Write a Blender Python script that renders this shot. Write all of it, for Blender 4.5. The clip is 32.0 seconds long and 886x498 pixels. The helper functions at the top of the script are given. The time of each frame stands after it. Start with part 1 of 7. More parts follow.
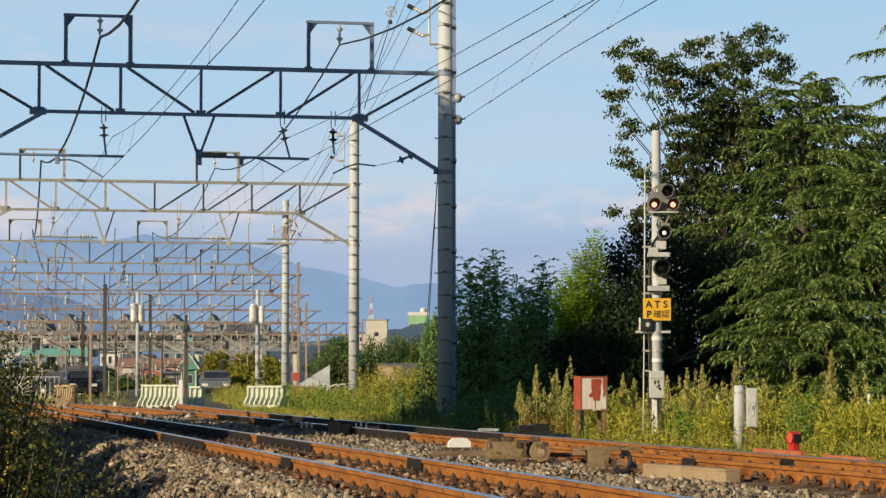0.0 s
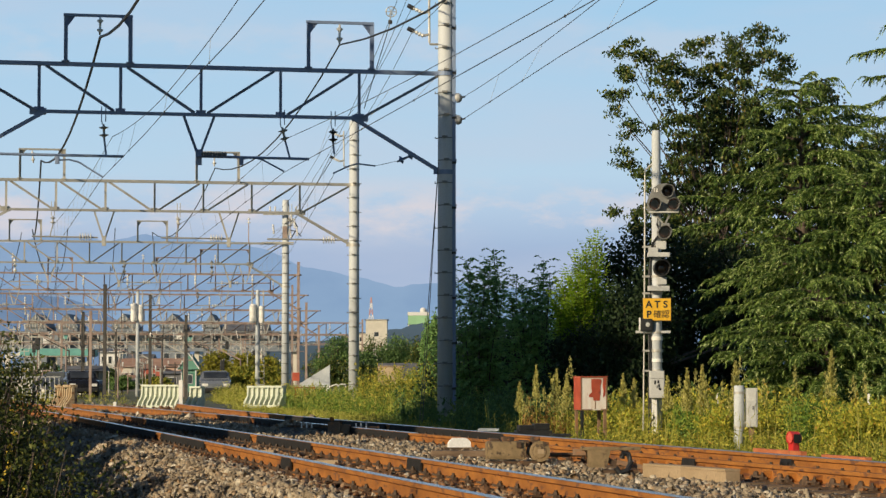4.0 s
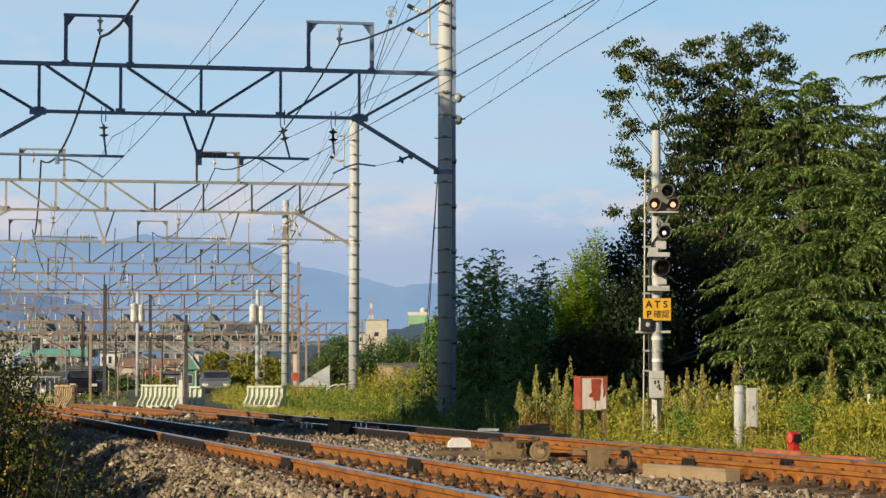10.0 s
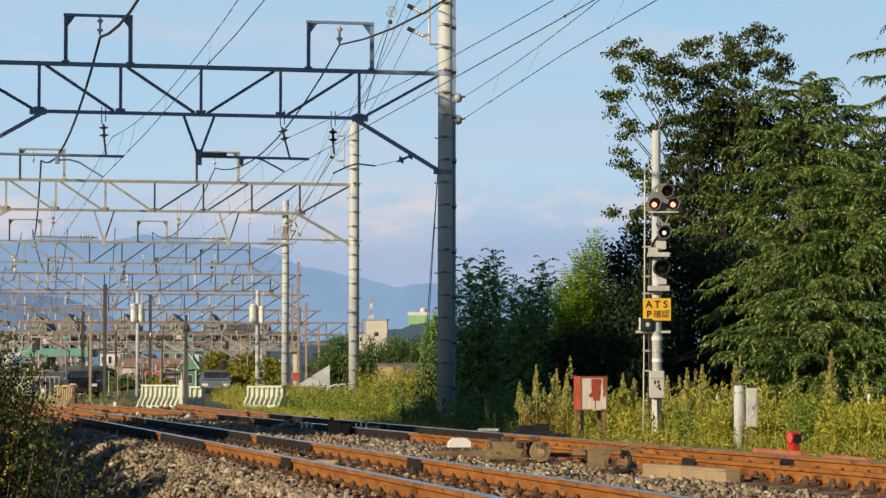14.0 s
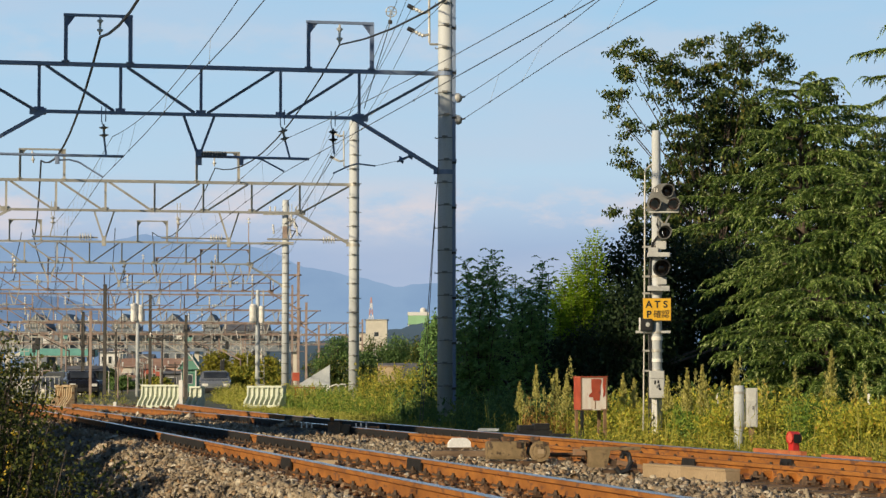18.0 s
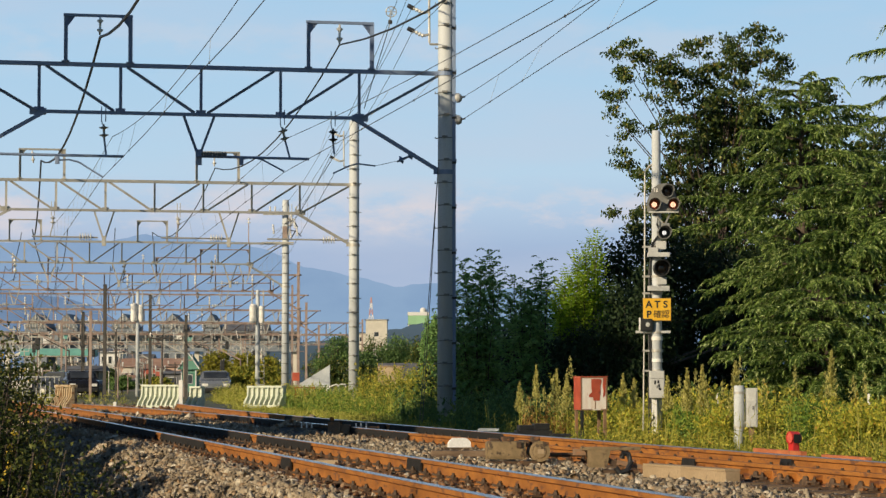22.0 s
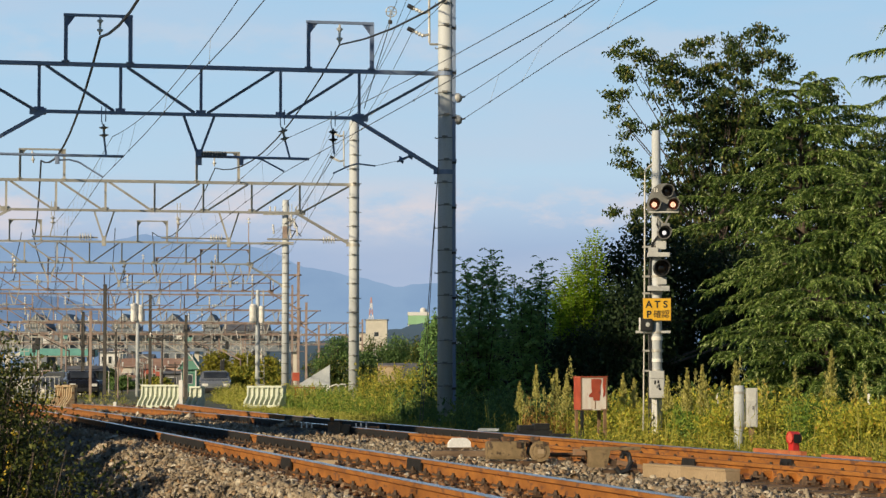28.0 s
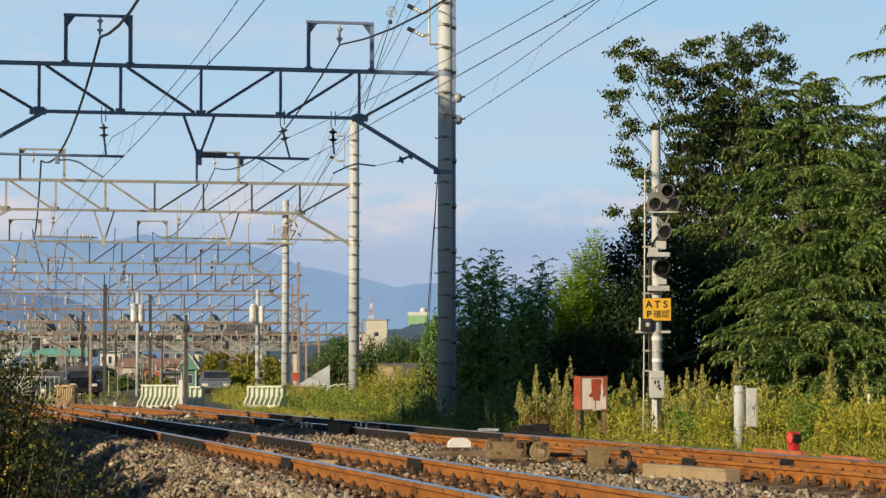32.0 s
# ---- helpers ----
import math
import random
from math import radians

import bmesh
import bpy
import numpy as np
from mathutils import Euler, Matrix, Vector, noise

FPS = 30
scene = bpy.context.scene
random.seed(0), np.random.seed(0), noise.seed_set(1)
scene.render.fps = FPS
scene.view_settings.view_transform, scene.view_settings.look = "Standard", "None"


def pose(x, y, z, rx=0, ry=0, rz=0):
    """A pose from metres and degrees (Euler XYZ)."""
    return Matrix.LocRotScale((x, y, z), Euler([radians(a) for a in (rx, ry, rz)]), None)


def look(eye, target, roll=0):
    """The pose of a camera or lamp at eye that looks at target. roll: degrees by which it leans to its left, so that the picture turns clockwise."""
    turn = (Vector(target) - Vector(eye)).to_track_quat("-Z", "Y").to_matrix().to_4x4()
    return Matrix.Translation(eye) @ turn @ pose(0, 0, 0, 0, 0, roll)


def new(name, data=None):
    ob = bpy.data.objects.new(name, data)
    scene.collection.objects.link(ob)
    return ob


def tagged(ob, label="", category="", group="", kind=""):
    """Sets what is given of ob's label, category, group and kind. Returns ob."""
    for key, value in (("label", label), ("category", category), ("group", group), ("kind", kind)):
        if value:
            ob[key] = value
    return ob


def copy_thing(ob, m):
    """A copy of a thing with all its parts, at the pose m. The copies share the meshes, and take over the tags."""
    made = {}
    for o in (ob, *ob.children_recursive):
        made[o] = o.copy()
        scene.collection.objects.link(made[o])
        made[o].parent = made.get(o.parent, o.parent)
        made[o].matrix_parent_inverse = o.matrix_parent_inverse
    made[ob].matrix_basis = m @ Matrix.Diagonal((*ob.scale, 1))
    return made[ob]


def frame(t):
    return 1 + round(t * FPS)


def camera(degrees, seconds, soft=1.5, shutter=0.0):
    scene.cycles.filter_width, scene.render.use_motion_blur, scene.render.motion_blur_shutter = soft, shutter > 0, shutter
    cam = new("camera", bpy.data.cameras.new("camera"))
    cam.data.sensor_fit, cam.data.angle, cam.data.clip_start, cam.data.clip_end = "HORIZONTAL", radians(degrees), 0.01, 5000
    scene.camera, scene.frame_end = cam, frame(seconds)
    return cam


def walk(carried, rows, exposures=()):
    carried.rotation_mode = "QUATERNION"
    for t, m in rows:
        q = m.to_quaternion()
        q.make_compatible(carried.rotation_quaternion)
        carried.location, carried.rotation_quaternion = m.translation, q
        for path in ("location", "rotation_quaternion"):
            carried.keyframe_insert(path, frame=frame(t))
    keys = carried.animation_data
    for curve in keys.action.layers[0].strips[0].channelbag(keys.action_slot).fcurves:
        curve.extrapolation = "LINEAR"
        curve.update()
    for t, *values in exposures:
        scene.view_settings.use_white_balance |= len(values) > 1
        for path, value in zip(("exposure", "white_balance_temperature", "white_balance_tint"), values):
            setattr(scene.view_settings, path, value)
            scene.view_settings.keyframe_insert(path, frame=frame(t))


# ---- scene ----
EYE = (0.0, 0.0, 0.85)
TILT = math.atan(235 / 4685)
cam = camera(19.0, 32.0, soft=1.4)
VIEW = look(EYE, (0, math.cos(TILT) * 50, EYE[2] + math.sin(TILT) * 50))
walk(cam, [(0, VIEW), (32, VIEW)], exposures=[(0, 0.0), (32, 0.0)])

# ---- light ----
SUN_FROM, SUN_UP = radians(45), radians(19)
SUN_DIR = Vector((-math.sin(SUN_FROM) * math.cos(SUN_UP), -math.cos(SUN_FROM) * math.cos(SUN_UP), math.sin(SUN_UP)))
world = bpy.data.worlds.new("world")
scene.world = world
world.use_nodes = True
wn = world.node_tree
sky = wn.nodes.new("ShaderNodeTexSky")
sky.sky_type, sky.sun_disc, sky.sun_elevation, sky.sun_rotation = "NISHITA", False, SUN_UP, math.pi + SUN_FROM
sky.air_density, sky.dust_density, sky.ozone_density = 1.2, 0.05, 3.8
wn.links.new(sky.outputs[0], wn.nodes["Background"].inputs[0])
wn.nodes["Background"].inputs[1].default_value = 0.072
sun_data = bpy.data.lights.new("sun", "SUN")
sun_data.energy, sun_data.angle, sun_data.color = 5.0, radians(0.6), (1.0, 0.83, 0.56)
sun = new("sun", sun_data)
sun.matrix_world = look(SUN_DIR * 60, (0, 0, 0))


# ---- materials ----
def nodes_of(name):
    m = bpy.data.materials.new(name)
    m.use_nodes = True
    return m, m.node_tree, m.node_tree.nodes["Principled BSDF"]


def noise_node(t, scale, detail=4, coord="Object", stretch=None):
    c = t.nodes.new("ShaderNodeTexCoord")
    n = t.nodes.new("ShaderNodeTexNoise")
    n.inputs["Scale"].default_value, n.inputs["Detail"].default_value = scale, detail
    if stretch:
        mp = t.nodes.new("ShaderNodeMapping")
        mp.inputs["Scale"].default_value = stretch
        t.links.new(c.outputs[coord], mp.inputs[0])
        t.links.new(mp.outputs[0], n.inputs["Vector"])
    else:
        t.links.new(c.outputs[coord], n.inputs["Vector"])
    return n


def ramp_node(t, source, stops):
    r = t.nodes.new("ShaderNodeValToRGB")
    e = r.color_ramp.elements
    while len(e) < len(stops):
        e.new(0.5)
    for el, (pos, col) in zip(e, stops):
        el.position, el.color = pos, (*col, 1)
    t.links.new(source, r.inputs[0])
    return r


def mix_node(t, fac, a, b, mode="MIX"):
    m = t.nodes.new("ShaderNodeMix")
    m.data_type, m.blend_type = "RGBA", mode
    for sock, v in ((m.inputs[0], fac), (m.inputs[6], a), (m.inputs[7], b)):
        if hasattr(v, "is_linked"):
            t.links.new(v, sock)
        elif isinstance(v, tuple):
            sock.default_value = (*v, 1)
        else:
            sock.default_value = v
    return m.outputs[2]


def bump_node(t, bsdf, source, strength, distance=0.01):
    b = t.nodes.new("ShaderNodeBump")
    b.inputs["Strength"].default_value, b.inputs["Distance"].default_value = strength, distance
    t.links.new(source, b.inputs["Height"])
    t.links.new(b.outputs[0], bsdf.inputs["Normal"])


def surface(name, a, b, scale=3.0, fine=40.0, rough=0.7, metal=0.0, bump=0.25, stain=None, stain_at=0.62, stretch=None, vary=0.0):
    """Two tones in broad patches, a fine grain over them, and stains or rust where given."""
    m, t, p = nodes_of(name)
    n1, n2 = noise_node(t, scale, 5, stretch=stretch), noise_node(t, fine, 6)
    col = ramp_node(t, n1.outputs[0], [(0.35, a), (0.65, b)]).outputs[0]
    grain = ramp_node(t, n2.outputs[0], [(0.3, (0.86, 0.86, 0.86)), (0.7, (1.08, 1.08, 1.08))]).outputs[0]
    col = mix_node(t, 1.0, col, grain, "MULTIPLY")
    if stain:
        n3 = noise_node(t, scale * 2.3, 8, stretch=stretch)
        f = ramp_node(t, n3.outputs[0], [(stain_at, (0, 0, 0)), (stain_at + 0.08, (1, 1, 1))]).outputs[0]
        col = mix_node(t, f, col, stain)
    if vary:
        oi = t.nodes.new("ShaderNodeObjectInfo")
        v = ramp_node(t, oi.outputs["Random"], [(0, (1 - vary,) * 3), (1, (1 + vary,) * 3)]).outputs[0]
        col = mix_node(t, 1.0, col, v, "MULTIPLY")
    t.links.new(col, p.inputs["Base Color"])
    rr = t.nodes.new("ShaderNodeMapRange")
    rr.inputs[3].default_value, rr.inputs[4].default_value = max(rough - 0.15, 0.05), min(rough + 0.12, 1)
    t.links.new(n2.outputs[0], rr.inputs[0])
    t.links.new(rr.outputs[0], p.inputs["Roughness"])
    p.inputs["Metallic"].default_value = metal
    if bump:
        bump_node(t, p, n2.outputs[0], bump)
    return m


def islands(name, stops, rough=0.8, through_light=0.0, bump=0.0, scale=60.0, gloss=0.3):
    """Every loose piece of the mesh takes its own tone; leaves let some light through."""
    m, t, p = nodes_of(name)
    g = t.nodes.new("ShaderNodeNewGeometry")
    col = ramp_node(t, g.outputs["Random Per Island"], stops).outputs[0]
    n = noise_node(t, scale, 3)
    grain = ramp_node(t, n.outputs[0], [(0.3, (0.75, 0.75, 0.75)), (0.7, (1.15, 1.15, 1.15))]).outputs[0]
    col = mix_node(t, 1.0, col, grain, "MULTIPLY")
    t.links.new(col, p.inputs["Base Color"])
    p.inputs["Roughness"].default_value = rough
    p.inputs["Specular IOR Level"].default_value = gloss
    if bump:
        bump_node(t, p, n.outputs[0], bump)
    if through_light:
        tr = t.nodes.new("ShaderNodeBsdfTranslucent")
        t.links.new(col, tr.inputs[0])
        mx = t.nodes.new("ShaderNodeMixShader")
        mx.inputs[0].default_value = through_light
        t.links.new(p.outputs[0], mx.inputs[1])
        t.links.new(tr.outputs[0], mx.inputs[2])
        t.links.new(mx.outputs[0], t.nodes["Material Output"].inputs[0])
    return m


def glow(name, colour, strength):
    m, t, p = nodes_of(name)
    p.inputs["Base Color"].default_value = (*colour, 1)
    p.inputs["Emission Color"].default_value = (*colour, 1)
    p.inputs["Emission Strength"].default_value = strength
    return m


def band(t, source, stops):
    """A soft band: black and white stops over a value."""
    return ramp_node(t, source, [(q, (v, v, v)) for q, v in stops]).outputs[0]


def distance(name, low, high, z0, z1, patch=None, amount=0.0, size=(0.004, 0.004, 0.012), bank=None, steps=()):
    """A far backdrop that glows: its light and haze are painted as colour, from low to high, with softly broken
    patches.
    """
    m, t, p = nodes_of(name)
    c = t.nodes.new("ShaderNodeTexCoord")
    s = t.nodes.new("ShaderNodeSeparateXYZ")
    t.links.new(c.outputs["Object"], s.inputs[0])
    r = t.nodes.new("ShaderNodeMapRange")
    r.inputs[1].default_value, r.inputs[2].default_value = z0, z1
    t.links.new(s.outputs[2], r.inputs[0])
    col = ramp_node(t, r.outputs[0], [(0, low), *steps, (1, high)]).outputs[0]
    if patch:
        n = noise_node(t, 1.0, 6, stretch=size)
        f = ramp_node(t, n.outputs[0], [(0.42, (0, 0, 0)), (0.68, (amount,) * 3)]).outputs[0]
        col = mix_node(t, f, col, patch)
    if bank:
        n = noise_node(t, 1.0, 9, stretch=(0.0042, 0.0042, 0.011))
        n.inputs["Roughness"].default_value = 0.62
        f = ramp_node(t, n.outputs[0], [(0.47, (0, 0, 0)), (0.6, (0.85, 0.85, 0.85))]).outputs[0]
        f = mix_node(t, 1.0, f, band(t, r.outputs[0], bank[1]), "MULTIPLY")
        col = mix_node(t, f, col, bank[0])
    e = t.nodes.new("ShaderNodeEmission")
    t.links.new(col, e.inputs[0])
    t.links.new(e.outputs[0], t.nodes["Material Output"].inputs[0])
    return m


CONCRETE = surface("pale_concrete", (0.475, 0.5, 0.525), (0.575, 0.6, 0.62), 1.6, 55, 0.85, bump=0.3, stain=(0.42, 0.38, 0.33), stain_at=0.68, stretch=(1, 1, 0.25))
STEEL = surface("grey_blue_painted_steel", (0.175, 0.235, 0.37), (0.235, 0.3, 0.44), 1.2, 60, 0.55, 0.1, 0.15, stain=(0.19, 0.13, 0.09), stain_at=0.72)
GALV = surface("galvanised_steel", (0.38, 0.37, 0.34), (0.48, 0.46, 0.42), 2, 50, 0.5, 0.35, 0.15, stain=(0.25, 0.18, 0.12), stain_at=0.74)
RUSTY = surface("brown_rusted_steel", (0.24, 0.17, 0.145), (0.38, 0.29, 0.25), 1.5, 40, 0.8, 0.05, 0.3, stain=(0.38, 0.34, 0.28), stain_at=0.62)
RAIL_SIDE = surface("orange_rust", (0.25, 0.09, 0.016), (0.39, 0.15, 0.026), 2.6, 45, 0.9, 0.0, 0.6, stain=(0.15, 0.06, 0.028), stain_at=0.57, stretch=(1, 1, 3))
RAIL_TOP = surface("worn_bright_steel", (0.42, 0.44, 0.48), (0.55, 0.56, 0.6), 3, 60, 0.32, 0.9, 0.05)
DARK_IRON = surface("dark_greasy_iron", (0.05, 0.03, 0.018), (0.13, 0.075, 0.04), 5, 50, 0.7, 0.1, 0.4, stain=(0.25, 0.11, 0.04), stain_at=0.55)
RUST_BOX = surface("brown_primer_and_rust", (0.2, 0.12, 0.07), (0.28, 0.17, 0.1), 5, 40, 0.8, 0, 0.3, stain=(0.33, 0.15, 0.06), stain_at=0.6)
TIMBER = surface("creosoted_timber", (0.08, 0.05, 0.032), (0.18, 0.12, 0.075), 3, 35, 0.9, 0, 0.5, stretch=(1, 6, 6), vary=0.25)
WIRE = surface("black_cable", (0.015, 0.015, 0.017), (0.03, 0.03, 0.033), 4, 60, 0.5, 0, 0)
COPPER = surface("weathered_copper_wire", (0.07, 0.075, 0.075), (0.12, 0.12, 0.115), 4, 60, 0.45, 0.5, 0)
PORCELAIN = surface("white_porcelain", (0.72, 0.7, 0.66), (0.8, 0.78, 0.74), 5, 40, 0.25, 0, 0.03)
WHITE = surface("white_paint", (0.74, 0.72, 0.68), (0.82, 0.8, 0.77), 4, 50, 0.6, 0, 0.1, stain=(0.5, 0.44, 0.36), stain_at=0.68)
RED = surface("faded_red_paint", (0.36, 0.06, 0.03), (0.46, 0.09, 0.045), 6, 50, 0.6, 0, 0.15, stain=(0.2, 0.05, 0.03), stain_at=0.64)
BRIGHT_RED = surface("red_paint", (0.55, 0.03, 0.03), (0.65, 0.05, 0.045), 6, 50, 0.45, 0, 0.05)
YELLOW = surface("yellow_sign_paint", (0.72, 0.4, 0.02), (0.8, 0.46, 0.03), 4, 60, 0.5, 0, 0.03)
BLACK = surface("black_paint", (0.012, 0.012, 0.013), (0.025, 0.025, 0.026), 5, 60, 0.5, 0, 0.1)
HOOD = surface("grey_signal_casting", (0.15, 0.15, 0.145), (0.22, 0.22, 0.21), 5, 60, 0.6, 0.1, 0.15)
CABINET = surface("pale_grey_cabinet_paint", (0.46, 0.46, 0.45), (0.54, 0.54, 0.52), 4, 50, 0.55, 0, 0.08, stain=(0.33, 0.29, 0.24), stain_at=0.7)
RAIL_BLACK = surface("matt_black_rail_coat", (0.006, 0.005, 0.005), (0.014, 0.011, 0.009), 7, 50, 0.97, 0, 0.3, stain=(0.06, 0.025, 0.01), stain_at=0.66)
BARRIER = surface("pale_green_white_concrete", (0.5, 0.54, 0.44), (0.62, 0.65, 0.54), 3, 40, 0.8, 0, 0.2, stain=(0.38, 0.36, 0.28), stain_at=0.64)
BARRIER_TAN = surface("rust_stained_concrete", (0.42, 0.3, 0.17), (0.5, 0.4, 0.26), 3, 40, 0.85, 0, 0.25, stain=(0.25, 0.13, 0.06), stain_at=0.55)
BARK = surface("grey_brown_bark", (0.06, 0.045, 0.035), (0.12, 0.09, 0.07), 4, 30, 0.95, 0, 0.8, stretch=(4, 4, 1))
SOIL = surface("soil_and_dry_grass", (0.09, 0.085, 0.04), (0.16, 0.14, 0.07), 0.6, 14, 0.95, 0, 0.8, stain=(0.07, 0.1, 0.03), stain_at=0.5)
# Bed kept dark: shade in the gaps between stones is put into its colour.
BALLAST_BED = surface("ballast_bed", (0.06, 0.05, 0.04), (0.14, 0.118, 0.092), 18, 60, 0.9, 0, 1.0, stain=(0.09, 0.07, 0.055), stain_at=0.55)
ROAD = surface("worn_asphalt", (0.05, 0.05, 0.05), (0.085, 0.082, 0.078), 1, 50, 0.9, 0, 0.4)
STONES = islands("grey_and_rusty_stones", [(0, (0.17, 0.13, 0.09)), (0.3, (0.31, 0.245, 0.17)), (0.6, (0.42, 0.345, 0.25)), (0.8, (0.33, 0.205, 0.11)), (0.9, (0.5, 0.425, 0.32)), (1, (0.66, 0.58, 0.47))], 0.9, bump=0.8, scale=90.0)
RUST_STONES = islands("rust_brown_stones", [(0, (0.07, 0.035, 0.018)), (0.4, (0.17, 0.085, 0.04)), (0.75, (0.28, 0.145, 0.07)), (1, (0.4, 0.27, 0.17))], 0.9, bump=0.6)
CEDAR_LEAF = islands("cedar_needles", [(0, (0.035, 0.078, 0.016)), (0.5, (0.115, 0.19, 0.036)), (0.82, (0.28, 0.37, 0.085)), (1, (0.52, 0.6, 0.26))], 0.55, 0.25)
DARK_LEAF = islands("dark_green_leaves", [(0, (0.025, 0.048, 0.015)), (0.5, (0.065, 0.105, 0.027)), (0.85, (0.14, 0.18, 0.04)), (0.96, (0.24, 0.22, 0.055)), (1, (0.3, 0.2, 0.05))], 0.42, 0.27)
SOFT_LEAF = islands("soft_green_leaves", [(0, (0.17, 0.31, 0.1)), (0.6, (0.28, 0.46, 0.15)), (1, (0.42, 0.58, 0.2))], 0.6, 0.45)
# Near-black leaves: the grove's deep shade is put into their colour.
SHADE_LEAF = islands("leaves_darkened_for_shade", [(0, (0.015, 0.032, 0.012)), (0.7, (0.026, 0.05, 0.016)), (1, (0.045, 0.068, 0.02))], 0.7, 0.05)
GREEN_LEAF = islands("mid_green_leaves", [(0, (0.08, 0.15, 0.05)), (0.6, (0.135, 0.23, 0.07)), (1, (0.22, 0.32, 0.09))], 0.6, 0.3)
BRIGHT_LEAF = islands("fresh_green_leaves", [(0, (0.18, 0.32, 0.018)), (0.6, (0.3, 0.46, 0.025)), (1, (0.43, 0.55, 0.05))], 0.6, 0.42)
WEED_LEAF = islands("yellow_green_weeds", [(0, (0.11, 0.155, 0.028)), (0.4, (0.3, 0.32, 0.05)), (0.75, (0.5, 0.46, 0.07)), (0.93, (0.7, 0.58, 0.09)), (1, (0.6, 0.36, 0.07))], 0.8, 0.3)
DRY_GRASS = islands("dry_grass", [(0, (0.2, 0.24, 0.035)), (0.5, (0.4, 0.39, 0.06)), (1, (0.6, 0.52, 0.14))], 0.85, 0.3)
PLUME = islands("straw_coloured_plumes", [(0, (0.38, 0.37, 0.1)), (1, (0.62, 0.56, 0.2))], 0.9, 0.3)
SHRUB_LEAF = islands("dark_shrub_leaves", [(0, (0.03, 0.045, 0.01)), (0.55, (0.07, 0.09, 0.02)), (1, (0.19, 0.2, 0.045))], 0.6, 0.25)
FLOWER = islands("yellow_flowers", [(0, (0.5, 0.33, 0.03)), (1, (0.68, 0.5, 0.06))], 0.7, 0.3)


# ---- building helpers ----
def thing(name, at=(0, 0, 0), label="", category="", group="", kind="", turn=0.0):
    ob = new(name)
    ob.matrix_world = pose(*at, 0, 0, turn)
    return tagged(ob, label, category, group, kind)


def mesh_of(name, bm, material, smooth=False):
    me = bpy.data.meshes.new(name)
    bm.to_mesh(me)
    bm.free()
    me.materials.append(material)
    if smooth:
        me.polygons.foreach_set("use_smooth", [True] * len(me.polygons))
    return me


def part(name, bm, material, parent=None, label="", smooth=False, kind=""):
    ob = new(name, mesh_of(name, bm, material, smooth))
    ob.parent = parent
    return tagged(ob, label, kind=kind)


def shared(name, me, parent, m):
    ob = new(name, me)
    ob.parent = parent
    ob.matrix_basis = m
    return ob


def box(bm, at, size, turn=None, bevel=0.0):
    r = bmesh.ops.create_cube(bm, size=1, matrix=Matrix.Translation(at) @ (turn or Matrix.Identity(4)) @ Matrix.Diagonal((*size, 1)))
    if bevel:
        bmesh.ops.bevel(bm, geom=list({e for v in r["verts"] for e in v.link_edges}), offset=bevel, segments=2, profile=0.7, affect="EDGES")
    return bm


def rod(bm, a, b, r, r2=None, seg=10):
    a, b = Vector(a), Vector(b)
    d = b - a
    m = Matrix.Translation((a + b) / 2) @ d.to_track_quat("Z", "Y").to_matrix().to_4x4()
    bmesh.ops.create_cone(bm, cap_ends=True, segments=seg, radius1=r, radius2=r if r2 is None else r2, depth=d.length, matrix=m)
    return bm


def bar(bm, a, b, w, h, up=(0, 0, 1)):
    """A straight bar of section w x h from a to b."""
    a, b = Vector(a), Vector(b)
    z = (b - a).normalized()
    x = z.cross(Vector(up))
    x = x.normalized() if x.length > 1e-4 else Vector((1, 0, 0))
    y = z.cross(x)
    m = Matrix((x, y, z)).transposed().to_4x4()
    box(bm, (a + b) / 2, (w, h, (b - a).length), m)
    return bm


def sweep(bm, pts, r, seg=6):
    """A tube along points."""
    rings = []
    pts = [Vector(p) for p in pts]
    for i, p in enumerate(pts):
        d = (pts[min(i + 1, len(pts) - 1)] - pts[max(i - 1, 0)]).normalized()
        x = d.cross(Vector((0, 0, 1)))
        x = x.normalized() if x.length > 1e-4 else Vector((1, 0, 0))
        y = d.cross(x)
        rings.append([bm.verts.new(p + (x * math.cos(k * math.tau / seg) + y * math.sin(k * math.tau / seg)) * r) for k in range(seg)])
    for q, w in zip(rings, rings[1:]):
        for k in range(seg):
            bm.faces.new((q[k], q[(k + 1) % seg], w[(k + 1) % seg], w[k]))
    bm.faces.new(rings[0][::-1])
    bm.faces.new(rings[-1])
    return bm


def profile(bm, outline, ends):
    """A cross-section of (side, up) points carried along a list of frames (place, side vector)."""
    rings = [[bm.verts.new(Vector(p) + Vector(s) * u + Vector((0, 0, v))) for u, v in outline] for p, s in ends]
    n = len(outline)
    for q, w in zip(rings, rings[1:]):
        for k in range(n):
            bm.faces.new((q[k], q[(k + 1) % n], w[(k + 1) % n], w[k]))
    bm.faces.new(rings[0][::-1])
    bm.faces.new(rings[-1])
    bmesh.ops.recalc_face_normals(bm, faces=bm.faces)
    return bm


def lathe(bm, rings, seg=16, m=None):
    """Rings of (radius, height) turned about the z axis."""
    m = m or Matrix.Identity(4)
    loops = [[bm.verts.new(m @ Vector((r * math.cos(k * math.tau / seg), r * math.sin(k * math.tau / seg), z))) for k in range(seg)] for r, z in rings]
    for q, w in zip(loops, loops[1:]):
        for k in range(seg):
            bm.faces.new((q[k], q[(k + 1) % seg], w[(k + 1) % seg], w[k]))
    bm.faces.new(loops[0][::-1])
    bm.faces.new(loops[-1])
    bmesh.ops.recalc_face_normals(bm, faces=bm.faces)
    return bm


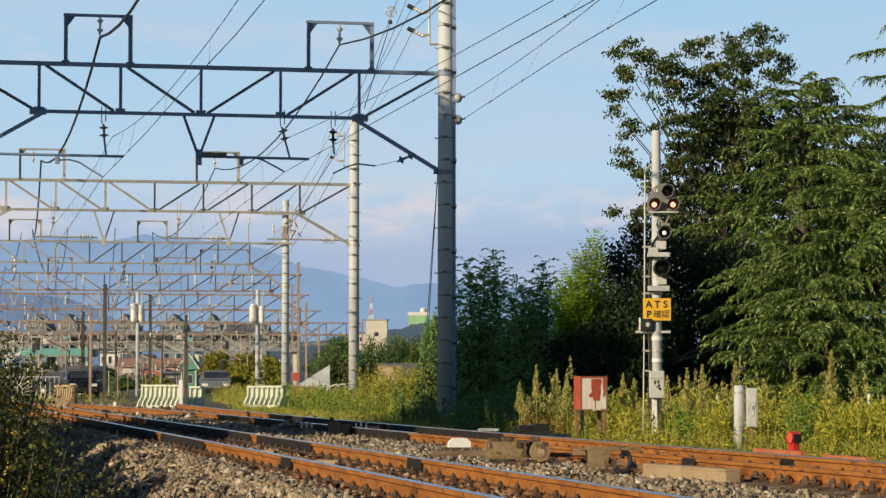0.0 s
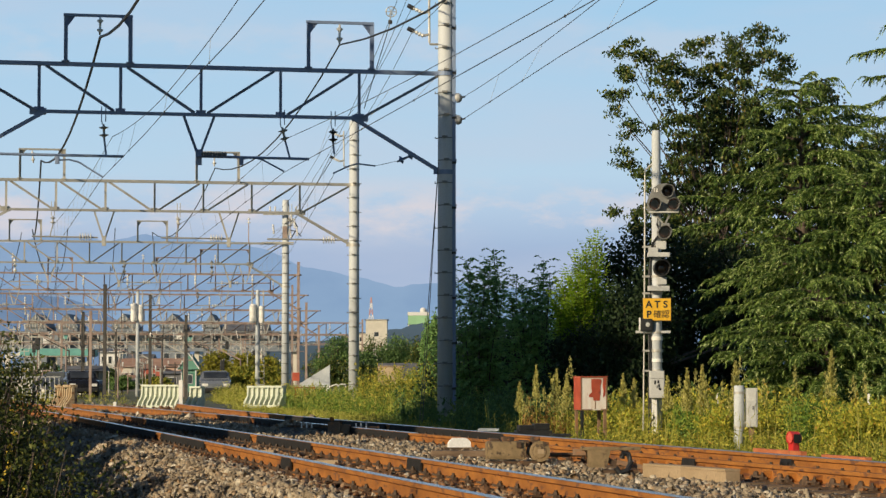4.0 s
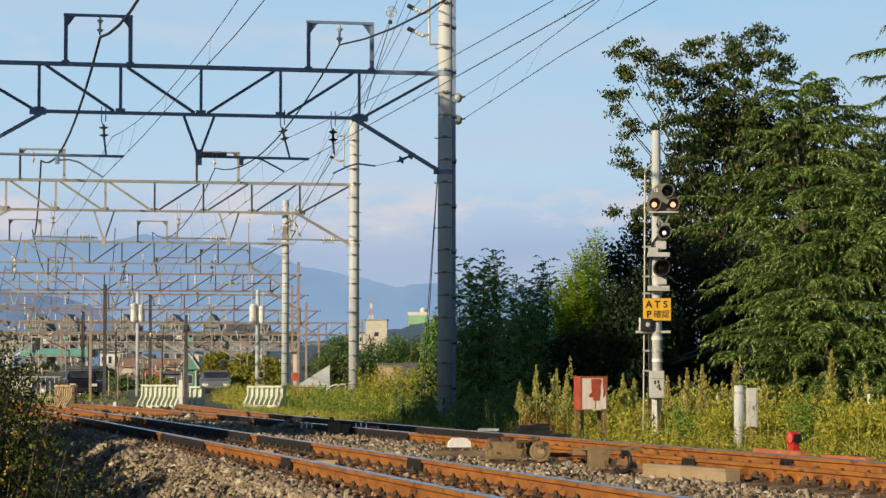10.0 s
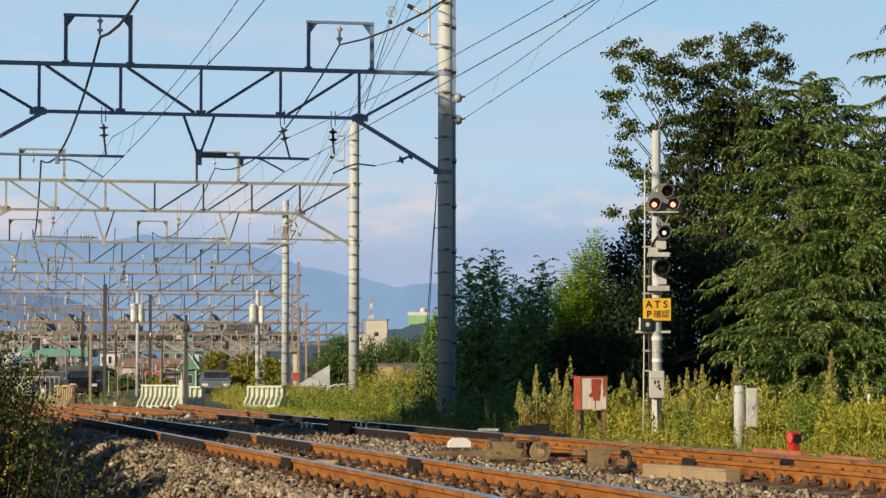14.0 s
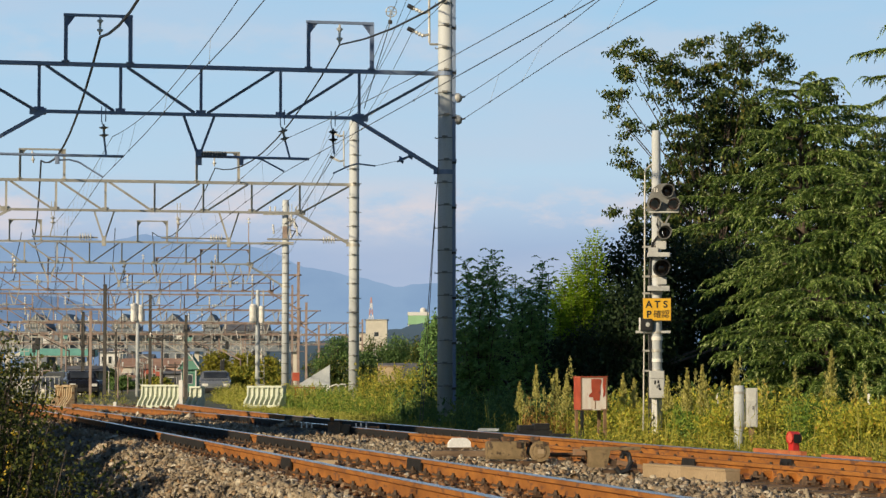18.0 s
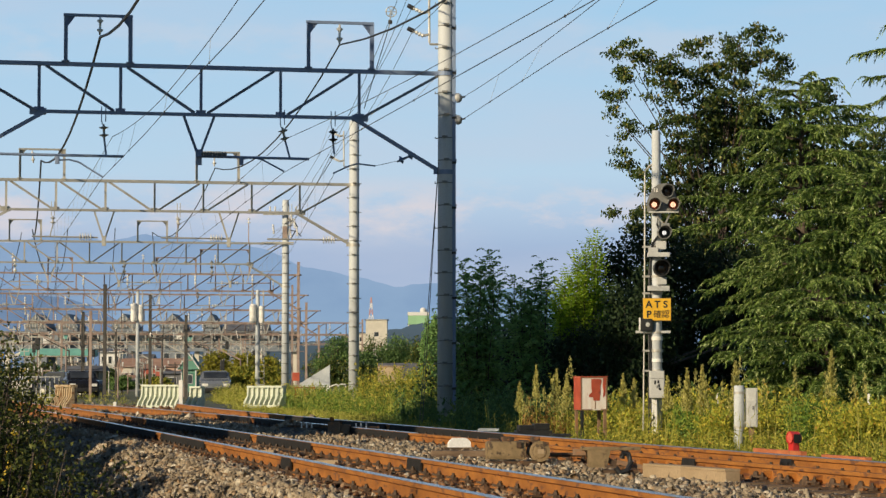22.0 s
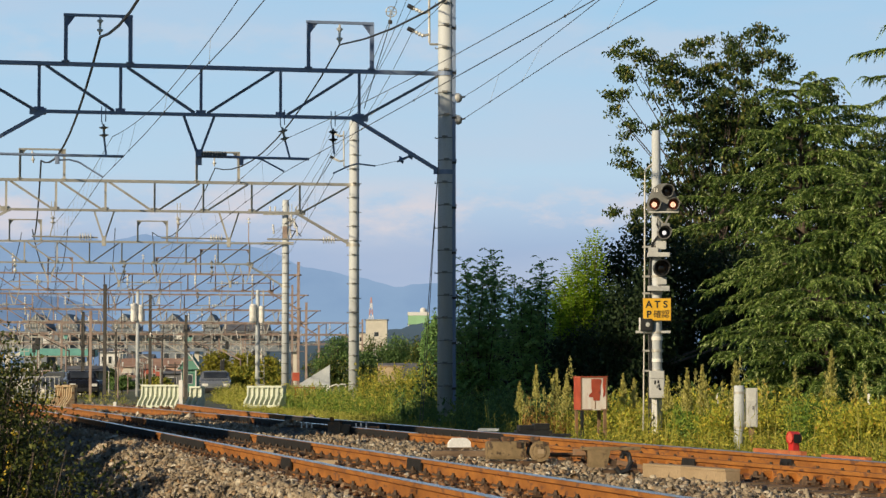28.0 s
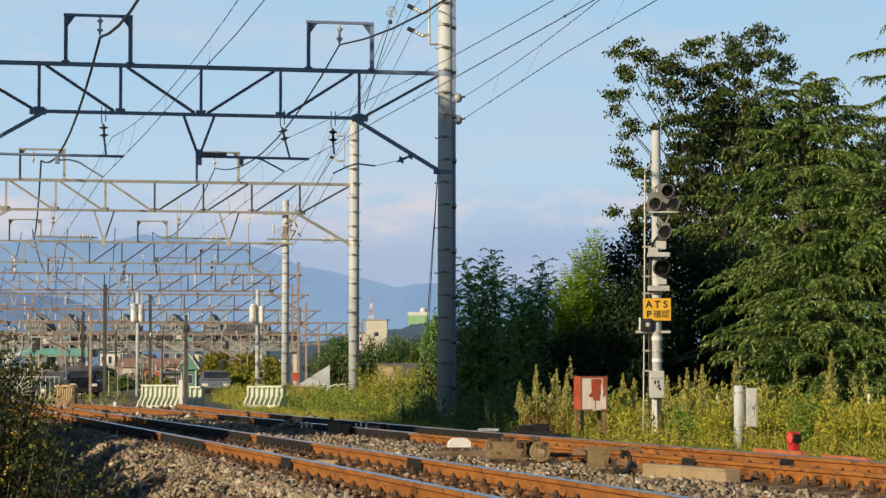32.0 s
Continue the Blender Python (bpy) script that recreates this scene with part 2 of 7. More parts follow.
def poly_mesh(name, verts, faces, material, parent=None, kind="", label=""):
    """A mesh from numpy arrays of corners and of faces with equal corner counts."""
    me = bpy.data.meshes.new(name)
    n, k = faces.shape
    me.vertices.add(len(verts))
    me.vertices.foreach_set("co", np.asarray(verts, dtype=np.float32).ravel())
    me.loops.add(n * k)
    me.loops.foreach_set("vertex_index", np.asarray(faces, dtype=np.int32).ravel())
    me.polygons.add(n)
    me.polygons.foreach_set("loop_start", np.arange(0, n * k, k, dtype=np.int32))
    me.update(calc_edges=True)
    me.materials.append(material)
    ob = new(name, me)
    ob.parent = parent
    return tagged(ob, label, kind=kind)


def unit(v):
    return v / np.maximum(np.linalg.norm(v, axis=1, keepdims=True), 1e-6)


def leaves(centres, along, length, width, rng, curl=0.15):
    """One small pointed leaf of four corners at every centre, pointing along, with its face turned at random."""
    n = len(centres)
    along = unit(along)
    side = unit(np.cross(along, rng.normal(size=(n, 3))))
    up = np.cross(side, along)
    l, w = (np.broadcast_to(np.asarray(q, dtype=float), (n,))[:, None] for q in (length, width))
    a = centres - along * l * 0.5
    b = centres + side * w * 0.5 + up * l * curl
    c = centres + along * l * 0.5
    d = centres - side * w * 0.5 + up * l * curl
    v = np.stack((a, b, c, d), 1).reshape(-1, 3)
    return v, np.arange(n * 4).reshape(-1, 4)


# ---- ground ----
def rail_a(y):
    return 3.553 - 0.1969 * y - 1.42e-4 * y * y


def rail_c(y):
    return 9.77 - 0.2698 * y + 6.5e-4 * y * y if y < 120 else rail_c(119.9) + (y - 119.9) * -0.115


GAUGE = 1.15


def rail_c_near(y):
    """The near rail runs beside the far one, then swings left over the turnout."""
    return rail_c(y) - GAUGE if y < 45 else rail_c(45) - GAUGE - 0.2 * (y - 45) - 0.001 * (y - 45) ** 2


def rail_a_far(y):
    return rail_a(y) + GAUGE


def height(x, y):
    """The lie of the land: the track bed, its shoulder falling to the near side, a low verge beyond."""
    near = rail_a(max(min(y, 140.0), -20.0)) - 0.55
    far = rail_c(max(min(y, 140.0), -20.0)) + GAUGE + 0.7
    if x < near:
        return -0.07 - min((near - x) * 0.42, 0.75)
    if x > far:
        return -0.07 - 0.1 * min(x - far, 1.5)
    return -0.07


def heap(x, y):
    """Ballast heaped along the near shoulder."""
    d = x - (rail_a(y) - 0.95)
    ridge = 0.13 * math.exp(-(d / 0.34) ** 2) * math.exp(-((y - 34) / 7.5) ** 2)
    ridge += 0.17 * math.exp(-((x + 2.4) / 0.36) ** 2 - ((y - 42.4) / 1.7) ** 2)
    # stones over the sleeper ends and between the rails
    e = x - rail_a(y)
    if y < 60 and -0.7 < e < GAUGE + 0.55 and abs(e) > 0.16 and abs(e - GAUGE) > 0.16:
        ridge += (0.055 if e < 0 or e > GAUGE else 0.04) * (0.8 + 0.5 * noise.noise(Vector((x * 3.0, y * 1.4, 6.0))))
    # a loose mound between the two tracks
    m = min(x - (rail_a(y) + GAUGE + 0.16), rail_c(y) - GAUGE - 0.22 - x) if 12 < y < 62 else -1
    if m > 0:
        q = min(m / 0.3, 1.0)
        ridge += q * q * (3 - 2 * q) * (min(max((y - 25.0) / 6.0, 0.0), 1.0) * 0.07 + 0.01 + 0.035 * noise.noise(Vector((x * 1.1, y * 0.5, 2.0))))
    if -2.6 < d < 0.45 and y < 44:
        # rills where stones have slid down the shoulder
        w = noise.noise(Vector((d * 0.7, y * 0.5, 4.0)))
        fade = min((d + 2.6) / 0.4, (0.45 - d) / 0.5, 1.0) * min((44 - y) / 6, 1.0)
        ridge += fade * (0.1 * (0.5 + 0.5 * math.sin(6.283 * (y * 0.85 + d * 0.25 + 1.4 * w))) ** 1.5 + 0.04 * noise.noise(Vector((d * 2.2, y * 1.3, 9.0))))
    return ridge


def build_ground():
    xs = sorted(set([-1800, -600, -200, -90, -50, -30] + [x * 0.75 for x in range(-32, 33)] + [30, 50, 90, 200, 600, 1800]))
    ys = sorted(set([-300, -60, -20] + [y * 1.5 for y in range(-4, 80)] + [130, 150, 180, 220, 280, 400, 700, 1300, 2600]))
    bm = bmesh.new()
    grid = [[bm.verts.new((x, y, height(x, y) - 0.03)) for x in xs] for y in ys]
    for r, q in zip(grid, grid[1:]):
        for k in range(len(xs) - 1):
            bm.faces.new((r[k], r[k + 1], q[k + 1], q[k]))
    g = part("ground", bm, SOIL)
    tagged(g, "earth and dry grass ground around the railway tracks", "ground", kind="structure")
    bm = bmesh.new()
    rows = []
    for y in [-6 + 1.5 * k for k in range(13)] + [13.0 + 0.2 * k for k in range(160)] + [45.0 + 1.5 * k for k in range(38)]:
        a, c = rail_a(y) - 3.2, rail_c(y) + GAUGE + 1.1
        rows.append([bm.verts.new((a + (c - a) * k / 44, y, height(a + (c - a) * k / 44, y) + heap(a + (c - a) * k / 44, y) + 0.012)) for k in range(45)])
    for r, q in zip(rows, rows[1:]):
        for k in range(44):
            bm.faces.new((r[k], r[k + 1], q[k + 1], q[k]))
    b = part("ballast", bm, BALLAST_BED)
    tagged(b, "grey crushed stone ballast bed under the tracks", "ballast", kind="structure")


build_ground()


# ---- tracks ----
RAIL_OUTLINE = [(-0.06, 0.0), (0.06, 0.0), (0.06, 0.012), (0.012, 0.03), (0.009, 0.1), (0.033, 0.112), (0.033, 0.143), (-0.033, 0.143), (-0.033, 0.112), (-0.009, 0.1), (-0.012, 0.03), (-0.06, 0.012)]


def along(curve, y, shift=0.0):
    s = (curve(y + 0.5) - curve(y - 0.5))
    d = Vector((s, 1, 0)).normalized()
    side = Vector((d.y, -d.x, 0))
    return Vector((curve(y) + shift, y, 0)), side, d


def build_rail(curve, shift, y0, y1, parent, polish=-99.0):
    n = int((y1 - y0) / 2.0) + 1
    rows = [along(curve, y0 + (y1 - y0) * i / n, shift) for i in range(n + 1)]
    rail = part("rail", profile(bmesh.new(), [(u, v - 0.001) for u, v in RAIL_OUTLINE], [(p, s) for p, s, _ in rows]), RAIL_SIDE, parent, "rust-orange steel rail with a polished running edge")
    rows = [along(curve, max(y0 + (y1 - y0) * i / n, polish), shift) for i in range(n + 1) if y0 + (y1 - y0) * (i + 1) / n > polish]
    part("running_surface", profile(bmesh.new(), [(u, v) for u, v in ((-0.03, 0.14), (0.03, 0.14), (0.031, 0.1445), (0.024, 0.15), (-0.024, 0.15), (-0.031, 0.1445))], [(p, s) for p, s, _ in rows]), RAIL_TOP, rail, "bright worn rail head")
    return rail


def coat_rail(curve, shift, spans, parent):
    """A black coat over the near face of a rail; the short spans stand in for insulated joints."""
    for y0, y1 in spans:
        n = int(y1 - y0) + 1
        rows = [along(curve, y0 + (y1 - y0) * i / n, shift) for i in range(n + 1)]
        part("rail_coat", profile(bmesh.new(), [(-0.15, -0.01), (-0.03, -0.01), (-0.02, 0.134), (-0.036, 0.138), (-0.042, 0.11), (-0.05, 0.03), (-0.13, 0.008)], [(p, s) for p, s, _ in rows]), RAIL_BLACK, parent, "black coat on the rail side")


def sleeper_mesh():
    bm = bmesh.new()
    box(bm, (0, 0, -0.07), (2.1, 0.2, 0.14), bevel=0.012)
    return mesh_of("sleeper", bm, TIMBER)


def clip_mesh():
    bm = bmesh.new()
    box(bm, (0, 0, 0.006), (0.34, 0.16, 0.012))
    for s in (-1, 1):
        box(bm, (s * 0.085, 0, 0.025), (0.05, 0.09, 0.03), bevel=0.006)
        rod(bm, (s * 0.095, 0, 0.0), (s * 0.095, 0, 0.075), 0.014, seg=6)
        rod(bm, (s * 0.095, 0, 0.04), (s * 0.095, 0, 0.058), 0.024, seg=6)
        bar(bm, (s * 0.07, -0.05, 0.03), (s * 0.14, 0.06, 0.042), 0.02, 0.016)
    return mesh_of("rail_fastening", bm, DARK_IRON)


SLEEPER, CLIP = sleeper_mesh(), clip_mesh()


def build_track(name, near, far, y0, y1, label, coated, polish=-99.0):
    t = thing(name, label=label, category="railway track", group="railway tracks")
    for curve, spans in zip((near, far), coated):
        coat_rail(curve, 0.0, spans, build_rail(curve, 0.0, y0, y1, t, polish if curve == near else -99.0))
    y = y0
    while y < 62:
        p, s, d = along(near, y, GAUGE / 2)
        a = math.degrees(math.atan2(d.y, d.x)) - 90
        shared("sleeper", SLEEPER, t, pose(p.x, p.y, -0.002, 0, 0, a + random.uniform(-0.6, 0.6)))
        for curve in (near, far):
            q, _, _ = along(curve, y)
            shared("rail_fastening", CLIP, t, pose(q.x, q.y, 0.0, 0, 0, a))
        y += 0.6 / math.hypot(1, s.y) * random.uniform(0.97, 1.03)
    return t


build_track("railway_track", rail_a, rail_a_far, -4, 150, "rusty narrow-gauge railway track on timber sleepers and ballast", (((24.6, 25.2), (31.6, 36.7), (37.5, 46.0)), ((24.3, 24.95), (30.8, 35.4), (36.1, 50.5))))
build_track("railway_track", rail_c_near, rail_c, -4, 86, "rusty railway track with dark insulated joints beside the weeds", (((24.62, 24.98), (36.9, 52.0), (52.6, 57.0)), ((36.2, 44.0), (44.4, 56.0))), 36.5)


# ---- overhead line gantries ----
SKEW = 0.206


def beam_point(x, y_right, x_right, z):
    return (x, y_right + (x - x_right) * SKEW, z)


def concrete_pole(x, y, top, r_top=0.165, r_foot=0.2, steps=True, foot=-0.15, label="pale concrete pole with steel steps", group="overhead line poles"):
    pole = thing("concrete_pole", (x, y, foot), label, "pole", group)
    bm = lathe(bmesh.new(), [(r_foot, 0), (r_foot * 0.6 + r_top * 0.4, (top - foot) * 0.5), (r_top, top - foot - 0.04), (r_top * 0.8, top - foot)], 20)
    part("shaft", bm, CONCRETE, pole, smooth=True)
    if steps:
        z, side = 0.9, 1
        while z < top - foot - 0.4:
            r = r_foot + (r_top - r_foot) * z / (top - foot)
            bm = bmesh.new()
            rod(bm, (side * r * 0.9, 0, z), (side * (r + 0.07), 0, z), 0.011, seg=6)
            rod(bm, (side * (r + 0.06), 0, z), (side * (r + 0.06), 0, z + 0.035), 0.011, seg=6)
            part("step_bolt", bm, HOOD, pole)
            part("strap", lathe(bmesh.new(), [(r - 0.01, z - 0.004), (r + 0.005, z - 0.004), (r + 0.005, z + 0.018), (r - 0.01, z + 0.018)], 20), HOOD, pole)
            part("step", box(bmesh.new(), (0.02 * side, -r - 0.03, z + 0.02), (0.12, 0.09, 0.05), bevel=0.012), HOOD, pole)
            side = -side
            z += 0.5
    return pole


def steel_pole(x, y, top, w=0.2, material=None, label="brown rusted steel mast", foot=-0.1):
    p = thing("steel_mast", (x, y, foot), label, "mast", "steel masts")
    bm = bmesh.new()
    h = top - foot
    box(bm, (0, -w * 0.45, h / 2), (w, w * 0.1, h))
    box(bm, (0, w * 0.45, h / 2), (w, w * 0.1, h))
    box(bm, (0, 0, h / 2), (w * 0.1, w * 0.8, h))
    part("shaft", bm, material or RUSTY, p)
    part("cap", box(bmesh.new(), (0, 0, h + 0.015), (w * 1.15, w * 1.15, 0.03)), material or RUSTY, p)
    return p


def angle_bar(a, b, w, lip, side, thin=0.012):
    """An angle iron from a to b: a flat web of width w and a lip that stands out towards the viewer on one side."""
    a, b = Vector(a), Vector(b)
    z = (b - a).normalized()
    if z.z < 0:
        a, b, z = b, a, -z
    y = Vector((-SKEW, 1, 0)).normalized()
    x = y.cross(z).normalized()
    m = Matrix((x, z.cross(x), z)).transposed().to_4x4()
    bm = box(bmesh.new(), (a + b) / 2, (w, thin, (b - a).length), m)
    return box(bm, (a + b) / 2 + x * side * (w - thin) / 2 - y * (lip + thin) / 2, (thin, lip, (b - a).length), m)


def gantry(x0, x1, y, top, low, panels, material, knee=1.8, drop=1.1, frames=(), vees=(), label="grey-blue steel lattice gantry beam over the tracks", w=0.09, slope=0.0):
    """A lattice beam from pole x0 to pole x1 (whose depth is y): chords, posts, diagonals that rise from the middle to the ends, and knee braces."""
    g = thing("overhead_gantry", (0, 0, 0), label, "gantry", "overhead line gantries")

    def at(x, z):
        return beam_point(x, y, x1, z + slope * (x - x1))
    part("top_chord", bar(bmesh.new(), at(x0 + 0.1, top), at(x1 - 0.1, top), w, w * 1.1), material, g)
    part("bottom_chord", bar(bmesh.new(), at(x0 + knee, low), at(x1 - knee, low), w * 0.9, w * 0.9), material, g)
    xs = [x0 + knee + (x1 - x0 - 2 * knee) * i / panels for i in range(panels + 1)]
    mid = (x0 + x1) / 2
    for x in xs:
        s = 1 if x < mid - 0.1 else -1
        part("post", angle_bar(at(x, low), at(x, top - w * 0.5), w * 0.8, w * 0.75, s), material, g)
        part("gusset", box(bmesh.new(), at(x, low + 0.03), (w * 2.6, 0.014, w * 1.7), Matrix.Rotation(math.atan(SKEW), 4, "Z")), material, g)
    for a, b in zip(xs, xs[1:]):
        hi, lo = (a, b) if (a + b) / 2 < mid else (b, a)
        part("diagonal", angle_bar(at(hi + (lo - hi) * 0.08, top - w * 0.5), at(lo - (lo - hi) * 0.08, low + w * 0.4), w * 0.75, w * 0.65, 1 if (a + b) / 2 < mid else -1), material, g)
    for s, xe, xk in ((1, x1, xs[-1]), (-1, x0, xs[0])):
        part("end_diagonal", angle_bar(at(xe - s * 0.15, top - 0.04), at(xk + s * 0.05, low), w * 0.75, w * 0.7, -s), material, g)
        part("knee_brace", bar(bmesh.new(), at(xk - s * 0.1, low - 0.02), at(xe - s * 0.1, low - drop), w * 0.9, w), material, g)
        bm = bmesh.new()
        box(bm, at(xk + s * 0.02, low), (0.36, 0.02, 0.15), Matrix.Rotation(math.atan(SKEW), 4, "Z"), 0.02)
        part("gusset", bm, material, g)
        for z in (top, low - drop):
            bm = lathe(bmesh.new(), [(0.195, -0.05), (0.195, 0.05)], 18, Matrix.Translation(at(xe, z)))
            box(bm, Vector(at(xe - s * 0.22, z)), (0.1, 0.1, 0.09))
            part("clamp", bm, material, g)
    for xf, wf, hf in frames:
        a, b = xf - wf / 2, xf + wf / 2
        part("frame_leg", angle_bar(at(a, top), at(a, top + hf), 0.085, 0.08, -1), material, g)
        part("frame_leg", angle_bar(at(b, top), at(b, top + hf), 0.085, 0.08, 1), material, g)
        part("frame_bar", bar(bmesh.new(), at(a - 0.05, top + hf), at(b + 0.05, top + hf), 0.07, 0.06), material, g)
        for c, s in ((a, 1), (b, -1)):
            bm = bmesh.new()
            v = [bm.verts.new(at(c + s * q, top + hf - r)) for q, r in ((0.03, 0.03), (0.2, 0.03), (0.03, 0.26))]
            bm.faces.new(v)
            bmesh.ops.solidify(bm, geom=bm.faces[:], thickness=0.015)
            part("corner_plate", bm, material, g)
            part("foot_plate", box(bmesh.new(), at(c, top + 0.06), (0.16, 0.14, 0.03)), material, g)
    for xv, dv in vees:
        for s in (-1, 1):
            part("drop_leg", angle_bar(at(xv + s * 0.34, low), at(xv + s * 0.04, low - dv), 0.055, 0.05, -s), material, g)
        bm = box(bmesh.new(), at(xv, low - dv - 0.1), (0.13, 0.1, 0.34), bevel=0.01)
        part("drop_bracket", bm, material, g)
    return g


gantry(-10.615, 0.06, 58.6, 7.69, 6.655, 4, STEEL, knee=1.911, drop=1.16, frames=((-7.47, 1.36, 1.07), (-2.27, 1.38, 1.07)), vees=((-5.32, 0.83),), w=0.082, slope=-0.002)
gantry(-16.73, -3.1, 92.2, 7.72, 6.71, 6, GALV, knee=1.88, frames=((-13.67, 1.46, 1.05), (-7.79, 1.42, 1.05)), vees=((-11.6, 0.95), (-7.4, 0.95)), label="weathered grey steel lattice gantry beam over the tracks")
gantry(-27.0, -7.85, 132.3, 7.75, 6.7, 10, GALV, frames=((-20.5, 1.5, 1.05), (-14.4, 1.42, 1.05)), vees=((-16.0, 0.9), (-10.6, 0.9)), label="weathered grey steel lattice gantry beam over the station throat")
gantry(-34.0, -9.4, 172.0, 7.78, 6.7, 12, RUSTY, frames=((-24.45, 1.5, 1.0), (-17.2, 2.5, 1.05), (-14.1, 3.1, 1.6)), vees=((-21.0, 0.9),), label="rusty brown steel lattice gantry beam over the yard", w=0.1)
gantry(-42.0, -11.0, 213.0, 7.8, 6.6, 14, RUSTY, label="rusty brown steel lattice gantry beam over the yard", w=0.11)
gantry(-50.0, -12.2, 260.0, 7.8, 6.5, 16, RUSTY, label="rusty brown steel lattice gantry beam over the yard", w=0.12)
gantry(-60.0, -9.6, 312.0, 7.75, 6.3, 20, RUSTY, label="rusty brown steel lattice gantry beam over the yard", w=0.13)
gantry(-72.0, -14.0, 378.0, 7.6, 6.1, 24, RUSTY, label="rusty brown steel lattice gantry beam over the yard", w=0.14)

concrete_pole(0.06, 58.6, 9.9, 0.165, 0.185)
concrete_pole(-10.68, 56.4, 9.4, 0.165, 0.185)
concrete_pole(-3.1, 92.2, 9.98, 0.17, 0.185)
concrete_pole(-16.8, 89.3, 9.4, 0.165, 0.185)
concrete_pole(-7.88, 132.3, 9.95, 0.165, 0.19)
concrete_pole(-27.05, 128.3, 9.4, 0.165, 0.19, steps=False, label="pale concrete pole beside the yard tracks")


def cable_duct(x, y, top):
    d = thing("cable_duct", (x, y, -0.1), "dark cable duct strapped to the concrete pole", "cable duct")
    part("duct", box(bmesh.new(), (0, 0, top / 2), (0.075, 0.1, top), bevel=0.01), STEEL, d)
    for k in range(9):
        part("strap", box(bmesh.new(), (0.0, -0.02, 0.8 + k), (0.1, 0.12, 0.05)), BLACK, d)


cable_duct(0.245, 58.55, 9.8)


# ---- signal ----
def casing(at, r, depth):
    """A lamp's round casing, open towards the viewer."""
    m = Matrix.Translation(at) @ Matrix.Rotation(math.pi / 2, 4, "X")
    return lathe(bmesh.new(), [(r * 0.9, -0.1), (r, -0.08), (r, depth), (r * 0.87, depth), (r * 0.84, 0.0), (r * 0.3, -0.004)], 24, m)


def disc(at, r, thick, bulge=0.0):
    m = Matrix.Translation(at) @ Matrix.Rotation(math.pi / 2, 4, "X")
    return lathe(bmesh.new(), [(r, 0), (r, thick), (r * 0.6, thick + bulge * 0.7), (r * 0.15, thick + bulge)], 20, m)


WARM_LAMP = glow("lit_warm_lamp", (1.0, 0.55, 0.34), 1.5)
WHITE_LAMP = glow("lit_white_lamp", (1.0, 0.96, 0.9), 1.1)
DARK_GLASS = surface("dark_lens_glass", (0.035, 0.022, 0.018), (0.06, 0.035, 0.026), 8, 60, 0.15, 0, 0)
LAMP_RED = surface("red_brown_reflector", (0.22, 0.05, 0.025), (0.3, 0.08, 0.04), 8, 60, 0.4, 0.2, 0)
VANES = []


def lamp(parent, at, r, depth, material, lit, label):
    c = part("lamp_casing", casing(at, r, depth), material, parent, label, smooth=True)
    bm = bmesh.new()
    m = Matrix.Translation((at[0], at[1] - depth, at[2])) @ Matrix.Rotation(math.pi / 2, 4, "X")
    rows = [[bm.verts.new(m @ Vector((q * math.cos(a), q * math.sin(a), z))) for a in [math.pi * k / 12 for k in range(13)]] for q, z in ((r, 0), (r * 1.02, 0.13 * r / 0.1), (r * 0.95, 0.13 * r / 0.1), (r * 0.93, 0))]
    for a, b in zip(rows, rows[1:] + rows[:1]):
        for k in range(12):
            bm.faces.new((a[k], a[k + 1], b[k + 1], b[k]))
    part("visor", bm, material, c)
    part("reflector", disc((at[0], at[1] - 0.004, at[2]), r * 0.8, 0.004), LAMP_RED if lit == WARM_LAMP else BLACK, c)
    if lit:
        part("lens", disc((at[0], at[1] - 0.012, at[2]), r * (0.42 if lit == WARM_LAMP else 0.3), 0.006, 0.012), lit, c, "lit lamp lens")
        # Added vane: it closes over the ever-glowing lens to put the lamp out.
        v = part("vane", disc((0, 0.0008, 0), r * 0.74, 0.0015), DARK_GLASS, c, "added turning vane that hides the glowing lens while off")
        VANES.append((v, (at[0], at[1] - depth + 0.004, at[2]), lit))
    else:
        part("lens", disc((at[0], at[1] - 0.012, at[2]), r * 0.6, 0.006, 0.012), DARK_GLASS, c, "unlit dark lens")
    return c


def letters(text, size, at, parent, material, name="letter", turn=None, spacing=1.0):
    cu = bpy.data.curves.new(name, "FONT")
    cu.offset = 0.0035 if len(text) == 1 and ord(text) < 999 else 0.0
    cu.body, cu.size, cu.extrude, cu.align_x, cu.align_y, cu.space_character = text, size, 0.002, "CENTER", "CENTER", spacing
    ob = bpy.data.objects.new(name, cu)
    me = bpy.data.meshes.new_from_object(ob)
    bpy.data.objects.remove(ob)
    me.materials.append(material)
    o = new(name, me)
    o.parent = parent
    o.matrix_basis = Matrix.Translation(at) @ (turn or Matrix.Rotation(math.pi / 2, 4, "X"))
    return o


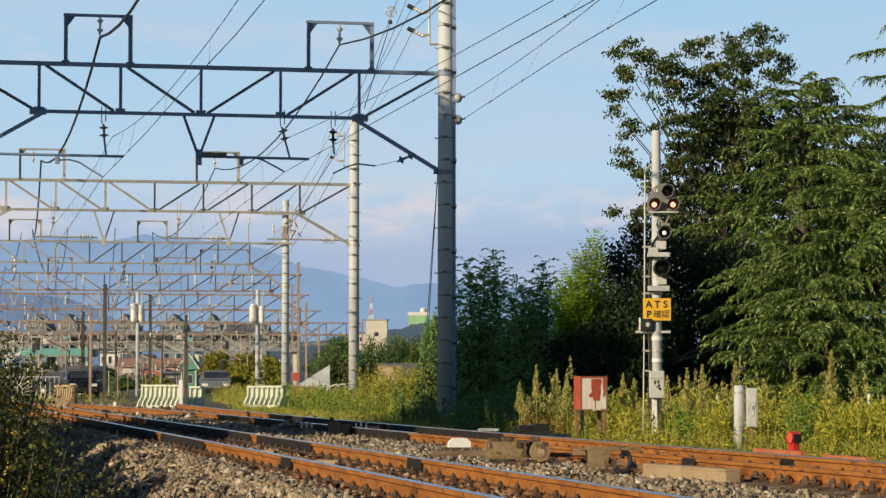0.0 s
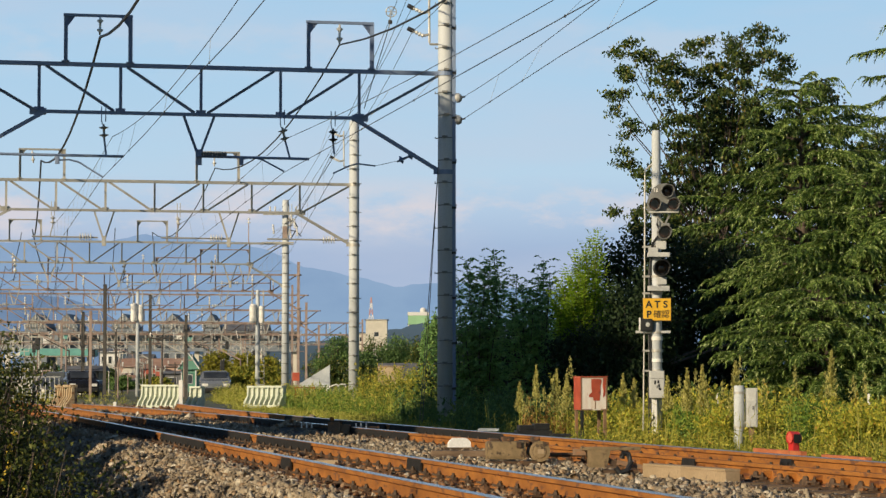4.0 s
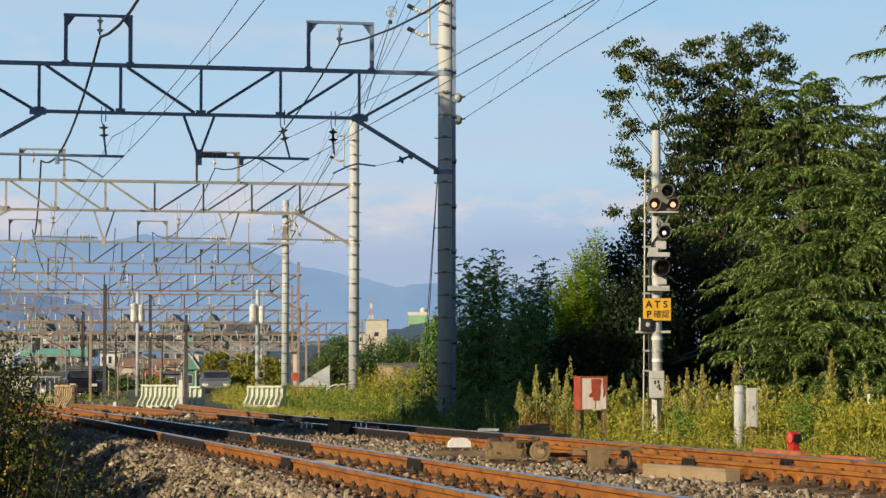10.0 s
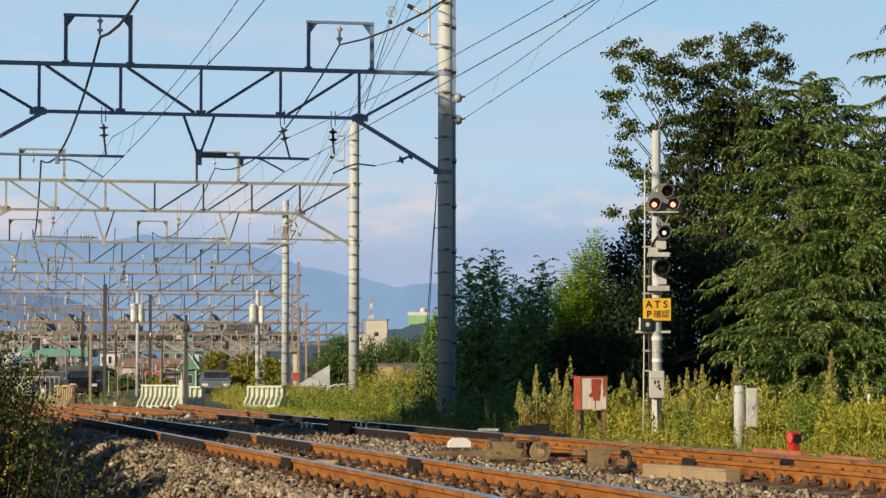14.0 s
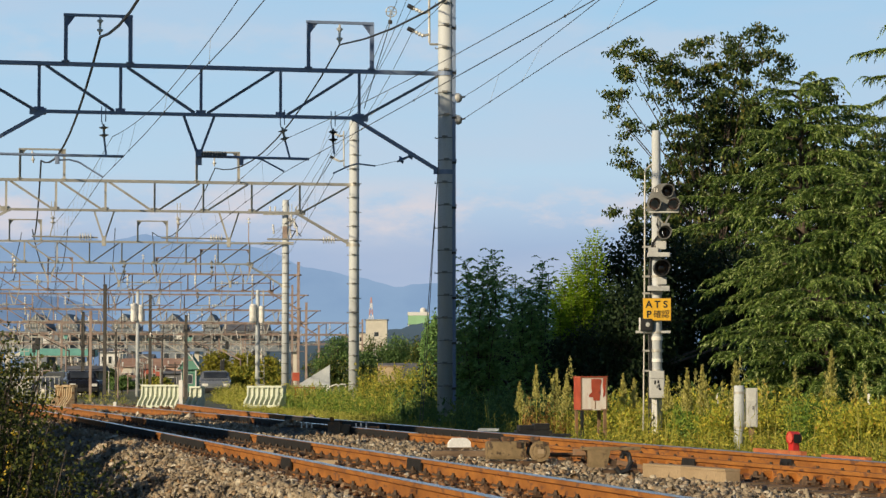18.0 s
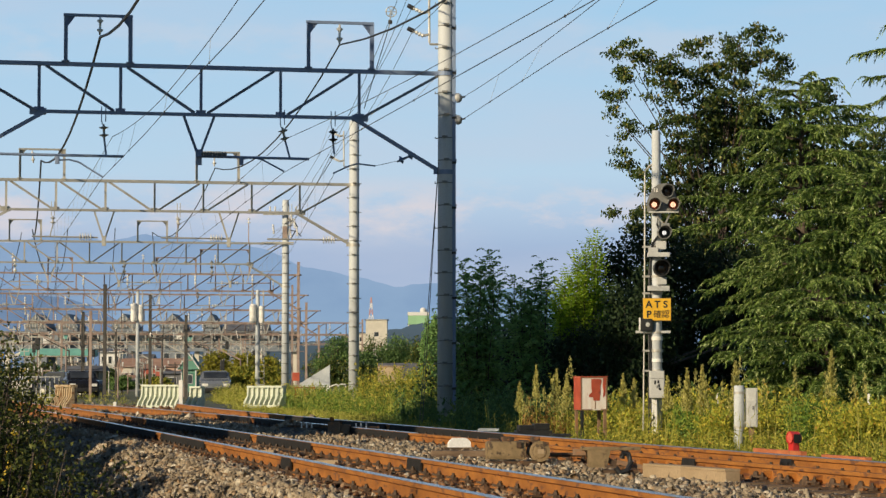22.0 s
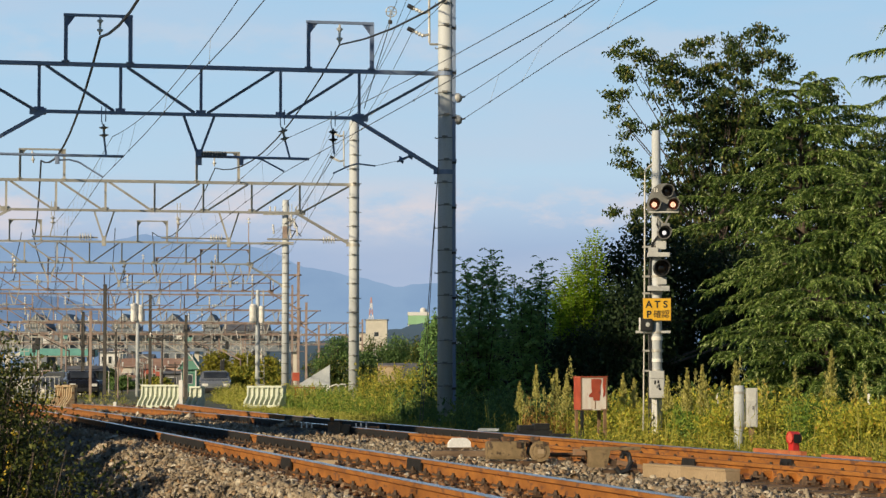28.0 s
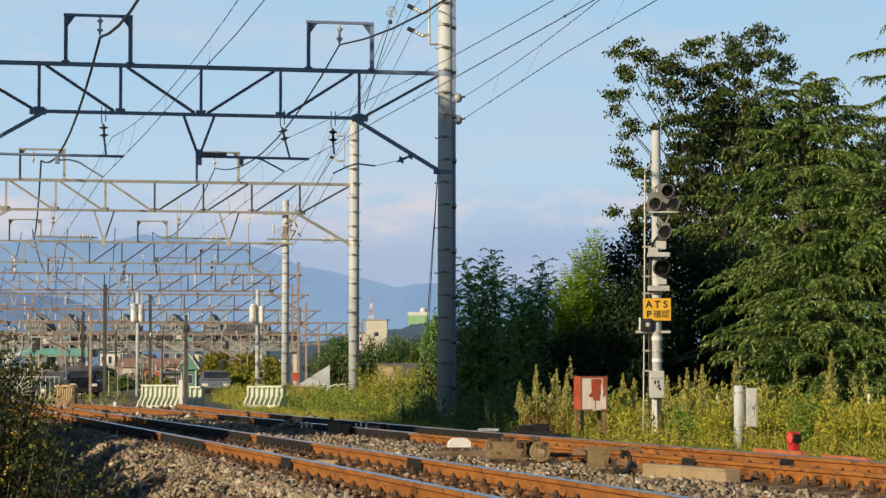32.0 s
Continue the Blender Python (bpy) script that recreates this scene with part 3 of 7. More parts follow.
def build_signal():
    x, y, g = 3.31, 41.0, -0.12
    s = thing("railway_signal", (x, y, g), "grey railway signal with three lamp heads on a pale concrete post", "signal")
    post = part("post", lathe(bmesh.new(), [(0.082, 0), (0.076, 2.5), (0.069, 4.81), (0.06, 4.87)], 20), CONCRETE, s, smooth=True)

    def z(v):
        return v - g
    # the rounded triangular head with three lamps
    bm = bmesh.new()
    hull = [(u - 0.055, w - 0.02) for u, w in ((-0.1, 3.49), (0.4, 3.49), (0.405, 3.66), (0.36, 3.72), (0.32, 3.84), (0.27, 3.915), (0.2, 3.94), (0.09, 3.93), (0.0, 3.87), (-0.06, 3.76), (-0.1, 3.66))]
    rows = [[bm.verts.new((u, v, z(w))) for u, w in hull] for v in (-0.15, -0.115)]
    bm.faces.new(rows[0])
    bm.faces.new(rows[1][::-1])
    for k in range(len(hull)):
        q = (k + 1) % len(hull)
        bm.faces.new((rows[0][k], rows[1][k], rows[1][q], rows[0][q]))
    bmesh.ops.recalc_face_normals(bm, faces=bm.faces)
    bmesh.ops.bevel(bm, geom=bm.edges[:], offset=0.008, segments=2, affect="EDGES")
    head = part("backplate", bm, HOOD, s, "grey casting behind the lamps")
    for u in (-0.015, 0.015, 0.03):
        part("mark", box(bmesh.new(), (u - 0.025, -0.153, z(3.81)), (0.012, 0.004, 0.06)), PORCELAIN, head)
    lamp(s, (0.155, -0.15, z(3.79)), 0.1, 0.1, HOOD, None, "grey round lamp casing with visor")
    lamp(s, (-0.045, -0.15, z(3.585)), 0.098, 0.1, HOOD, WARM_LAMP, "grey round lamp casing with visor")
    lamp(s, (0.245, -0.15, z(3.585)), 0.098, 0.1, HOOD, WARM_LAMP, "grey round lamp casing with visor")
    part("skirt", box(bmesh.new(), (0.1, -0.16, z(3.468)), (0.46, 0.12, 0.025), bevel=0.008), CABINET, s)
    bm = bmesh.new()
    bar(bm, (-0.04, -0.1, z(3.46)), (0.09, -0.12, z(3.3)), 0.03, 0.03)
    bar(bm, (0.21, -0.12, z(3.46)), (0.13, -0.12, z(3.3)), 0.03, 0.03)
    box(bm, (0.13, -0.1, z(3.27)), (0.13, 0.14, 0.06), bevel=0.012)
    part("bracket", bm, HOOD, s)
    lamp(s, (0.108, -0.15, z(3.15)), 0.105, 0.1, HOOD, WHITE_LAMP, "grey round lamp casing")
    bm = bmesh.new()
    box(bm, (0.06, -0.08, z(2.96)), (0.16, 0.16, 0.13), bevel=0.015)
    box(bm, (0.02, -0.12, z(2.81)), (0.34, 0.2, 0.07), bevel=0.012)
    box(bm, (-0.06, -0.12, z(2.88)), (0.14, 0.2, 0.08), bevel=0.01)
    part("bracket", bm, CABINET, s, "pale cast bracket")
    lamp(s, (0.06, -0.16, z(2.6)), 0.125, 0.12, BLACK, None, "black round lamp casing")
    bm = bmesh.new()
    box(bm, (0.07, -0.08, z(2.41)), (0.15, 0.16, 0.12), bevel=0.015)
    box(bm, (0.02, -0.12, z(2.29)), (0.33, 0.2, 0.08), bevel=0.012)
    part("bracket", bm, CABINET, s, "pale cast bracket")
    for k in (2.94, 2.48, 2.22, 1.62, 1.33, 1.02):
        bm = lathe(bmesh.new(), [(0.092, -0.02), (0.092, 0.02)], 20, Matrix.Translation((0, 0, z(k))))
        box(bm, (-0.14, 0, z(k)), (0.16, 0.04, 0.03))
        part("clamp", bm, GALV, s)
    # standpipe and cables beside the post
    part("standpipe", sweep(bmesh.new(), [(-0.02, -0.02, z(4.25)), (-0.1, 0, z(4.2)), (-0.175, 0, z(4.12)), (-0.18, 0, z(3.2)), (-0.19, 0, z(2.0)), (-0.215, 0, z(0.1))], 0.014), GALV, s)
    part("cable", sweep(bmesh.new(), [(0.02, -0.1, z(3.4)), (0.0, -0.11, z(3.28)), (0.05, -0.1, z(3.15)), (-0.06, -0.1, z(3.0)), (-0.1, -0.04, z(2.8)), (-0.1, -0.03, z(1.2)), (-0.1, -0.05, z(0.45)), (-0.06, -0.13, z(0.3)), (-0.11, -0.1, z(0.2)), (-0.1, -0.05, 0.02)], 0.016), WIRE, s)
    part("cable", sweep(bmesh.new(), [(0.1, -0.1, z(3.0)), (-0.03, -0.11, z(2.94)), (-0.115, 0.0, z(2.6)), (-0.125, 0, z(1.0)), (-0.125, 0, 0.02)], 0.013), WIRE, s)
    # sign
    sign = part("sign", box(bmesh.new(), (-0.005, -0.12, z(1.965)), (0.425, 0.012, 0.34), bevel=0.004), YELLOW, s, "yellow enamel sign with black lettering")
    part("sign_border", box(bmesh.new(), (-0.005, -0.115, z(1.965)), (0.437, 0.012, 0.352)), RUST_BOX, sign)
    for txt, u, v in (("A", -0.135, 0.075), ("T", 0.005, 0.075), ("S", 0.14, 0.075), ("P", -0.135, -0.08), ("確", 0.005, -0.08), ("認", 0.14, -0.08)):
        letters(txt, 0.15 if ord(txt) < 999 else 0.13, (-0.005 + u * 0.93, -0.129, z(1.965) + v), sign, BLACK)
    # small sounder on a side arm
    bm = box(bmesh.new(), (-0.17, -0.06, z(1.73)), (0.19, 0.16, 0.19), bevel=0.02)
    bell = part("sounder", bm, BLACK, s, "small black sounder box with a pale rim")
    part("rim", lathe(bmesh.new(), [(0.034, 0), (0.034, 0.015), (0.02, 0.02)], 16, Matrix.Translation((-0.15, -0.14, z(1.73))) @ Matrix.Rotation(math.pi / 2, 4, "X")), CABINET, bell)
    part("cover", box(bmesh.new(), (-0.268, -0.06, z(1.74)), (0.014, 0.17, 0.2), bevel=0.004), WHITE, bell)
    part("side_arm", box(bmesh.new(), (-0.06, -0.04, z(1.62)), (0.54, 0.06, 0.04), bevel=0.008), CABINET, s)
    part("white_band", lathe(bmesh.new(), [(0.09, -0.03), (0.09, 0.03)], 20, Matrix.Translation((0, 0, z(1.52)))), WHITE, s)
    part("white_band", lathe(bmesh.new(), [(0.091, -0.025), (0.091, 0.025)], 20, Matrix.Translation((0, 0, z(1.18)))), WHITE, s)
    cb = part("terminal_box", box(bmesh.new(), (-0.015, -0.14, z(0.81)), (0.23, 0.12, 0.42), bevel=0.02), CABINET, s, "pale grey terminal box with black marks")
    part("lid_seam", box(bmesh.new(), (-0.015, -0.202, z(0.9)), (0.2, 0.004, 0.008)), HOOD, cb)
    for u, v, w, h in ((-0.03, 0.0, 0.025, 0.06), (0.02, 0.01, 0.03, 0.05), (0.03, -0.05, 0.03, 0.05), (0.045, -0.1, 0.04, 0.04), (0.0, -0.07, 0.012, 0.04)):
        part("mark", box(bmesh.new(), (-0.015 + u, -0.202, z(0.84) + v), (w, 0.004, h)), BLACK, cb)
    part("white_guard", box(bmesh.new(), (-0.05, -0.1, z(0.25)), (0.08, 0.04, 0.75), bevel=0.008), WHITE, s)
    return s


build_signal()


# ---- things beside and between the tracks ----
PEELED = surface("chalky_white_paint_with_rust_streaks", (0.74, 0.63, 0.55), (0.82, 0.77, 0.71), 5, 160, 0.7, 0, 0.08, stain=(0.46, 0.17, 0.08), stain_at=0.66, stretch=(3, 3, 0.7))


def build_warning_box():
    b = thing("trackside_box", (2.37, 42.6, -0.15), "rusty white and red steel box on four legs among weeds", "trackside box", turn=15)
    body = part("body", box(bmesh.new(), (0, 0, 0.81), (0.44, 0.36, 0.53), bevel=0.012), PEELED, b, "white painted box with peeling red paint")
    part("side_panel", box(bmesh.new(), (-0.223, 0, 0.81), (0.008, 0.35, 0.52)), RED, body, "dark red side")
    rng = random.Random(4)
    patch = [(-0.1, 0.235), (0.09, 0.235), (0.1, 0.2), (0.075, 0.12), (0.085, 0.02), (0.06, -0.05), (0.05, -0.11), (-0.07, -0.11), (-0.075, -0.06), (-0.14, -0.055), (-0.155, -0.02), (-0.09, 0.02), (-0.065, 0.06), (-0.095, 0.1), (-0.07, 0.16), (-0.1, 0.2)]
    for name, pts, dy in (("peeled_paint", [(0.05 + u, v) for u, v in patch], 0.0), ("peeled_paint", [(0.17, 0.25), (0.235, 0.25), (0.22, 0.17), (0.2, 0.1), (0.215, -0.03), (0.17, -0.06), (0.18, 0.05), (0.16, 0.12), (0.185, 0.18)], 0.0)):
        bm = bmesh.new()
        f = bm.faces.new([bm.verts.new((u * 0.86 + rng.uniform(-0.008, 0.008), -0.184, 0.81 + v)) for u, v in pts])
        bmesh.ops.triangulate(bm, faces=[f])
        bmesh.ops.solidify(bm, geom=bm.faces[:], thickness=0.003)
        part(name, bm, RED, body, "dark red remains of paint")
    for u, v, w, h in ((0, 0.257, 0.45, 0.02), (0.212, 0, 0.022, 0.52), (-0.12, -0.257, 0.18, 0.018), (0.16, -0.257, 0.1, 0.02), (-0.212, 0, 0.018, 0.52), (0.02, -0.1, 0.012, 0.3)):
        part("rusty_edge", box(bmesh.new(), (u, -0.182, 0.81 + v), (w, 0.006, h)), RUST_BOX, body)
    part("roof", box(bmesh.new(), (0, 0, 1.08), (0.46, 0.38, 0.015), bevel=0.004), RED, b)
    for u in (-0.19, 0.19):
        for v in (-0.15, 0.15):
            part("leg", box(bmesh.new(), (u, v, 0.28), (0.045, 0.045, 0.56)), BLACK if u < 0 and v < 0 else RUST_BOX, b)


build_warning_box()


def build_stub_and_cabinet():
    p = thing("concrete_stub_post", (4.02, 36.0, -0.2), "short round pale concrete post with two steel bands", "post")
    part("shaft", lathe(bmesh.new(), [(0.075, 0), (0.07, 0.985), (0.06, 1.0)], 18), CONCRETE, p, smooth=True)
    for z in (0.9, 0.43):
        part("band", lathe(bmesh.new(), [(0.077, z - 0.015), (0.077, z + 0.015)], 18), GALV, p)
    c = thing("cable_cabinet", (4.185, 35.98, -0.2), "pale grey steel cable cabinet on a short leg", "cabinet")
    body = part("body", box(bmesh.new(), (0, 0, 0.7), (0.15, 0.16, 0.53), bevel=0.008), CABINET, c)
    part("door", box(bmesh.new(), (0.0, -0.084, 0.7), (0.115, 0.01, 0.5), bevel=0.003), CABINET, body)
    part("lock", box(bmesh.new(), (0.01, -0.092, 0.7), (0.02, 0.012, 0.05), bevel=0.003), HOOD, body)
    part("leg", box(bmesh.new(), (0, 0, 0.22), (0.07, 0.06, 0.46)), RUST_BOX, c)
    bm = bmesh.new()
    bar(bm, (-0.16, 0, 0.9), (-0.05, 0, 0.9), 0.03, 0.02)
    bar(bm, (-0.16, 0, 0.5), (-0.05, 0, 0.5), 0.03, 0.02)
    part("bracket", bm, GALV, c)


build_stub_and_cabinet()


def build_red_marker():
    m = thing("red_marker_lamp", (3.9, 29.5, -0.1), "small red round marker lamp standing beside the rail", "marker lamp", turn=-66)
    part("base", box(bmesh.new(), (0, 0, 0.15), (0.1, 0.09, 0.3), bevel=0.015), BRIGHT_RED, m)
    t = Matrix.Translation((0, 0, 0.33)) @ Matrix.Rotation(0.12, 4, "Y") @ Matrix.Rotation(math.pi / 2, 4, "X")
    part("side_window", box(bmesh.new(), (0.074, 0.0, 0.32), (0.012, 0.09, 0.1), bevel=0.004), BLACK, m, "black side window")
    part("drum", lathe(bmesh.new(), [(0.05, -0.075), (0.066, -0.055), (0.072, 0.06), (0.062, 0.06), (0.062, 0.045)], 8, t), BRIGHT_RED, m)
    part("face", lathe(bmesh.new(), [(0.06, 0.047), (0.056, 0.055)], 8, t), surface("pale_red_reflector", (0.6, 0.1, 0.075), (0.66, 0.15, 0.1), 5, 60, 0.4), m, "pale red reflector face")


build_red_marker()


def build_red_bars():
    for y0, y1, z in ((30.5, 29.0, 0.12), (28.4, 27.2, 0.105)):
        a, b = (Vector((rail_c(y) + GAUGE + 0.3, y, z - 0.06)) for y in (y0, y1))
        g = thing("painted_bar", tuple((a + b) / 2), "orange-red painted steel bar lying along the rail", "steel bar", "bars beside the rail")
        part("bar", bar(bmesh.new(), (a - b) / 2, (b - a) / 2, 0.07, 0.06), BAR_RED, g)
        for k in (-0.35, 0.35):
            part("foot", box(bmesh.new(), tuple((b - a) * k + Vector((0, 0, -0.1))), (0.1, 0.1, 0.16)), RUST_BOX, g)


BAR_RED = surface("orange_red_bar_paint", (0.42, 0.12, 0.045), (0.55, 0.19, 0.07), 4, 50, 0.7, 0, 0.2, stain=(0.3, 0.12, 0.05), stain_at=0.6)
OLIVE_IRON = surface("olive_brown_castings", (0.2, 0.14, 0.07), (0.3, 0.21, 0.11), 6, 50, 0.75, 0.05, 0.4, stain=(0.07, 0.045, 0.028), stain_at=0.56)
build_red_bars()


def build_limit_marker():
    m = thing("clearance_marker", (0.19, 31.0, 0.06), "white painted concrete clearance marker between the tracks", "track marker", turn=8)
    bm = bmesh.new()
    outline = [(-0.132, 0), (0.132, 0), (0.132, 0.08), (0.115, 0.105), (0.075, 0.135), (-0.075, 0.135), (-0.115, 0.1), (-0.132, 0.075)]
    rows = [[bm.verts.new((u, y, v)) for u, v in outline] for y in (-0.06, 0.06)]
    bm.faces.new(rows[0][::-1])
    bm.faces.new(rows[1])
    for k in range(8):
        bm.faces.new((rows[0][k], rows[0][(k + 1) % 8], rows[1][(k + 1) % 8], rows[1][k]))
    bmesh.ops.recalc_face_normals(bm, faces=bm.faces)
    bmesh.ops.bevel(bm, geom=bm.edges[:], offset=0.003, segments=1, affect="EDGES")
    part("block", bm, surface("fresh_white_paint", (0.78, 0.77, 0.76), (0.84, 0.83, 0.82), 6, 50, 0.6, stain=(0.45, 0.38, 0.3), stain_at=0.72), m)
    part("stain_board", box(bmesh.new(), (0, 0.0, 0.012), (0.36, 0.15, 0.03), bevel=0.005), TIMBER, m)


build_limit_marker()


TAN_CONCRETE = surface("tan_concrete", (0.34, 0.245, 0.145), (0.41, 0.3, 0.185), 4, 45, 0.85, 0, 0.3, stain=(0.2, 0.14, 0.09), stain_at=0.64)


def build_trackside_machinery():
    b = thing("timber_board", (0.235, 29.0, 0.03), "weathered brown timber board lying on ballast", "board", turn=-4)
    part("plank", box(bmesh.new(), (0, 0, 0.035), (0.72, 0.16, 0.07), bevel=0.01), TIMBER, b)
    m = thing("point_machine", (0.785, 27.6, 0.01), "rusty point machine castings on the ballast", "point machine", turn=6)
    part("base", box(bmesh.new(), (0, 0, -0.02), (0.62, 0.3, 0.08), bevel=0.012), DARK_IRON, m)
    part("gear_case", box(bmesh.new(), (-0.14, -0.02, 0.13), (0.4, 0.3, 0.19), bevel=0.04), OLIVE_IRON, m)
    for u, v, w in ((-0.26, 0.22, 0.09), (-0.12, 0.235, 0.12), (0.05, 0.2, 0.1), (0.17, 0.235, 0.08), (0.27, 0.18, 0.07)):
        part("casting", box(bmesh.new(), (u, -0.02, v), (w, 0.2, 0.07), bevel=0.015), DARK_IRON, m)
    part("cover", box(bmesh.new(), (-0.14, -0.02, 0.205), (0.37, 0.29, 0.025), bevel=0.01), DARK_IRON, m)
    part("motor", lathe(bmesh.new(), [(0.05, -0.17), (0.1, -0.15), (0.1, 0.15), (0.06, 0.17)], 14, Matrix.Translation((0.2, -0.02, 0.12)) @ Matrix.Rotation(math.pi / 2, 4, "X")), OLIVE_IRON, m)
    part("end_ring", lathe(bmesh.new(), [(0.104, 0.12), (0.108, 0.13), (0.108, 0.165), (0.08, 0.168), (0.075, 0.15)], 20, Matrix.Translation((0.2, -0.02, 0.12)) @ Matrix.Rotation(math.pi / 2, 4, "X")), OLIVE_IRON, m)
    part("name_plate", box(bmesh.new(), (0.21, -0.192, 0.12), (0.07, 0.006, 0.045)), TAN_CONCRETE, m)
    part("lid_hasp", box(bmesh.new(), (-0.02, -0.18, 0.19), (0.05, 0.03, 0.06), bevel=0.006), DARK_IRON, m)
    part("flange", box(bmesh.new(), (0.12, 0.05, 0.2), (0.3, 0.08, 0.04), bevel=0.01), DARK_IRON, m)
    for u in (-0.29, -0.2, -0.06, 0.03, 0.29):
        part("bolt", lathe(bmesh.new(), [(0.022, 0), (0.022, 0.03), (0.012, 0.035)], 6, Matrix.Translation((u, -0.15, 0.08))), DARK_IRON, m)
    part("rod", rod(bmesh.new(), (0.3, 0.05, 0.08), (0.75, 0.08, 0.08), 0.022), DARK_IRON, m)
    c = thing("switch_crank", (1.62, 24.9, 0.0), "rusty brown crank bracket with black hose at the switch", "switch crank", turn=4)
    bm = box(bmesh.new(), (-0.17, 0, 0.135), (0.22, 0.2, 0.17))
    for v in bm.verts:
        if v.co.z < 0.1:
            v.co.x = -0.18 + (v.co.x + 0.18) * 0.7
    part("stand", bm, OLIVE_IRON, c)
    part("top_plate", box(bmesh.new(), (-0.05, 0, 0.225), (0.55, 0.2, 0.03), bevel=0.006), OLIVE_IRON, c)
    part("ear", box(bmesh.new(), (-0.34, 0.02, 0.19), (0.12, 0.1, 0.06), bevel=0.01), RUST_BOX, c)
    part("arm", bar(bmesh.new(), (-0.1, -0.05, 0.13), (0.1, -0.05, 0.02), 0.05, 0.05), DARK_IRON, c)
    part("arm", bar(bmesh.new(), (0.0, -0.08, 0.1), (0.25, -0.06, 0.05), 0.035, 0.045), RUST_BOX, c)
    part("hose", sweep(bmesh.new(), [(-0.02, -0.14, 0.05), (0.02, -0.15, 0.0), (0.09, -0.14, 0.02), (0.13, -0.1, 0.1), (0.11, -0.08, 0.17), (0.06, -0.08, 0.19), (0.05, -0.06, 0.14)], 0.028, 8), BLACK, c)
    part("foot", box(bmesh.new(), (0.12, -0.05, 0.015), (0.5, 0.14, 0.03)), DARK_IRON, c)
    for k, (x, y) in enumerate(((2.02, 23.75), (2.28, 23.02), (2.43, 22.6))):
        t = thing("cable_trough", (x, y, 0.0), "pale beige concrete cable trough beside the rail", "cable trough", "cable trough pieces", turn=-69)
        part("trough", box(bmesh.new(), (0, 0, 0.04), ((0.8, 0.72, 0.16)[k], 0.14, 0.1), bevel=0.008), TAN_CONCRETE, t)
        part("lid", box(bmesh.new(), (0, 0, 0.1), ((0.78, 0.7, 0.15)[k], 0.15, 0.02), bevel=0.005), TAN_CONCRETE, t)
    d = thing("old_sleeper_stack", (1.5, 44.0, -0.07), "dark old timber sleeper ends heaped beside the track", "timber stack", turn=4)
    for u, v, w, h in ((0, 0, 0.6, 0.12), (-0.06, 0.12, 0.4, 0.08), (0.12, 0.12, 0.26, 0.11), (-0.5, 0, 0.5, 0.08), (0.55, 0, 0.6, 0.06)):
        part("timber", box(bmesh.new(), (u, 0, v + h / 2), (w, 0.24, h), pose(0, 0, 0, 0, 0, random.uniform(-9, 9)), bevel=0.012), BLACK, d)
    e = thing("grey_plank", (0.78, 45.5, -0.05), "grey weathered plank lying beside the rail", "plank", turn=-6)
    part("plank", box(bmesh.new(), (0, 0, 0.08), (0.36, 0.14, 0.05), bevel=0.008), CONCRETE, e)


build_trackside_machinery()


def build_joints_and_guard():
    """Black insulated joint plates on the rails, and the iron chairs along the switch."""
    for curve, shift, y, long in ((rail_c, 0.0, 25.45, 0.3), (rail_c, 0.0, 30.6, 0.2)):
        p, s, d = along(curve, y, shift)
        j = thing("insulated_joint", (p.x, p.y, 0.0), "black insulated joint plates bolted to a rusty rail", "rail joint", "insulated rail joints", turn=math.degrees(math.atan2(d.y, d.x)) - 90)
        for sx in (-1, 1):
            pl = part("joint_plate", box(bmesh.new(), (sx * 0.028, 0, 0.068), (0.03, long, 0.09), bevel=0.006), BLACK, j)
            for k in (-0.3 * long, 0.3 * long):
                part("bolt", rod(bmesh.new(), (sx * 0.04, k, 0.068), (sx * 0.065, k, 0.068), 0.016, seg=6), BLACK, pl)
    g = thing("switch_chairs", label="dark iron switch chairs and bolts along the rusty rail", category="rail chairs")
    y = 16.0
    while y < 26.5:
        p, s, d = along(rail_c_near, y, -0.13)
        m = pose(p.x, p.y, -0.02, 0, 0, math.degrees(math.atan2(d.y, d.x)) - 90)
        bm = lathe(bmesh.new(), [(0.04, 0), (0.036, 0.06), (0.022, 0.1), (0.012, 0.105)], 8, m)
        lathe(bm, [(0.034, 0), (0.03, 0.045), (0.014, 0.07)], 8, m @ pose(0.02, 0.13, 0))
        box(bm, m @ Vector((0.05, 0.05, 0.015)), (0.2, 0.26, 0.03), m.to_3x3().to_4x4(), 0.006)
        part("chair", bm, DARK_IRON, g)
        part("brace_plate", box(bmesh.new(), m @ Vector((0.08, -0.07, 0.06)), (0.08, 0.018, 0.1), m.to_3x3().to_4x4()), RAIL_SIDE, g)
        y += 0.58 / math.hypot(1, s.y)


build_joints_and_guard()


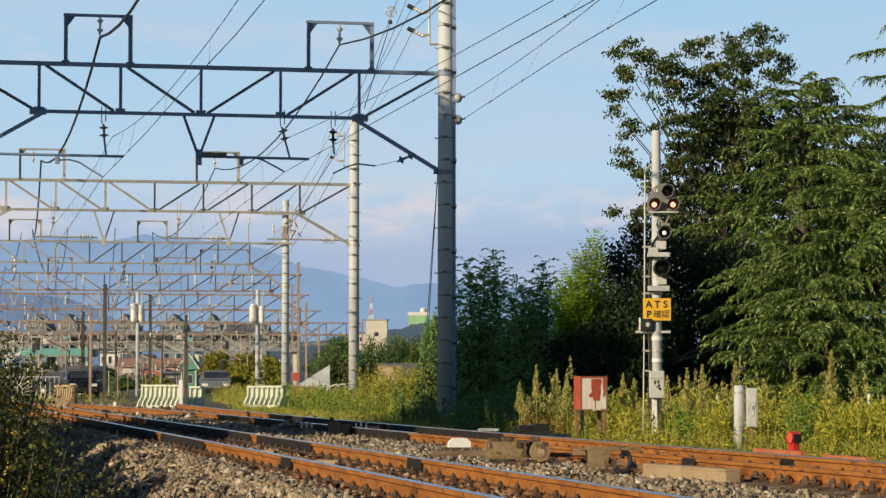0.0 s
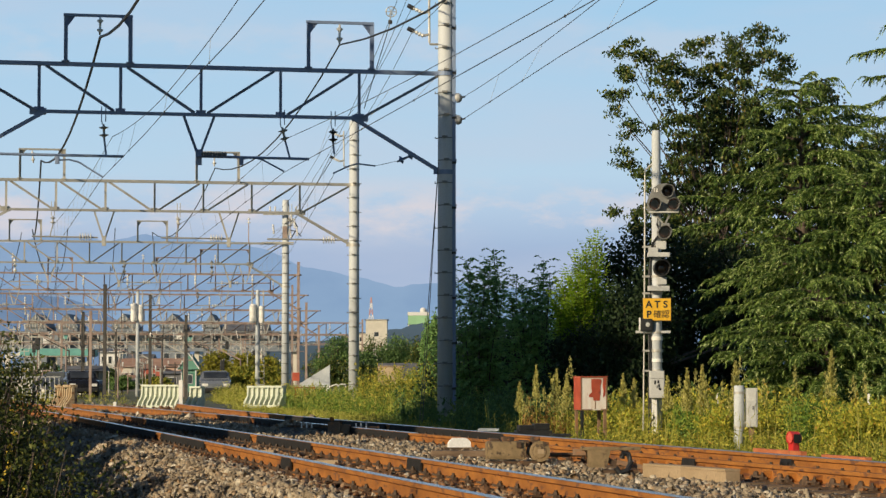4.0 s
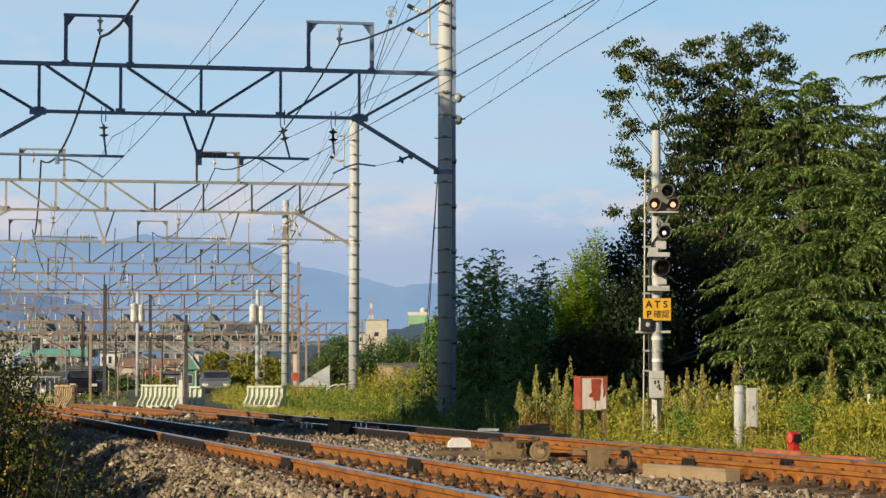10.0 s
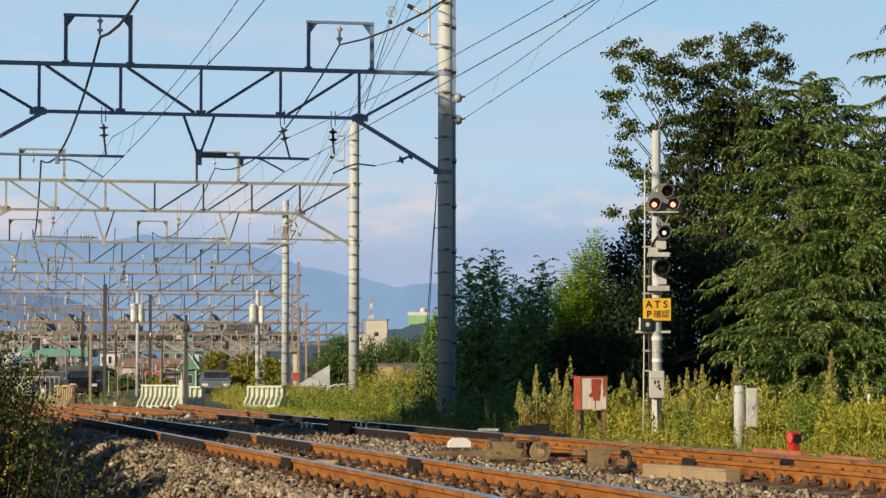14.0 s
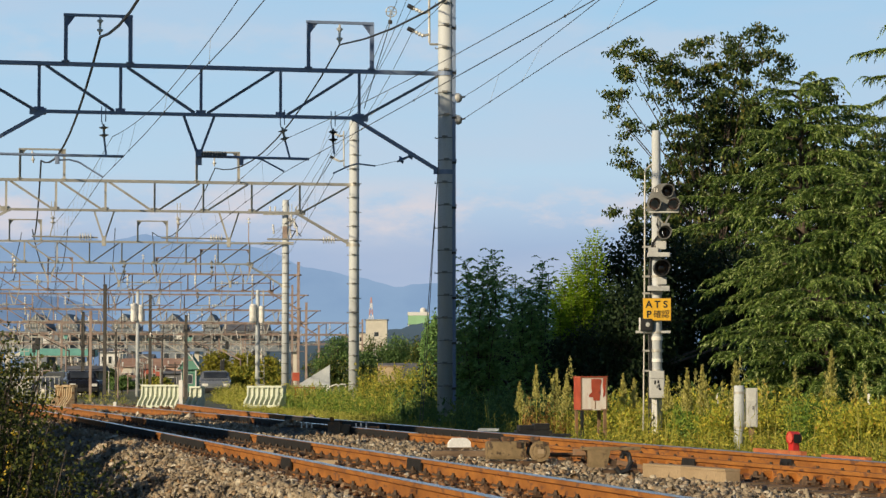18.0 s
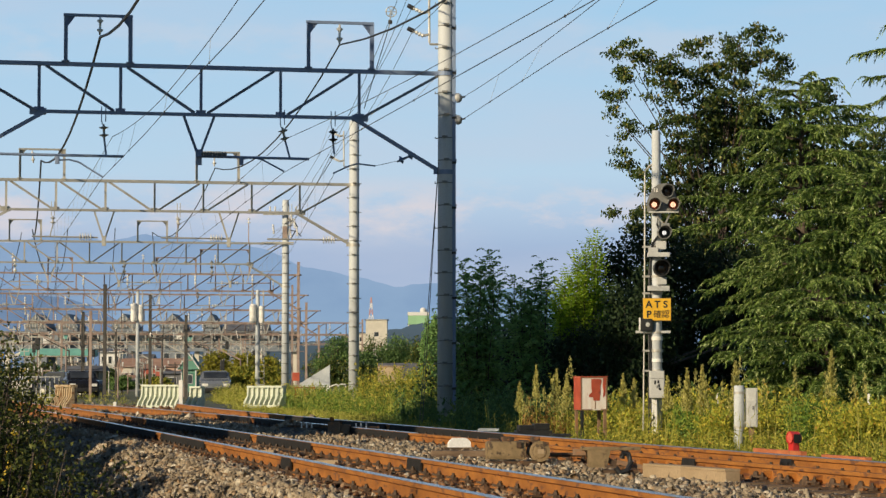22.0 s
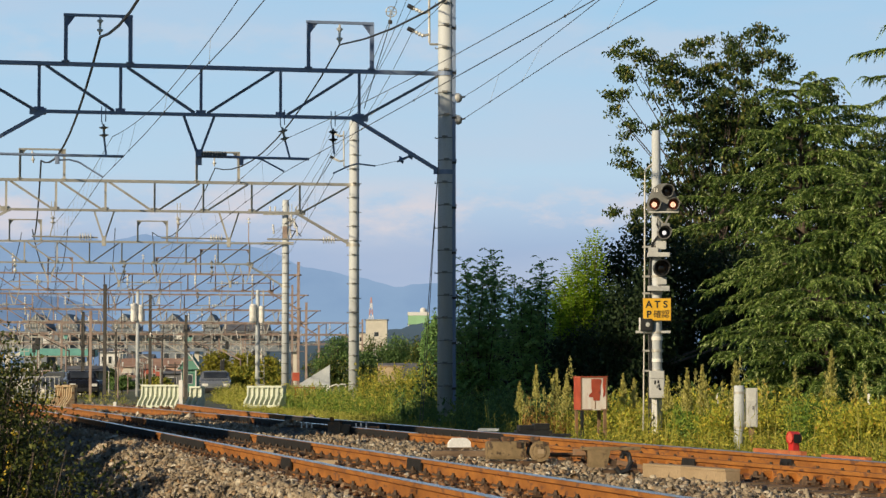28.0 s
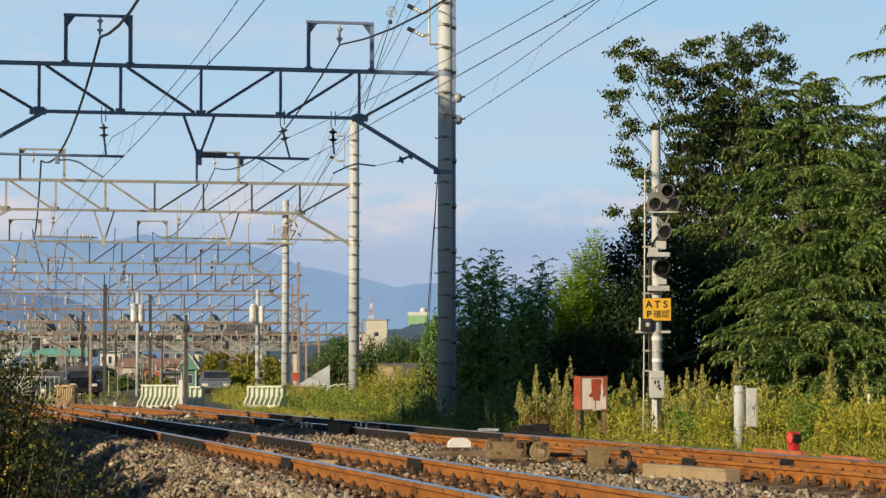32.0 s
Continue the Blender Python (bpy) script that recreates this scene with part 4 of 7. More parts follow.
# ---- level crossing ----
def barrier(x, y, width, tall, fins, material, label, turn=0):
    b = thing("concrete_barrier", (x, y, -0.05), label, "barrier", "level crossing barriers", turn=turn)
    part("slab", box(bmesh.new(), (0, 0.08, tall / 2), (width, 0.12, tall), bevel=0.012), material, b)
    part("cap", box(bmesh.new(), (0, 0.02, tall - 0.03), (width + 0.03, 0.26, 0.07), bevel=0.015), material, b)
    part("plinth", box(bmesh.new(), (0, -0.12, 0.05), (width, 0.46, 0.1), bevel=0.012), material, b)
    for i in range(fins):
        u = -width / 2 + width * i / (fins - 1)
        bm = bmesh.new()
        rows = [[bm.verts.new((u + k, p, q)) for p, q in ((0.03, 0.06), (-0.3, 0.06), (-0.24, 0.2), (-0.08, 0.42), (-0.06, tall - 0.06), (0.03, tall - 0.06))] for k in (-0.035, 0.035)]
        bm.faces.new(rows[0][::-1])
        bm.faces.new(rows[1])
        for k in range(6):
            bm.faces.new((rows[0][k], rows[0][(k + 1) % 6], rows[1][(k + 1) % 6], rows[1][k]))
        bmesh.ops.recalc_face_normals(bm, faces=bm.faces)
        part("fin", bm, material, b)


barrier(-9.55, 90.0, 1.75, 0.8, 9, BARRIER, "pale green ribbed concrete barrier at the level crossing", -38)
barrier(-8.45, 91.0, 0.5, 0.74, 3, BARRIER, "short pale green ribbed concrete barrier at the level crossing", -38)
barrier(-6.1, 91.5, 1.55, 0.76, 8, BARRIER, "pale green ribbed concrete barrier standing in grass", -36)
barrier(-12.25, 86.0, 1.25, 0.8, 8, BARRIER_TAN, "rust-stained ribbed barrier beside the shrubs", -58)


def build_crossing_posts():
    p = thing("white_post", (-8.82, 89.2, -0.05), "white square marker post at the level crossing", "post")
    part("shaft", box(bmesh.new(), (0, 0, 0.48), (0.13, 0.13, 0.96), bevel=0.01), WHITE, p)
    p = thing("white_post", (-9.9, 80.0, 0.0), "short white marker stone beside the track", "post")
    part("shaft", box(bmesh.new(), (0, 0, 0.12), (0.09, 0.09, 0.25), bevel=0.01), WHITE, p)


build_crossing_posts()


def build_crossing_bits():
    f = thing("switch_lock", (-1.68, 41.3, 0.03), "rusty switch lock box with pale pegs beside the rail", "switch lock", turn=-8)
    part("box", box(bmesh.new(), (0, 0, 0.1), (0.2, 0.2, 0.2), bevel=0.012), RUST_BOX, f)
    part("side_box", box(bmesh.new(), (0.17, 0.02, 0.08), (0.13, 0.18, 0.15), bevel=0.012), RUST_BOX, f)
    part("lid", box(bmesh.new(), (0.04, 0, 0.207), (0.34, 0.22, 0.015), bevel=0.004), DARK_IRON, f)
    part("stay", bar(bmesh.new(), (-0.06, 0.1, 0.18), (-0.08, 0.13, 0.26), 0.05, 0.05), RAIL_SIDE, f)
    part("rodding", rod(bmesh.new(), (-0.75, -0.02, 0.13), (0.7, -0.02, 0.11), 0.02, seg=6), DARK_IRON, f)
    for u in (-0.52, -0.44, -0.36, 0.34, 0.42, 0.5):
        part("peg", rod(bmesh.new(), (u, -0.05, 0.1), (u, -0.05, 0.18), 0.015, 0.01, 6), PORCELAIN, f)
    for x, y, w in ((-2.12, 31.0, 0.32), (-1.22, 27.0, 0.34)):
        p = thing("pale_board", (x, y, -0.03), "pale weathered board lying between the rails", "board", "boards between the rails", turn=-6)
        part("plank", box(bmesh.new(), (0, 0, 0.06), (w, 0.2, 0.05), bevel=0.006), TAN_CONCRETE, p)
        part("batten", box(bmesh.new(), (0, 0.02, 0.03), (w * 0.9, 0.12, 0.05)), RUST_BOX, p)


build_crossing_bits()


def build_stakes():
    for x, y, h in ((4.55, 44.0, 0.72), (4.05, 43.6, 0.34), (5.7, 35.5, 0.75)):
        s = thing("marker_stake", (x, y, -0.25), "thin white marker stake among the weeds", "stake", "marker stakes")
        part("shaft", box(bmesh.new(), (0, 0, h / 2 + 0.1), (0.025, 0.02, h + 0.2)), BLACK, s)
        part("white_tip", box(bmesh.new(), (0, -0.002, h + 0.1), (0.03, 0.026, 0.18)), WHITE, s)


build_stakes()


# ---- overhead wires ----
def insulator(parent, a, b, r, sheds, material, name="insulator"):
    """A string of round sheds from a to b."""
    a, b = Vector(a), Vector(b)
    d = b - a
    m = Matrix.Translation(a) @ d.to_track_quat("Z", "Y").to_matrix().to_4x4()
    L, rings = d.length, [(0.02, 0)]
    for k in range(sheds):
        z = L * (k + 0.5) / sheds
        h = L / sheds * (0.32 if sheds > 2 else 0.2)
        rings += [(0.028, z - h), (r, z - h * 0.3), (r * 0.85, z + h * 0.2), (0.028, z + h)]
    rings.append((0.02, L))
    return part(name, lathe(bmesh.new(), rings, 12, m), material, parent, smooth=True)


def smooth(p):
    """A soft curve through the points."""
    out = []
    for i in range(len(p) - 1):
        a, b, c, d = p[max(i - 1, 0)], p[i], p[i + 1], p[min(i + 2, len(p) - 1)]
        for k in range(8):
            u = k / 8
            out.append(0.5 * (2 * b + (c - a) * u + (2 * a - 5 * b + 4 * c - d) * u * u + (3 * b - a - 3 * c + d) * u ** 3))
    return out + [p[-1]]


def wire(name, pts, r, material, label, sag=0.0, group="overhead wires"):
    """A hanging wire through the points, with sag between each two."""
    path = []
    for a, b in zip(pts, pts[1:]):
        a, b = Vector(a), Vector(b)
        n = 10 if sag else 1
        for i in range(n):
            u = i / n
            path.append(a.lerp(b, u) - Vector((0, 0, sag * 4 * u * (1 - u) * (b - a).length / 30)))
    path.append(Vector(pts[-1]))
    if not sag and len(pts) > 4:
        path = smooth(path)
    o = part(name, sweep(bmesh.new(), path, r, 6), material)
    return tagged(o, label, "wire", group)




def catenary(name_label, low, high, gaps):
    """A contact wire and its messenger wire above it, with thin droppers between."""
    c = wire("contact_wire", low, 0.007, COPPER, "dark copper contact wire over the " + name_label, 0.001)
    h = wire("messenger_wire", high, 0.0065, COPPER, "dark messenger wire above the " + name_label, 0.12)
    for (a, b), (p, q) in zip(zip(low, low[1:]), zip(high, high[1:])):
        n = max(int(abs(b[1] - a[1]) / gaps), 1)
        for i in range(1, n):
            u = i / n
            lo, hi = Vector(a).lerp(Vector(b), u), Vector(p).lerp(Vector(q), u)
            L = (Vector(q) - Vector(p)).length
            hi.z -= 0.12 * 4 * u * (1 - u) * L / 30
            bm = rod(bmesh.new(), lo, hi, 0.0028, seg=4)
            part("dropper", bm, GALV, h)
            part("dropper_clip", box(bmesh.new(), lo, (0.022, 0.03, 0.035)), WIRE, h)


catenary("near track", [(0.36, 18.0, 5.32), (-1.2, 26.0, 5.31), (-2.66, 33.8, 5.3), (-3.86, 39.7, 5.29), (-5.3, 47.0, 5.27), (-7.36, 57.0, 5.24), (-13.2, 90.0, 5.4), (-19.0, 130.0, 5.35), (-25.0, 171.0, 5.35)],
         [(0.3, 18.0, 6.75), (-1.15, 26.0, 6.1), (-2.64, 33.8, 5.74), (-3.85, 39.7, 5.57), (-5.22, 47.0, 5.68), (-7.14, 57.0, 6.14), (-13.25, 90.0, 6.2), (-19.0, 130.0, 6.2), (-25.0, 171.0, 6.2)], 2.8)
catenary("second track", [(4.5, 18.0, 5.4), (0.53, 37.8, 5.41), (-3.48, 57.8, 5.43), (-8.9, 91.0, 5.4), (-14.0, 131.0, 5.35), (-19.0, 171.0, 5.3)],
         [(5.0, 18.0, 6.4), (1.54, 37.8, 6.3), (-3.48, 57.8, 6.15), (-9.1, 91.0, 6.25), (-14.0, 131.0, 6.2), (-19.0, 171.0, 6.2)], 4.6)
catenary("siding", [(4.3, 22.0, 5.5), (1.94, 42.6, 6.14), (0.45, 58.4, 6.66)], [(4.6, 22.0, 6.8), (2.5, 42.6, 7.0), (0.45, 58.4, 7.15)], 4.0)
catenary("third yard track", [(-2.4, 58.2, 5.42), (-5.3, 92.0, 5.4), (-9.6, 132.0, 5.35)], [(-2.4, 58.2, 6.0), (-5.3, 92.0, 6.3), (-9.6, 132.0, 6.2)], 5.0)

wire("feeder_cable", [(-1.07, 22.0, 8.1), (-7.42, 57.0, 8.3), (-13.55, 89.0, 8.3), (-20.12, 129.5, 8.3), (-25.0, 170.0, 8.2)], 0.03, WIRE, "thick black feeder cable hung from frames above the gantries", 0.85)
wire("feeder_cable", [(4.2, 23.0, 8.4), (-2.28, 58.0, 8.26), (-7.9, 91.5, 8.25), (-14.4, 131.0, 8.25), (-18.2, 170.0, 8.2)], 0.02, WIRE, "black feeder cable hung from frames above the gantries", 0.8)
for k, (z1, z2, x1, x2) in enumerate(((9.13, 9.45, -0.7, -3.95), (8.62, 8.6, -0.68, -3.9), (9.5, 7.95, -0.95, -4.5), (9.4, 7.85, -0.78, -4.35))):
    wire("line_wire", [(x1 + 2.4, 38.0, z1 - 0.1), (x1, 58.5, z1), (x2, 92.1, z2), (x2 - 4.6, 132.0, z2 - 0.3)], 0.007, WIRE, "thin black line wire between the concrete poles", 0.3)


def hangers():
    g = thing("catenary_support", label="steel tubes, steady arms and insulators carrying the contact wires", category="catenary support", group="catenary supports")
    y, z = 57.0, 5.84
    part("tube", rod(bmesh.new(), (-10.6, 56.4, z - 0.1), (-6.9, 57.0, z - 0.13), 0.03), STEEL, g)
    part("tube", rod(bmesh.new(), (-5.37, 57.4, z - 0.09), (-2.94, 57.9, z - 0.11), 0.03), STEEL, g)
    part("steady_arm", sweep(bmesh.new(), [(-8.3, 56.8, 5.61), (-8.05, 56.85, 5.63), (-7.85, 56.9, 5.58), (-7.34, 57.0, 5.26)], 0.02), STEEL, g)
    part("steady_arm", sweep(bmesh.new(), [(-4.4, 57.6, 5.7), (-4.15, 57.6, 5.74), (-3.95, 57.7, 5.7), (-3.48, 57.8, 5.45)], 0.02), STEEL, g)
    part("steady_arm", sweep(bmesh.new(), [(-2.42, 58.2, 5.44), (-2.1, 58.3, 5.6), (-1.9, 58.3, 5.66), (-1.5, 58.4, 5.62)], 0.02), STEEL, g)
    part("stay", rod(bmesh.new(), (-1.5, 58.4, 5.62), (-1.0, 58.5, 5.74), 0.006), WIRE, g)
    insulator(g, (-1.02, 58.5, 5.72), (-0.62, 58.5, 5.9), 0.1, 2, STEEL)
    for x, zz in ((-8.3, 5.66), (-4.4, 5.7)):
        part("clamp", box(bmesh.new(), (x, 56.8 if x < -6 else 57.6, zz - 0.03), (0.09, 0.08, 0.2), bevel=0.01), STEEL, g)
    for x, yy, dx in ((-7.34, 57.05, 0.03), (-3.52, 57.8, 0.14), (-2.42, 58.1, 0.0)):
        for s in (-0.045, 0.045):
            part("hanger_bolt", rod(bmesh.new(), (x + s, yy, 6.47), (x + s, yy, 6.8), 0.012, seg=6), STEEL, g)
        part("hanger_yoke", sweep(bmesh.new(), [(x - 0.045, yy, 6.52), (x - 0.03, yy, 6.42), (x, yy, 6.38)], 0.012), STEEL, g)
        insulator(g, (x, yy, 6.42), (x + dx * 0.5, yy, 6.09), 0.11, 2, GALV if x < -3 else WIRE)
        part("hanger_rod", rod(bmesh.new(), (x + dx * 0.5, yy, 6.09), (x + dx + 0.03, yy, z - 0.11 if x < -3 else 5.85), 0.022, seg=6), STEEL, g)
    insulator(g, (-5.25, 57.3, 5.8), (-4.7, 57.4, 5.79), 0.065, 9, HOOD)
    insulator(g, (-7.42, 57.0, 8.75), (-7.42, 56.95, 8.34), 0.075, 2, PORCELAIN)
    insulator(g, (-2.28, 58.1, 8.72), (-2.28, 58.0, 8.28), 0.075, 2, PORCELAIN)
    # supports under the second beam
    h = thing("catenary_support", label="steel tubes with white insulators under the second gantry", category="catenary support", group="catenary supports")
    for x0, x1, xi in ((-14.0, -11.8, -12.25), (-9.7, -7.4, -7.85), (-6.1, -3.3, -4.0)):
        yy = 92.2 + (x1 + 3.1) * SKEW
        part("tube", rod(bmesh.new(), (x0, yy - 0.4, 5.8), (x1, yy, 5.78), 0.028), GALV, h)
        insulator(h, (xi - 0.2, yy - 0.05, 5.8), (xi + 0.25, yy, 5.8), 0.15, 5, PORCELAIN)
        part("steady_arm", sweep(bmesh.new(), [(x0 + 0.9, yy - 0.2, 5.62), (x0 + 0.4, yy - 0.2, 5.65), (x0, yy - 0.3, 5.42)], 0.018), GALV, h)
    for x in (-13.3, -9.1, -5.3):
        yy = 92.2 + (x + 3.1) * SKEW
        for s in (-0.05, 0.05):
            part("hanger_bolt", rod(bmesh.new(), (x + s, yy, 6.5), (x + s, yy, 7.0), 0.014, seg=6), GALV, h)
        insulator(h, (x, yy, 6.5), (x, yy, 6.2), 0.1, 2, GALV)
        part("hanger_rod", rod(bmesh.new(), (x, yy, 6.2), (x - 0.1, yy, 5.8), 0.02, seg=6), GALV, h)
    insulator(h, (-14.0, 89.9, 8.72), (-13.95, 89.9, 8.3), 0.08, 2, PORCELAIN)
    insulator(h, (-7.9, 91.2, 8.72), (-7.9, 91.2, 8.28), 0.08, 2, PORCELAIN)
    # line insulators on the tall poles
    for x, y, zs in ((0.06, 58.6, (9.13, 8.62)), (-3.1, 92.2, (9.5, 8.62))):
        k = thing("line_bracket", (x, y, 0), "pale bracket with black and white line insulators on a concrete pole", "line bracket", "line brackets")
        part("upright", sweep(bmesh.new(), [(-0.12, 0, 8.35), (-0.35, 0, 8.35), (-0.36, 0, 8.4), (-0.37, 0, 9.6)], 0.028), GALV, k)
        for z0 in zs:
            part("arm", rod(bmesh.new(), (-0.37, 0, z0 - 0.05), (-0.5, 0, z0 - 0.08), 0.03), GALV, k)
            insulator(k, (-0.48, 0, z0 - 0.09), (-0.75, 0, z0 + 0.04), 0.055, 4, PORCELAIN)
            part("cap", rod(bmesh.new(), (-0.7, 0, z0 + 0.02), (-0.85, 0, z0 + 0.09), 0.05), WIRE, k)
    for z0 in (7.15, 6.66):
        k = thing("dead_end_insulator", (0.06, 58.6, 0), "grey ball-shaped strain insulator on a concrete pole", "insulator", "strain insulators")
        part("link", rod(bmesh.new(), (0.15, 0, z0), (0.24, 0, z0), 0.02), GALV, k)
        part("ball", lathe(bmesh.new(), [(0.03, -0.1), (0.1, -0.05), (0.11, 0.0), (0.1, 0.05), (0.03, 0.1)], 14, Matrix.Translation((0.27, -0.02, z0)) @ Matrix.Rotation(1.3, 4, "Y")), CABINET, k, smooth=True)
        part("tip", rod(bmesh.new(), (0.34, -0.05, z0 + 0.01), (0.43, -0.1, z0 + 0.02), 0.02), WIRE, k)
    # pulley of the wire tensioner
    k = thing("tension_wheel", label="small grey spoked tensioning wheel above the gantry", category="tension wheel")
    t = Matrix.Translation((-1.15, 58.4, 9.05)) @ Matrix.Rotation(math.pi / 2, 4, "X")
    bm = bmesh.new()
    sweep(bm, [t @ Vector((0.115 * math.cos(a), 0.115 * math.sin(a), 0)) for a in [math.tau * i / 20 for i in range(21)]], 0.012)
    for a in range(3):
        c, s = math.cos(a * 1.05), math.sin(a * 1.05)
        rod(bm, t @ Vector((-0.11 * c, -0.11 * s, 0)), t @ Vector((0.11 * c, 0.11 * s, 0)), 0.008, seg=5)
    part("wheel", bm, GALV, k)
    part("stem", rod(bmesh.new(), (-1.15, 58.4, 9.05), (-1.2, 58.4, 8.7), 0.012), GALV, k)
    part("weight", box(bmesh.new(), (-1.17, 58.4, 8.82), (0.09, 0.08, 0.09), bevel=0.02), WIRE, k)
    part("drop_wire", rod(bmesh.new(), (-1.2, 58.4, 8.7), (-1.75, 58.5, 6.9), 0.009), WIRE, k)
    # stay wires down to the ground beside the first pole
    for dx in (0.0, 0.06):
        wire("stay_wire", [(-0.1, 58.4, 5.7), (-0.45 - dx, 57.5, -0.1)], 0.009, COPPER, "thin stay wire from the concrete pole to the ground", 0.0, "stay wires")
    # crossarm and switch gear on the third pole
    k = thing("pole_switchgear", (-7.88, 132.1, 0), "pale crossarm with insulators, clamps and jumper cables on a pole", "pole switchgear")
    part("crossarm", box(bmesh.new(), (-0.1, -0.2, 9.22), (2.0, 0.1, 0.1)), GALV, k)
    part("crossarm", box(bmesh.new(), (-0.35, -0.2, 7.78), (1.6, 0.08, 0.08)), GALV, k)
    for x in (-0.75, -0.5, 0.55):
        insulator(k, (x, -0.2, 9.25), (x, -0.2, 9.6), 0.07, 3, PORCELAIN)
    for x, z0 in ((-0.55, 8.2), (0.35, 8.7), (0.5, 8.5), (0.62, 8.1), (0.3, 8.0)):
        insulator(k, (x, -0.25, z0), (x - 0.06, -0.25, z0 + 0.5), 0.075, 4, PORCELAIN)
    for a, b in (((0.1, -0.2, 9.0), (0.6, -0.25, 8.6)), ((0.62, -0.25, 8.6), (0.3, -0.25, 8.0)), ((0.2, -0.2, 8.4), (0.8, -0.2, 8.1)), ((0.15, -0.2, 8.8), (0.5, -0.2, 8.95))):
        part("jumper", sweep(bmesh.new(), [a, tuple((Vector(a) + Vector(b)) / 2 + Vector((0.08, 0, 0.1))), b], 0.03), WIRE, k)
    part("fuse_box", box(bmesh.new(), (0.0, -0.25, 8.3), (0.22, 0.16, 0.6), bevel=0.02), RUSTY, k)


hangers()


def yard_supports(x0, x1, y, y_right, low, step, w, label):
    """Drop legs, tubes, insulators and hangers repeated along a far beam."""
    g = thing("catenary_support", label=label, category="catenary support", group="catenary supports")
    rng = random.Random(int(y))
    x = x0
    while x < x1:
        yy = y + (x - y_right) * SKEW
        for s in (-1, 1):
            part("drop_leg", bar(bmesh.new(), (x + s * 0.34, yy, low), (x + s * 0.05, yy, low - 0.9), w, w), GALV, g)
        part("tube", rod(bmesh.new(), (x - 1.9, yy - 0.1, low - 0.93), (x + 0.1, yy, low - 0.95), w * 0.5, seg=6), GALV, g)
        part("tube", rod(bmesh.new(), (x + 0.1, yy, low - 0.95), (x + 1.2, yy + 0.1, low - 0.93), w * 0.5, seg=6), RUSTY, g)
        insulator(g, (x - 0.75, yy, low - 0.93), (x - 0.35, yy, low - 0.93), 0.12, 4, PORCELAIN)
        part("steady_arm", sweep(bmesh.new(), [(x - 0.9, yy, low - 1.1), (x - 1.3, yy, low - 1.08), (x - 1.8, yy, low - 1.32)], w * 0.4, 5), GALV, g)
        insulator(g, (x - 1.7, yy, low + 0.2), (x - 1.66, yy, low - 0.5), 0.1, 3, PORCELAIN if rng.random() < 0.5 else GALV)
        part("hanger_rod", rod(bmesh.new(), (x - 1.66, yy, low - 0.5), (x - 1.75, yy, low - 0.95), w * 0.4, seg=5), WIRE, g)
        if rng.random() < 0.6:
            a = x + rng.uniform(-1, 1)
            part("upright", rod(bmesh.new(), (a, yy, low + 1.0), (a, yy, low + 2.0), w * 0.5, seg=5), RUSTY, g)
            insulator(g, (a, yy, low + 2.0), (a, yy, low + 2.35), 0.11, 2, PORCELAIN)
        x += step * rng.uniform(0.85, 1.15)


for x0, x1, y, yr, low, step, w in ((-24.5, -9.5, 132.3, -7.85, 6.7, 4.6, 0.05), (-32, -11, 172, -9.4, 6.7, 4.4, 0.06), (-40, -13, 213, -11, 6.6, 4.4, 0.07), (-48, -14, 260, -12.2, 6.5, 4.4, 0.08), (-57, -12, 312, -9.6, 6.3, 4.8, 0.09), (-68, -17, 378, -14, 6.1, 5.2, 0.1)):
    yard_supports(x0, x1, y, yr, low, step, w, "rusty drop brackets with white insulators under a yard gantry")
for k in range(5):
    wire("contact_wire", [(-13.5 - k * 3.2, 126 + k * 3, 5.3), (-17.5 - k * 4.6, 172, 5.3), (-21 - k * 6.2, 213, 5.2), (-26 - k * 7, 260, 5.1), (-31 - k * 8, 312, 5.0)], 0.012, COPPER, "thin contact wire over a yard track", 0.02)


def yard_wires():
    """Messenger wires with droppers, feeders and cross spans that fill the air over the yard."""
    for k in range(6):
        run = [(-12.6 - k * 3.1, 127 + k * 3, 6.25), (-17.0 - k * 4.5, 172, 6.25), (-20.5 - k * 6.1, 213, 6.2), (-25.5 - k * 6.9, 260, 6.1), (-30.5 - k * 7.9, 312, 5.9)]
        w = wire("messenger_wire", run, 0.013, COPPER, "thin messenger wire with droppers over a yard track", 0.1)
        for a, b in zip(run, run[1:]):
            for i in range(1, 7):
                q = Vector(a).lerp(Vector(b), i / 7)
                part("dropper", rod(bmesh.new(), q - Vector((0, 0, 0.9)), q - Vector((0, 0, 0.35)), 0.007, seg=4), GALV, w)
    for k in range(5):
        wire("feeder_cable", [(-16.0 - k * 2.6, 129 + k * 2, 8.35), (-21.5 - k * 3.4, 171, 8.3), (-27.0 - k * 4.6, 213, 8.3), (-33.0 - k * 5.4, 262, 8.2)], 0.02, WIRE, "black feeder cable sagging between yard gantries", 0.7)
    rng = random.Random(41)
    for k, (y, x0, x1) in enumerate(((150, -24, -8.6), (190, -31, -10.2), (236, -38, -11.6), (285, -46, -11.0), (312, -60, -9.6))):
        z = rng.uniform(6.9, 7.3)
        span = wire("cross_span_wire", [(x0, y, z), (x1, y, z + 0.1)], 0.014, GALV, "cross span wire carrying insulators over the yard", 0.25)
        x = x0 + 1.0
        while x < x1:
            insulator(span, (x, y, z - 0.15), (x, y, z - 0.75), 0.09, 3, PORCELAIN)
            part("hanger_rod", rod(bmesh.new(), (x, y, z - 0.75), (x + 0.1, y, z - 1.5), 0.025, seg=5), RUSTY, span)
            x += rng.uniform(2.2, 4.0)


yard_wires()


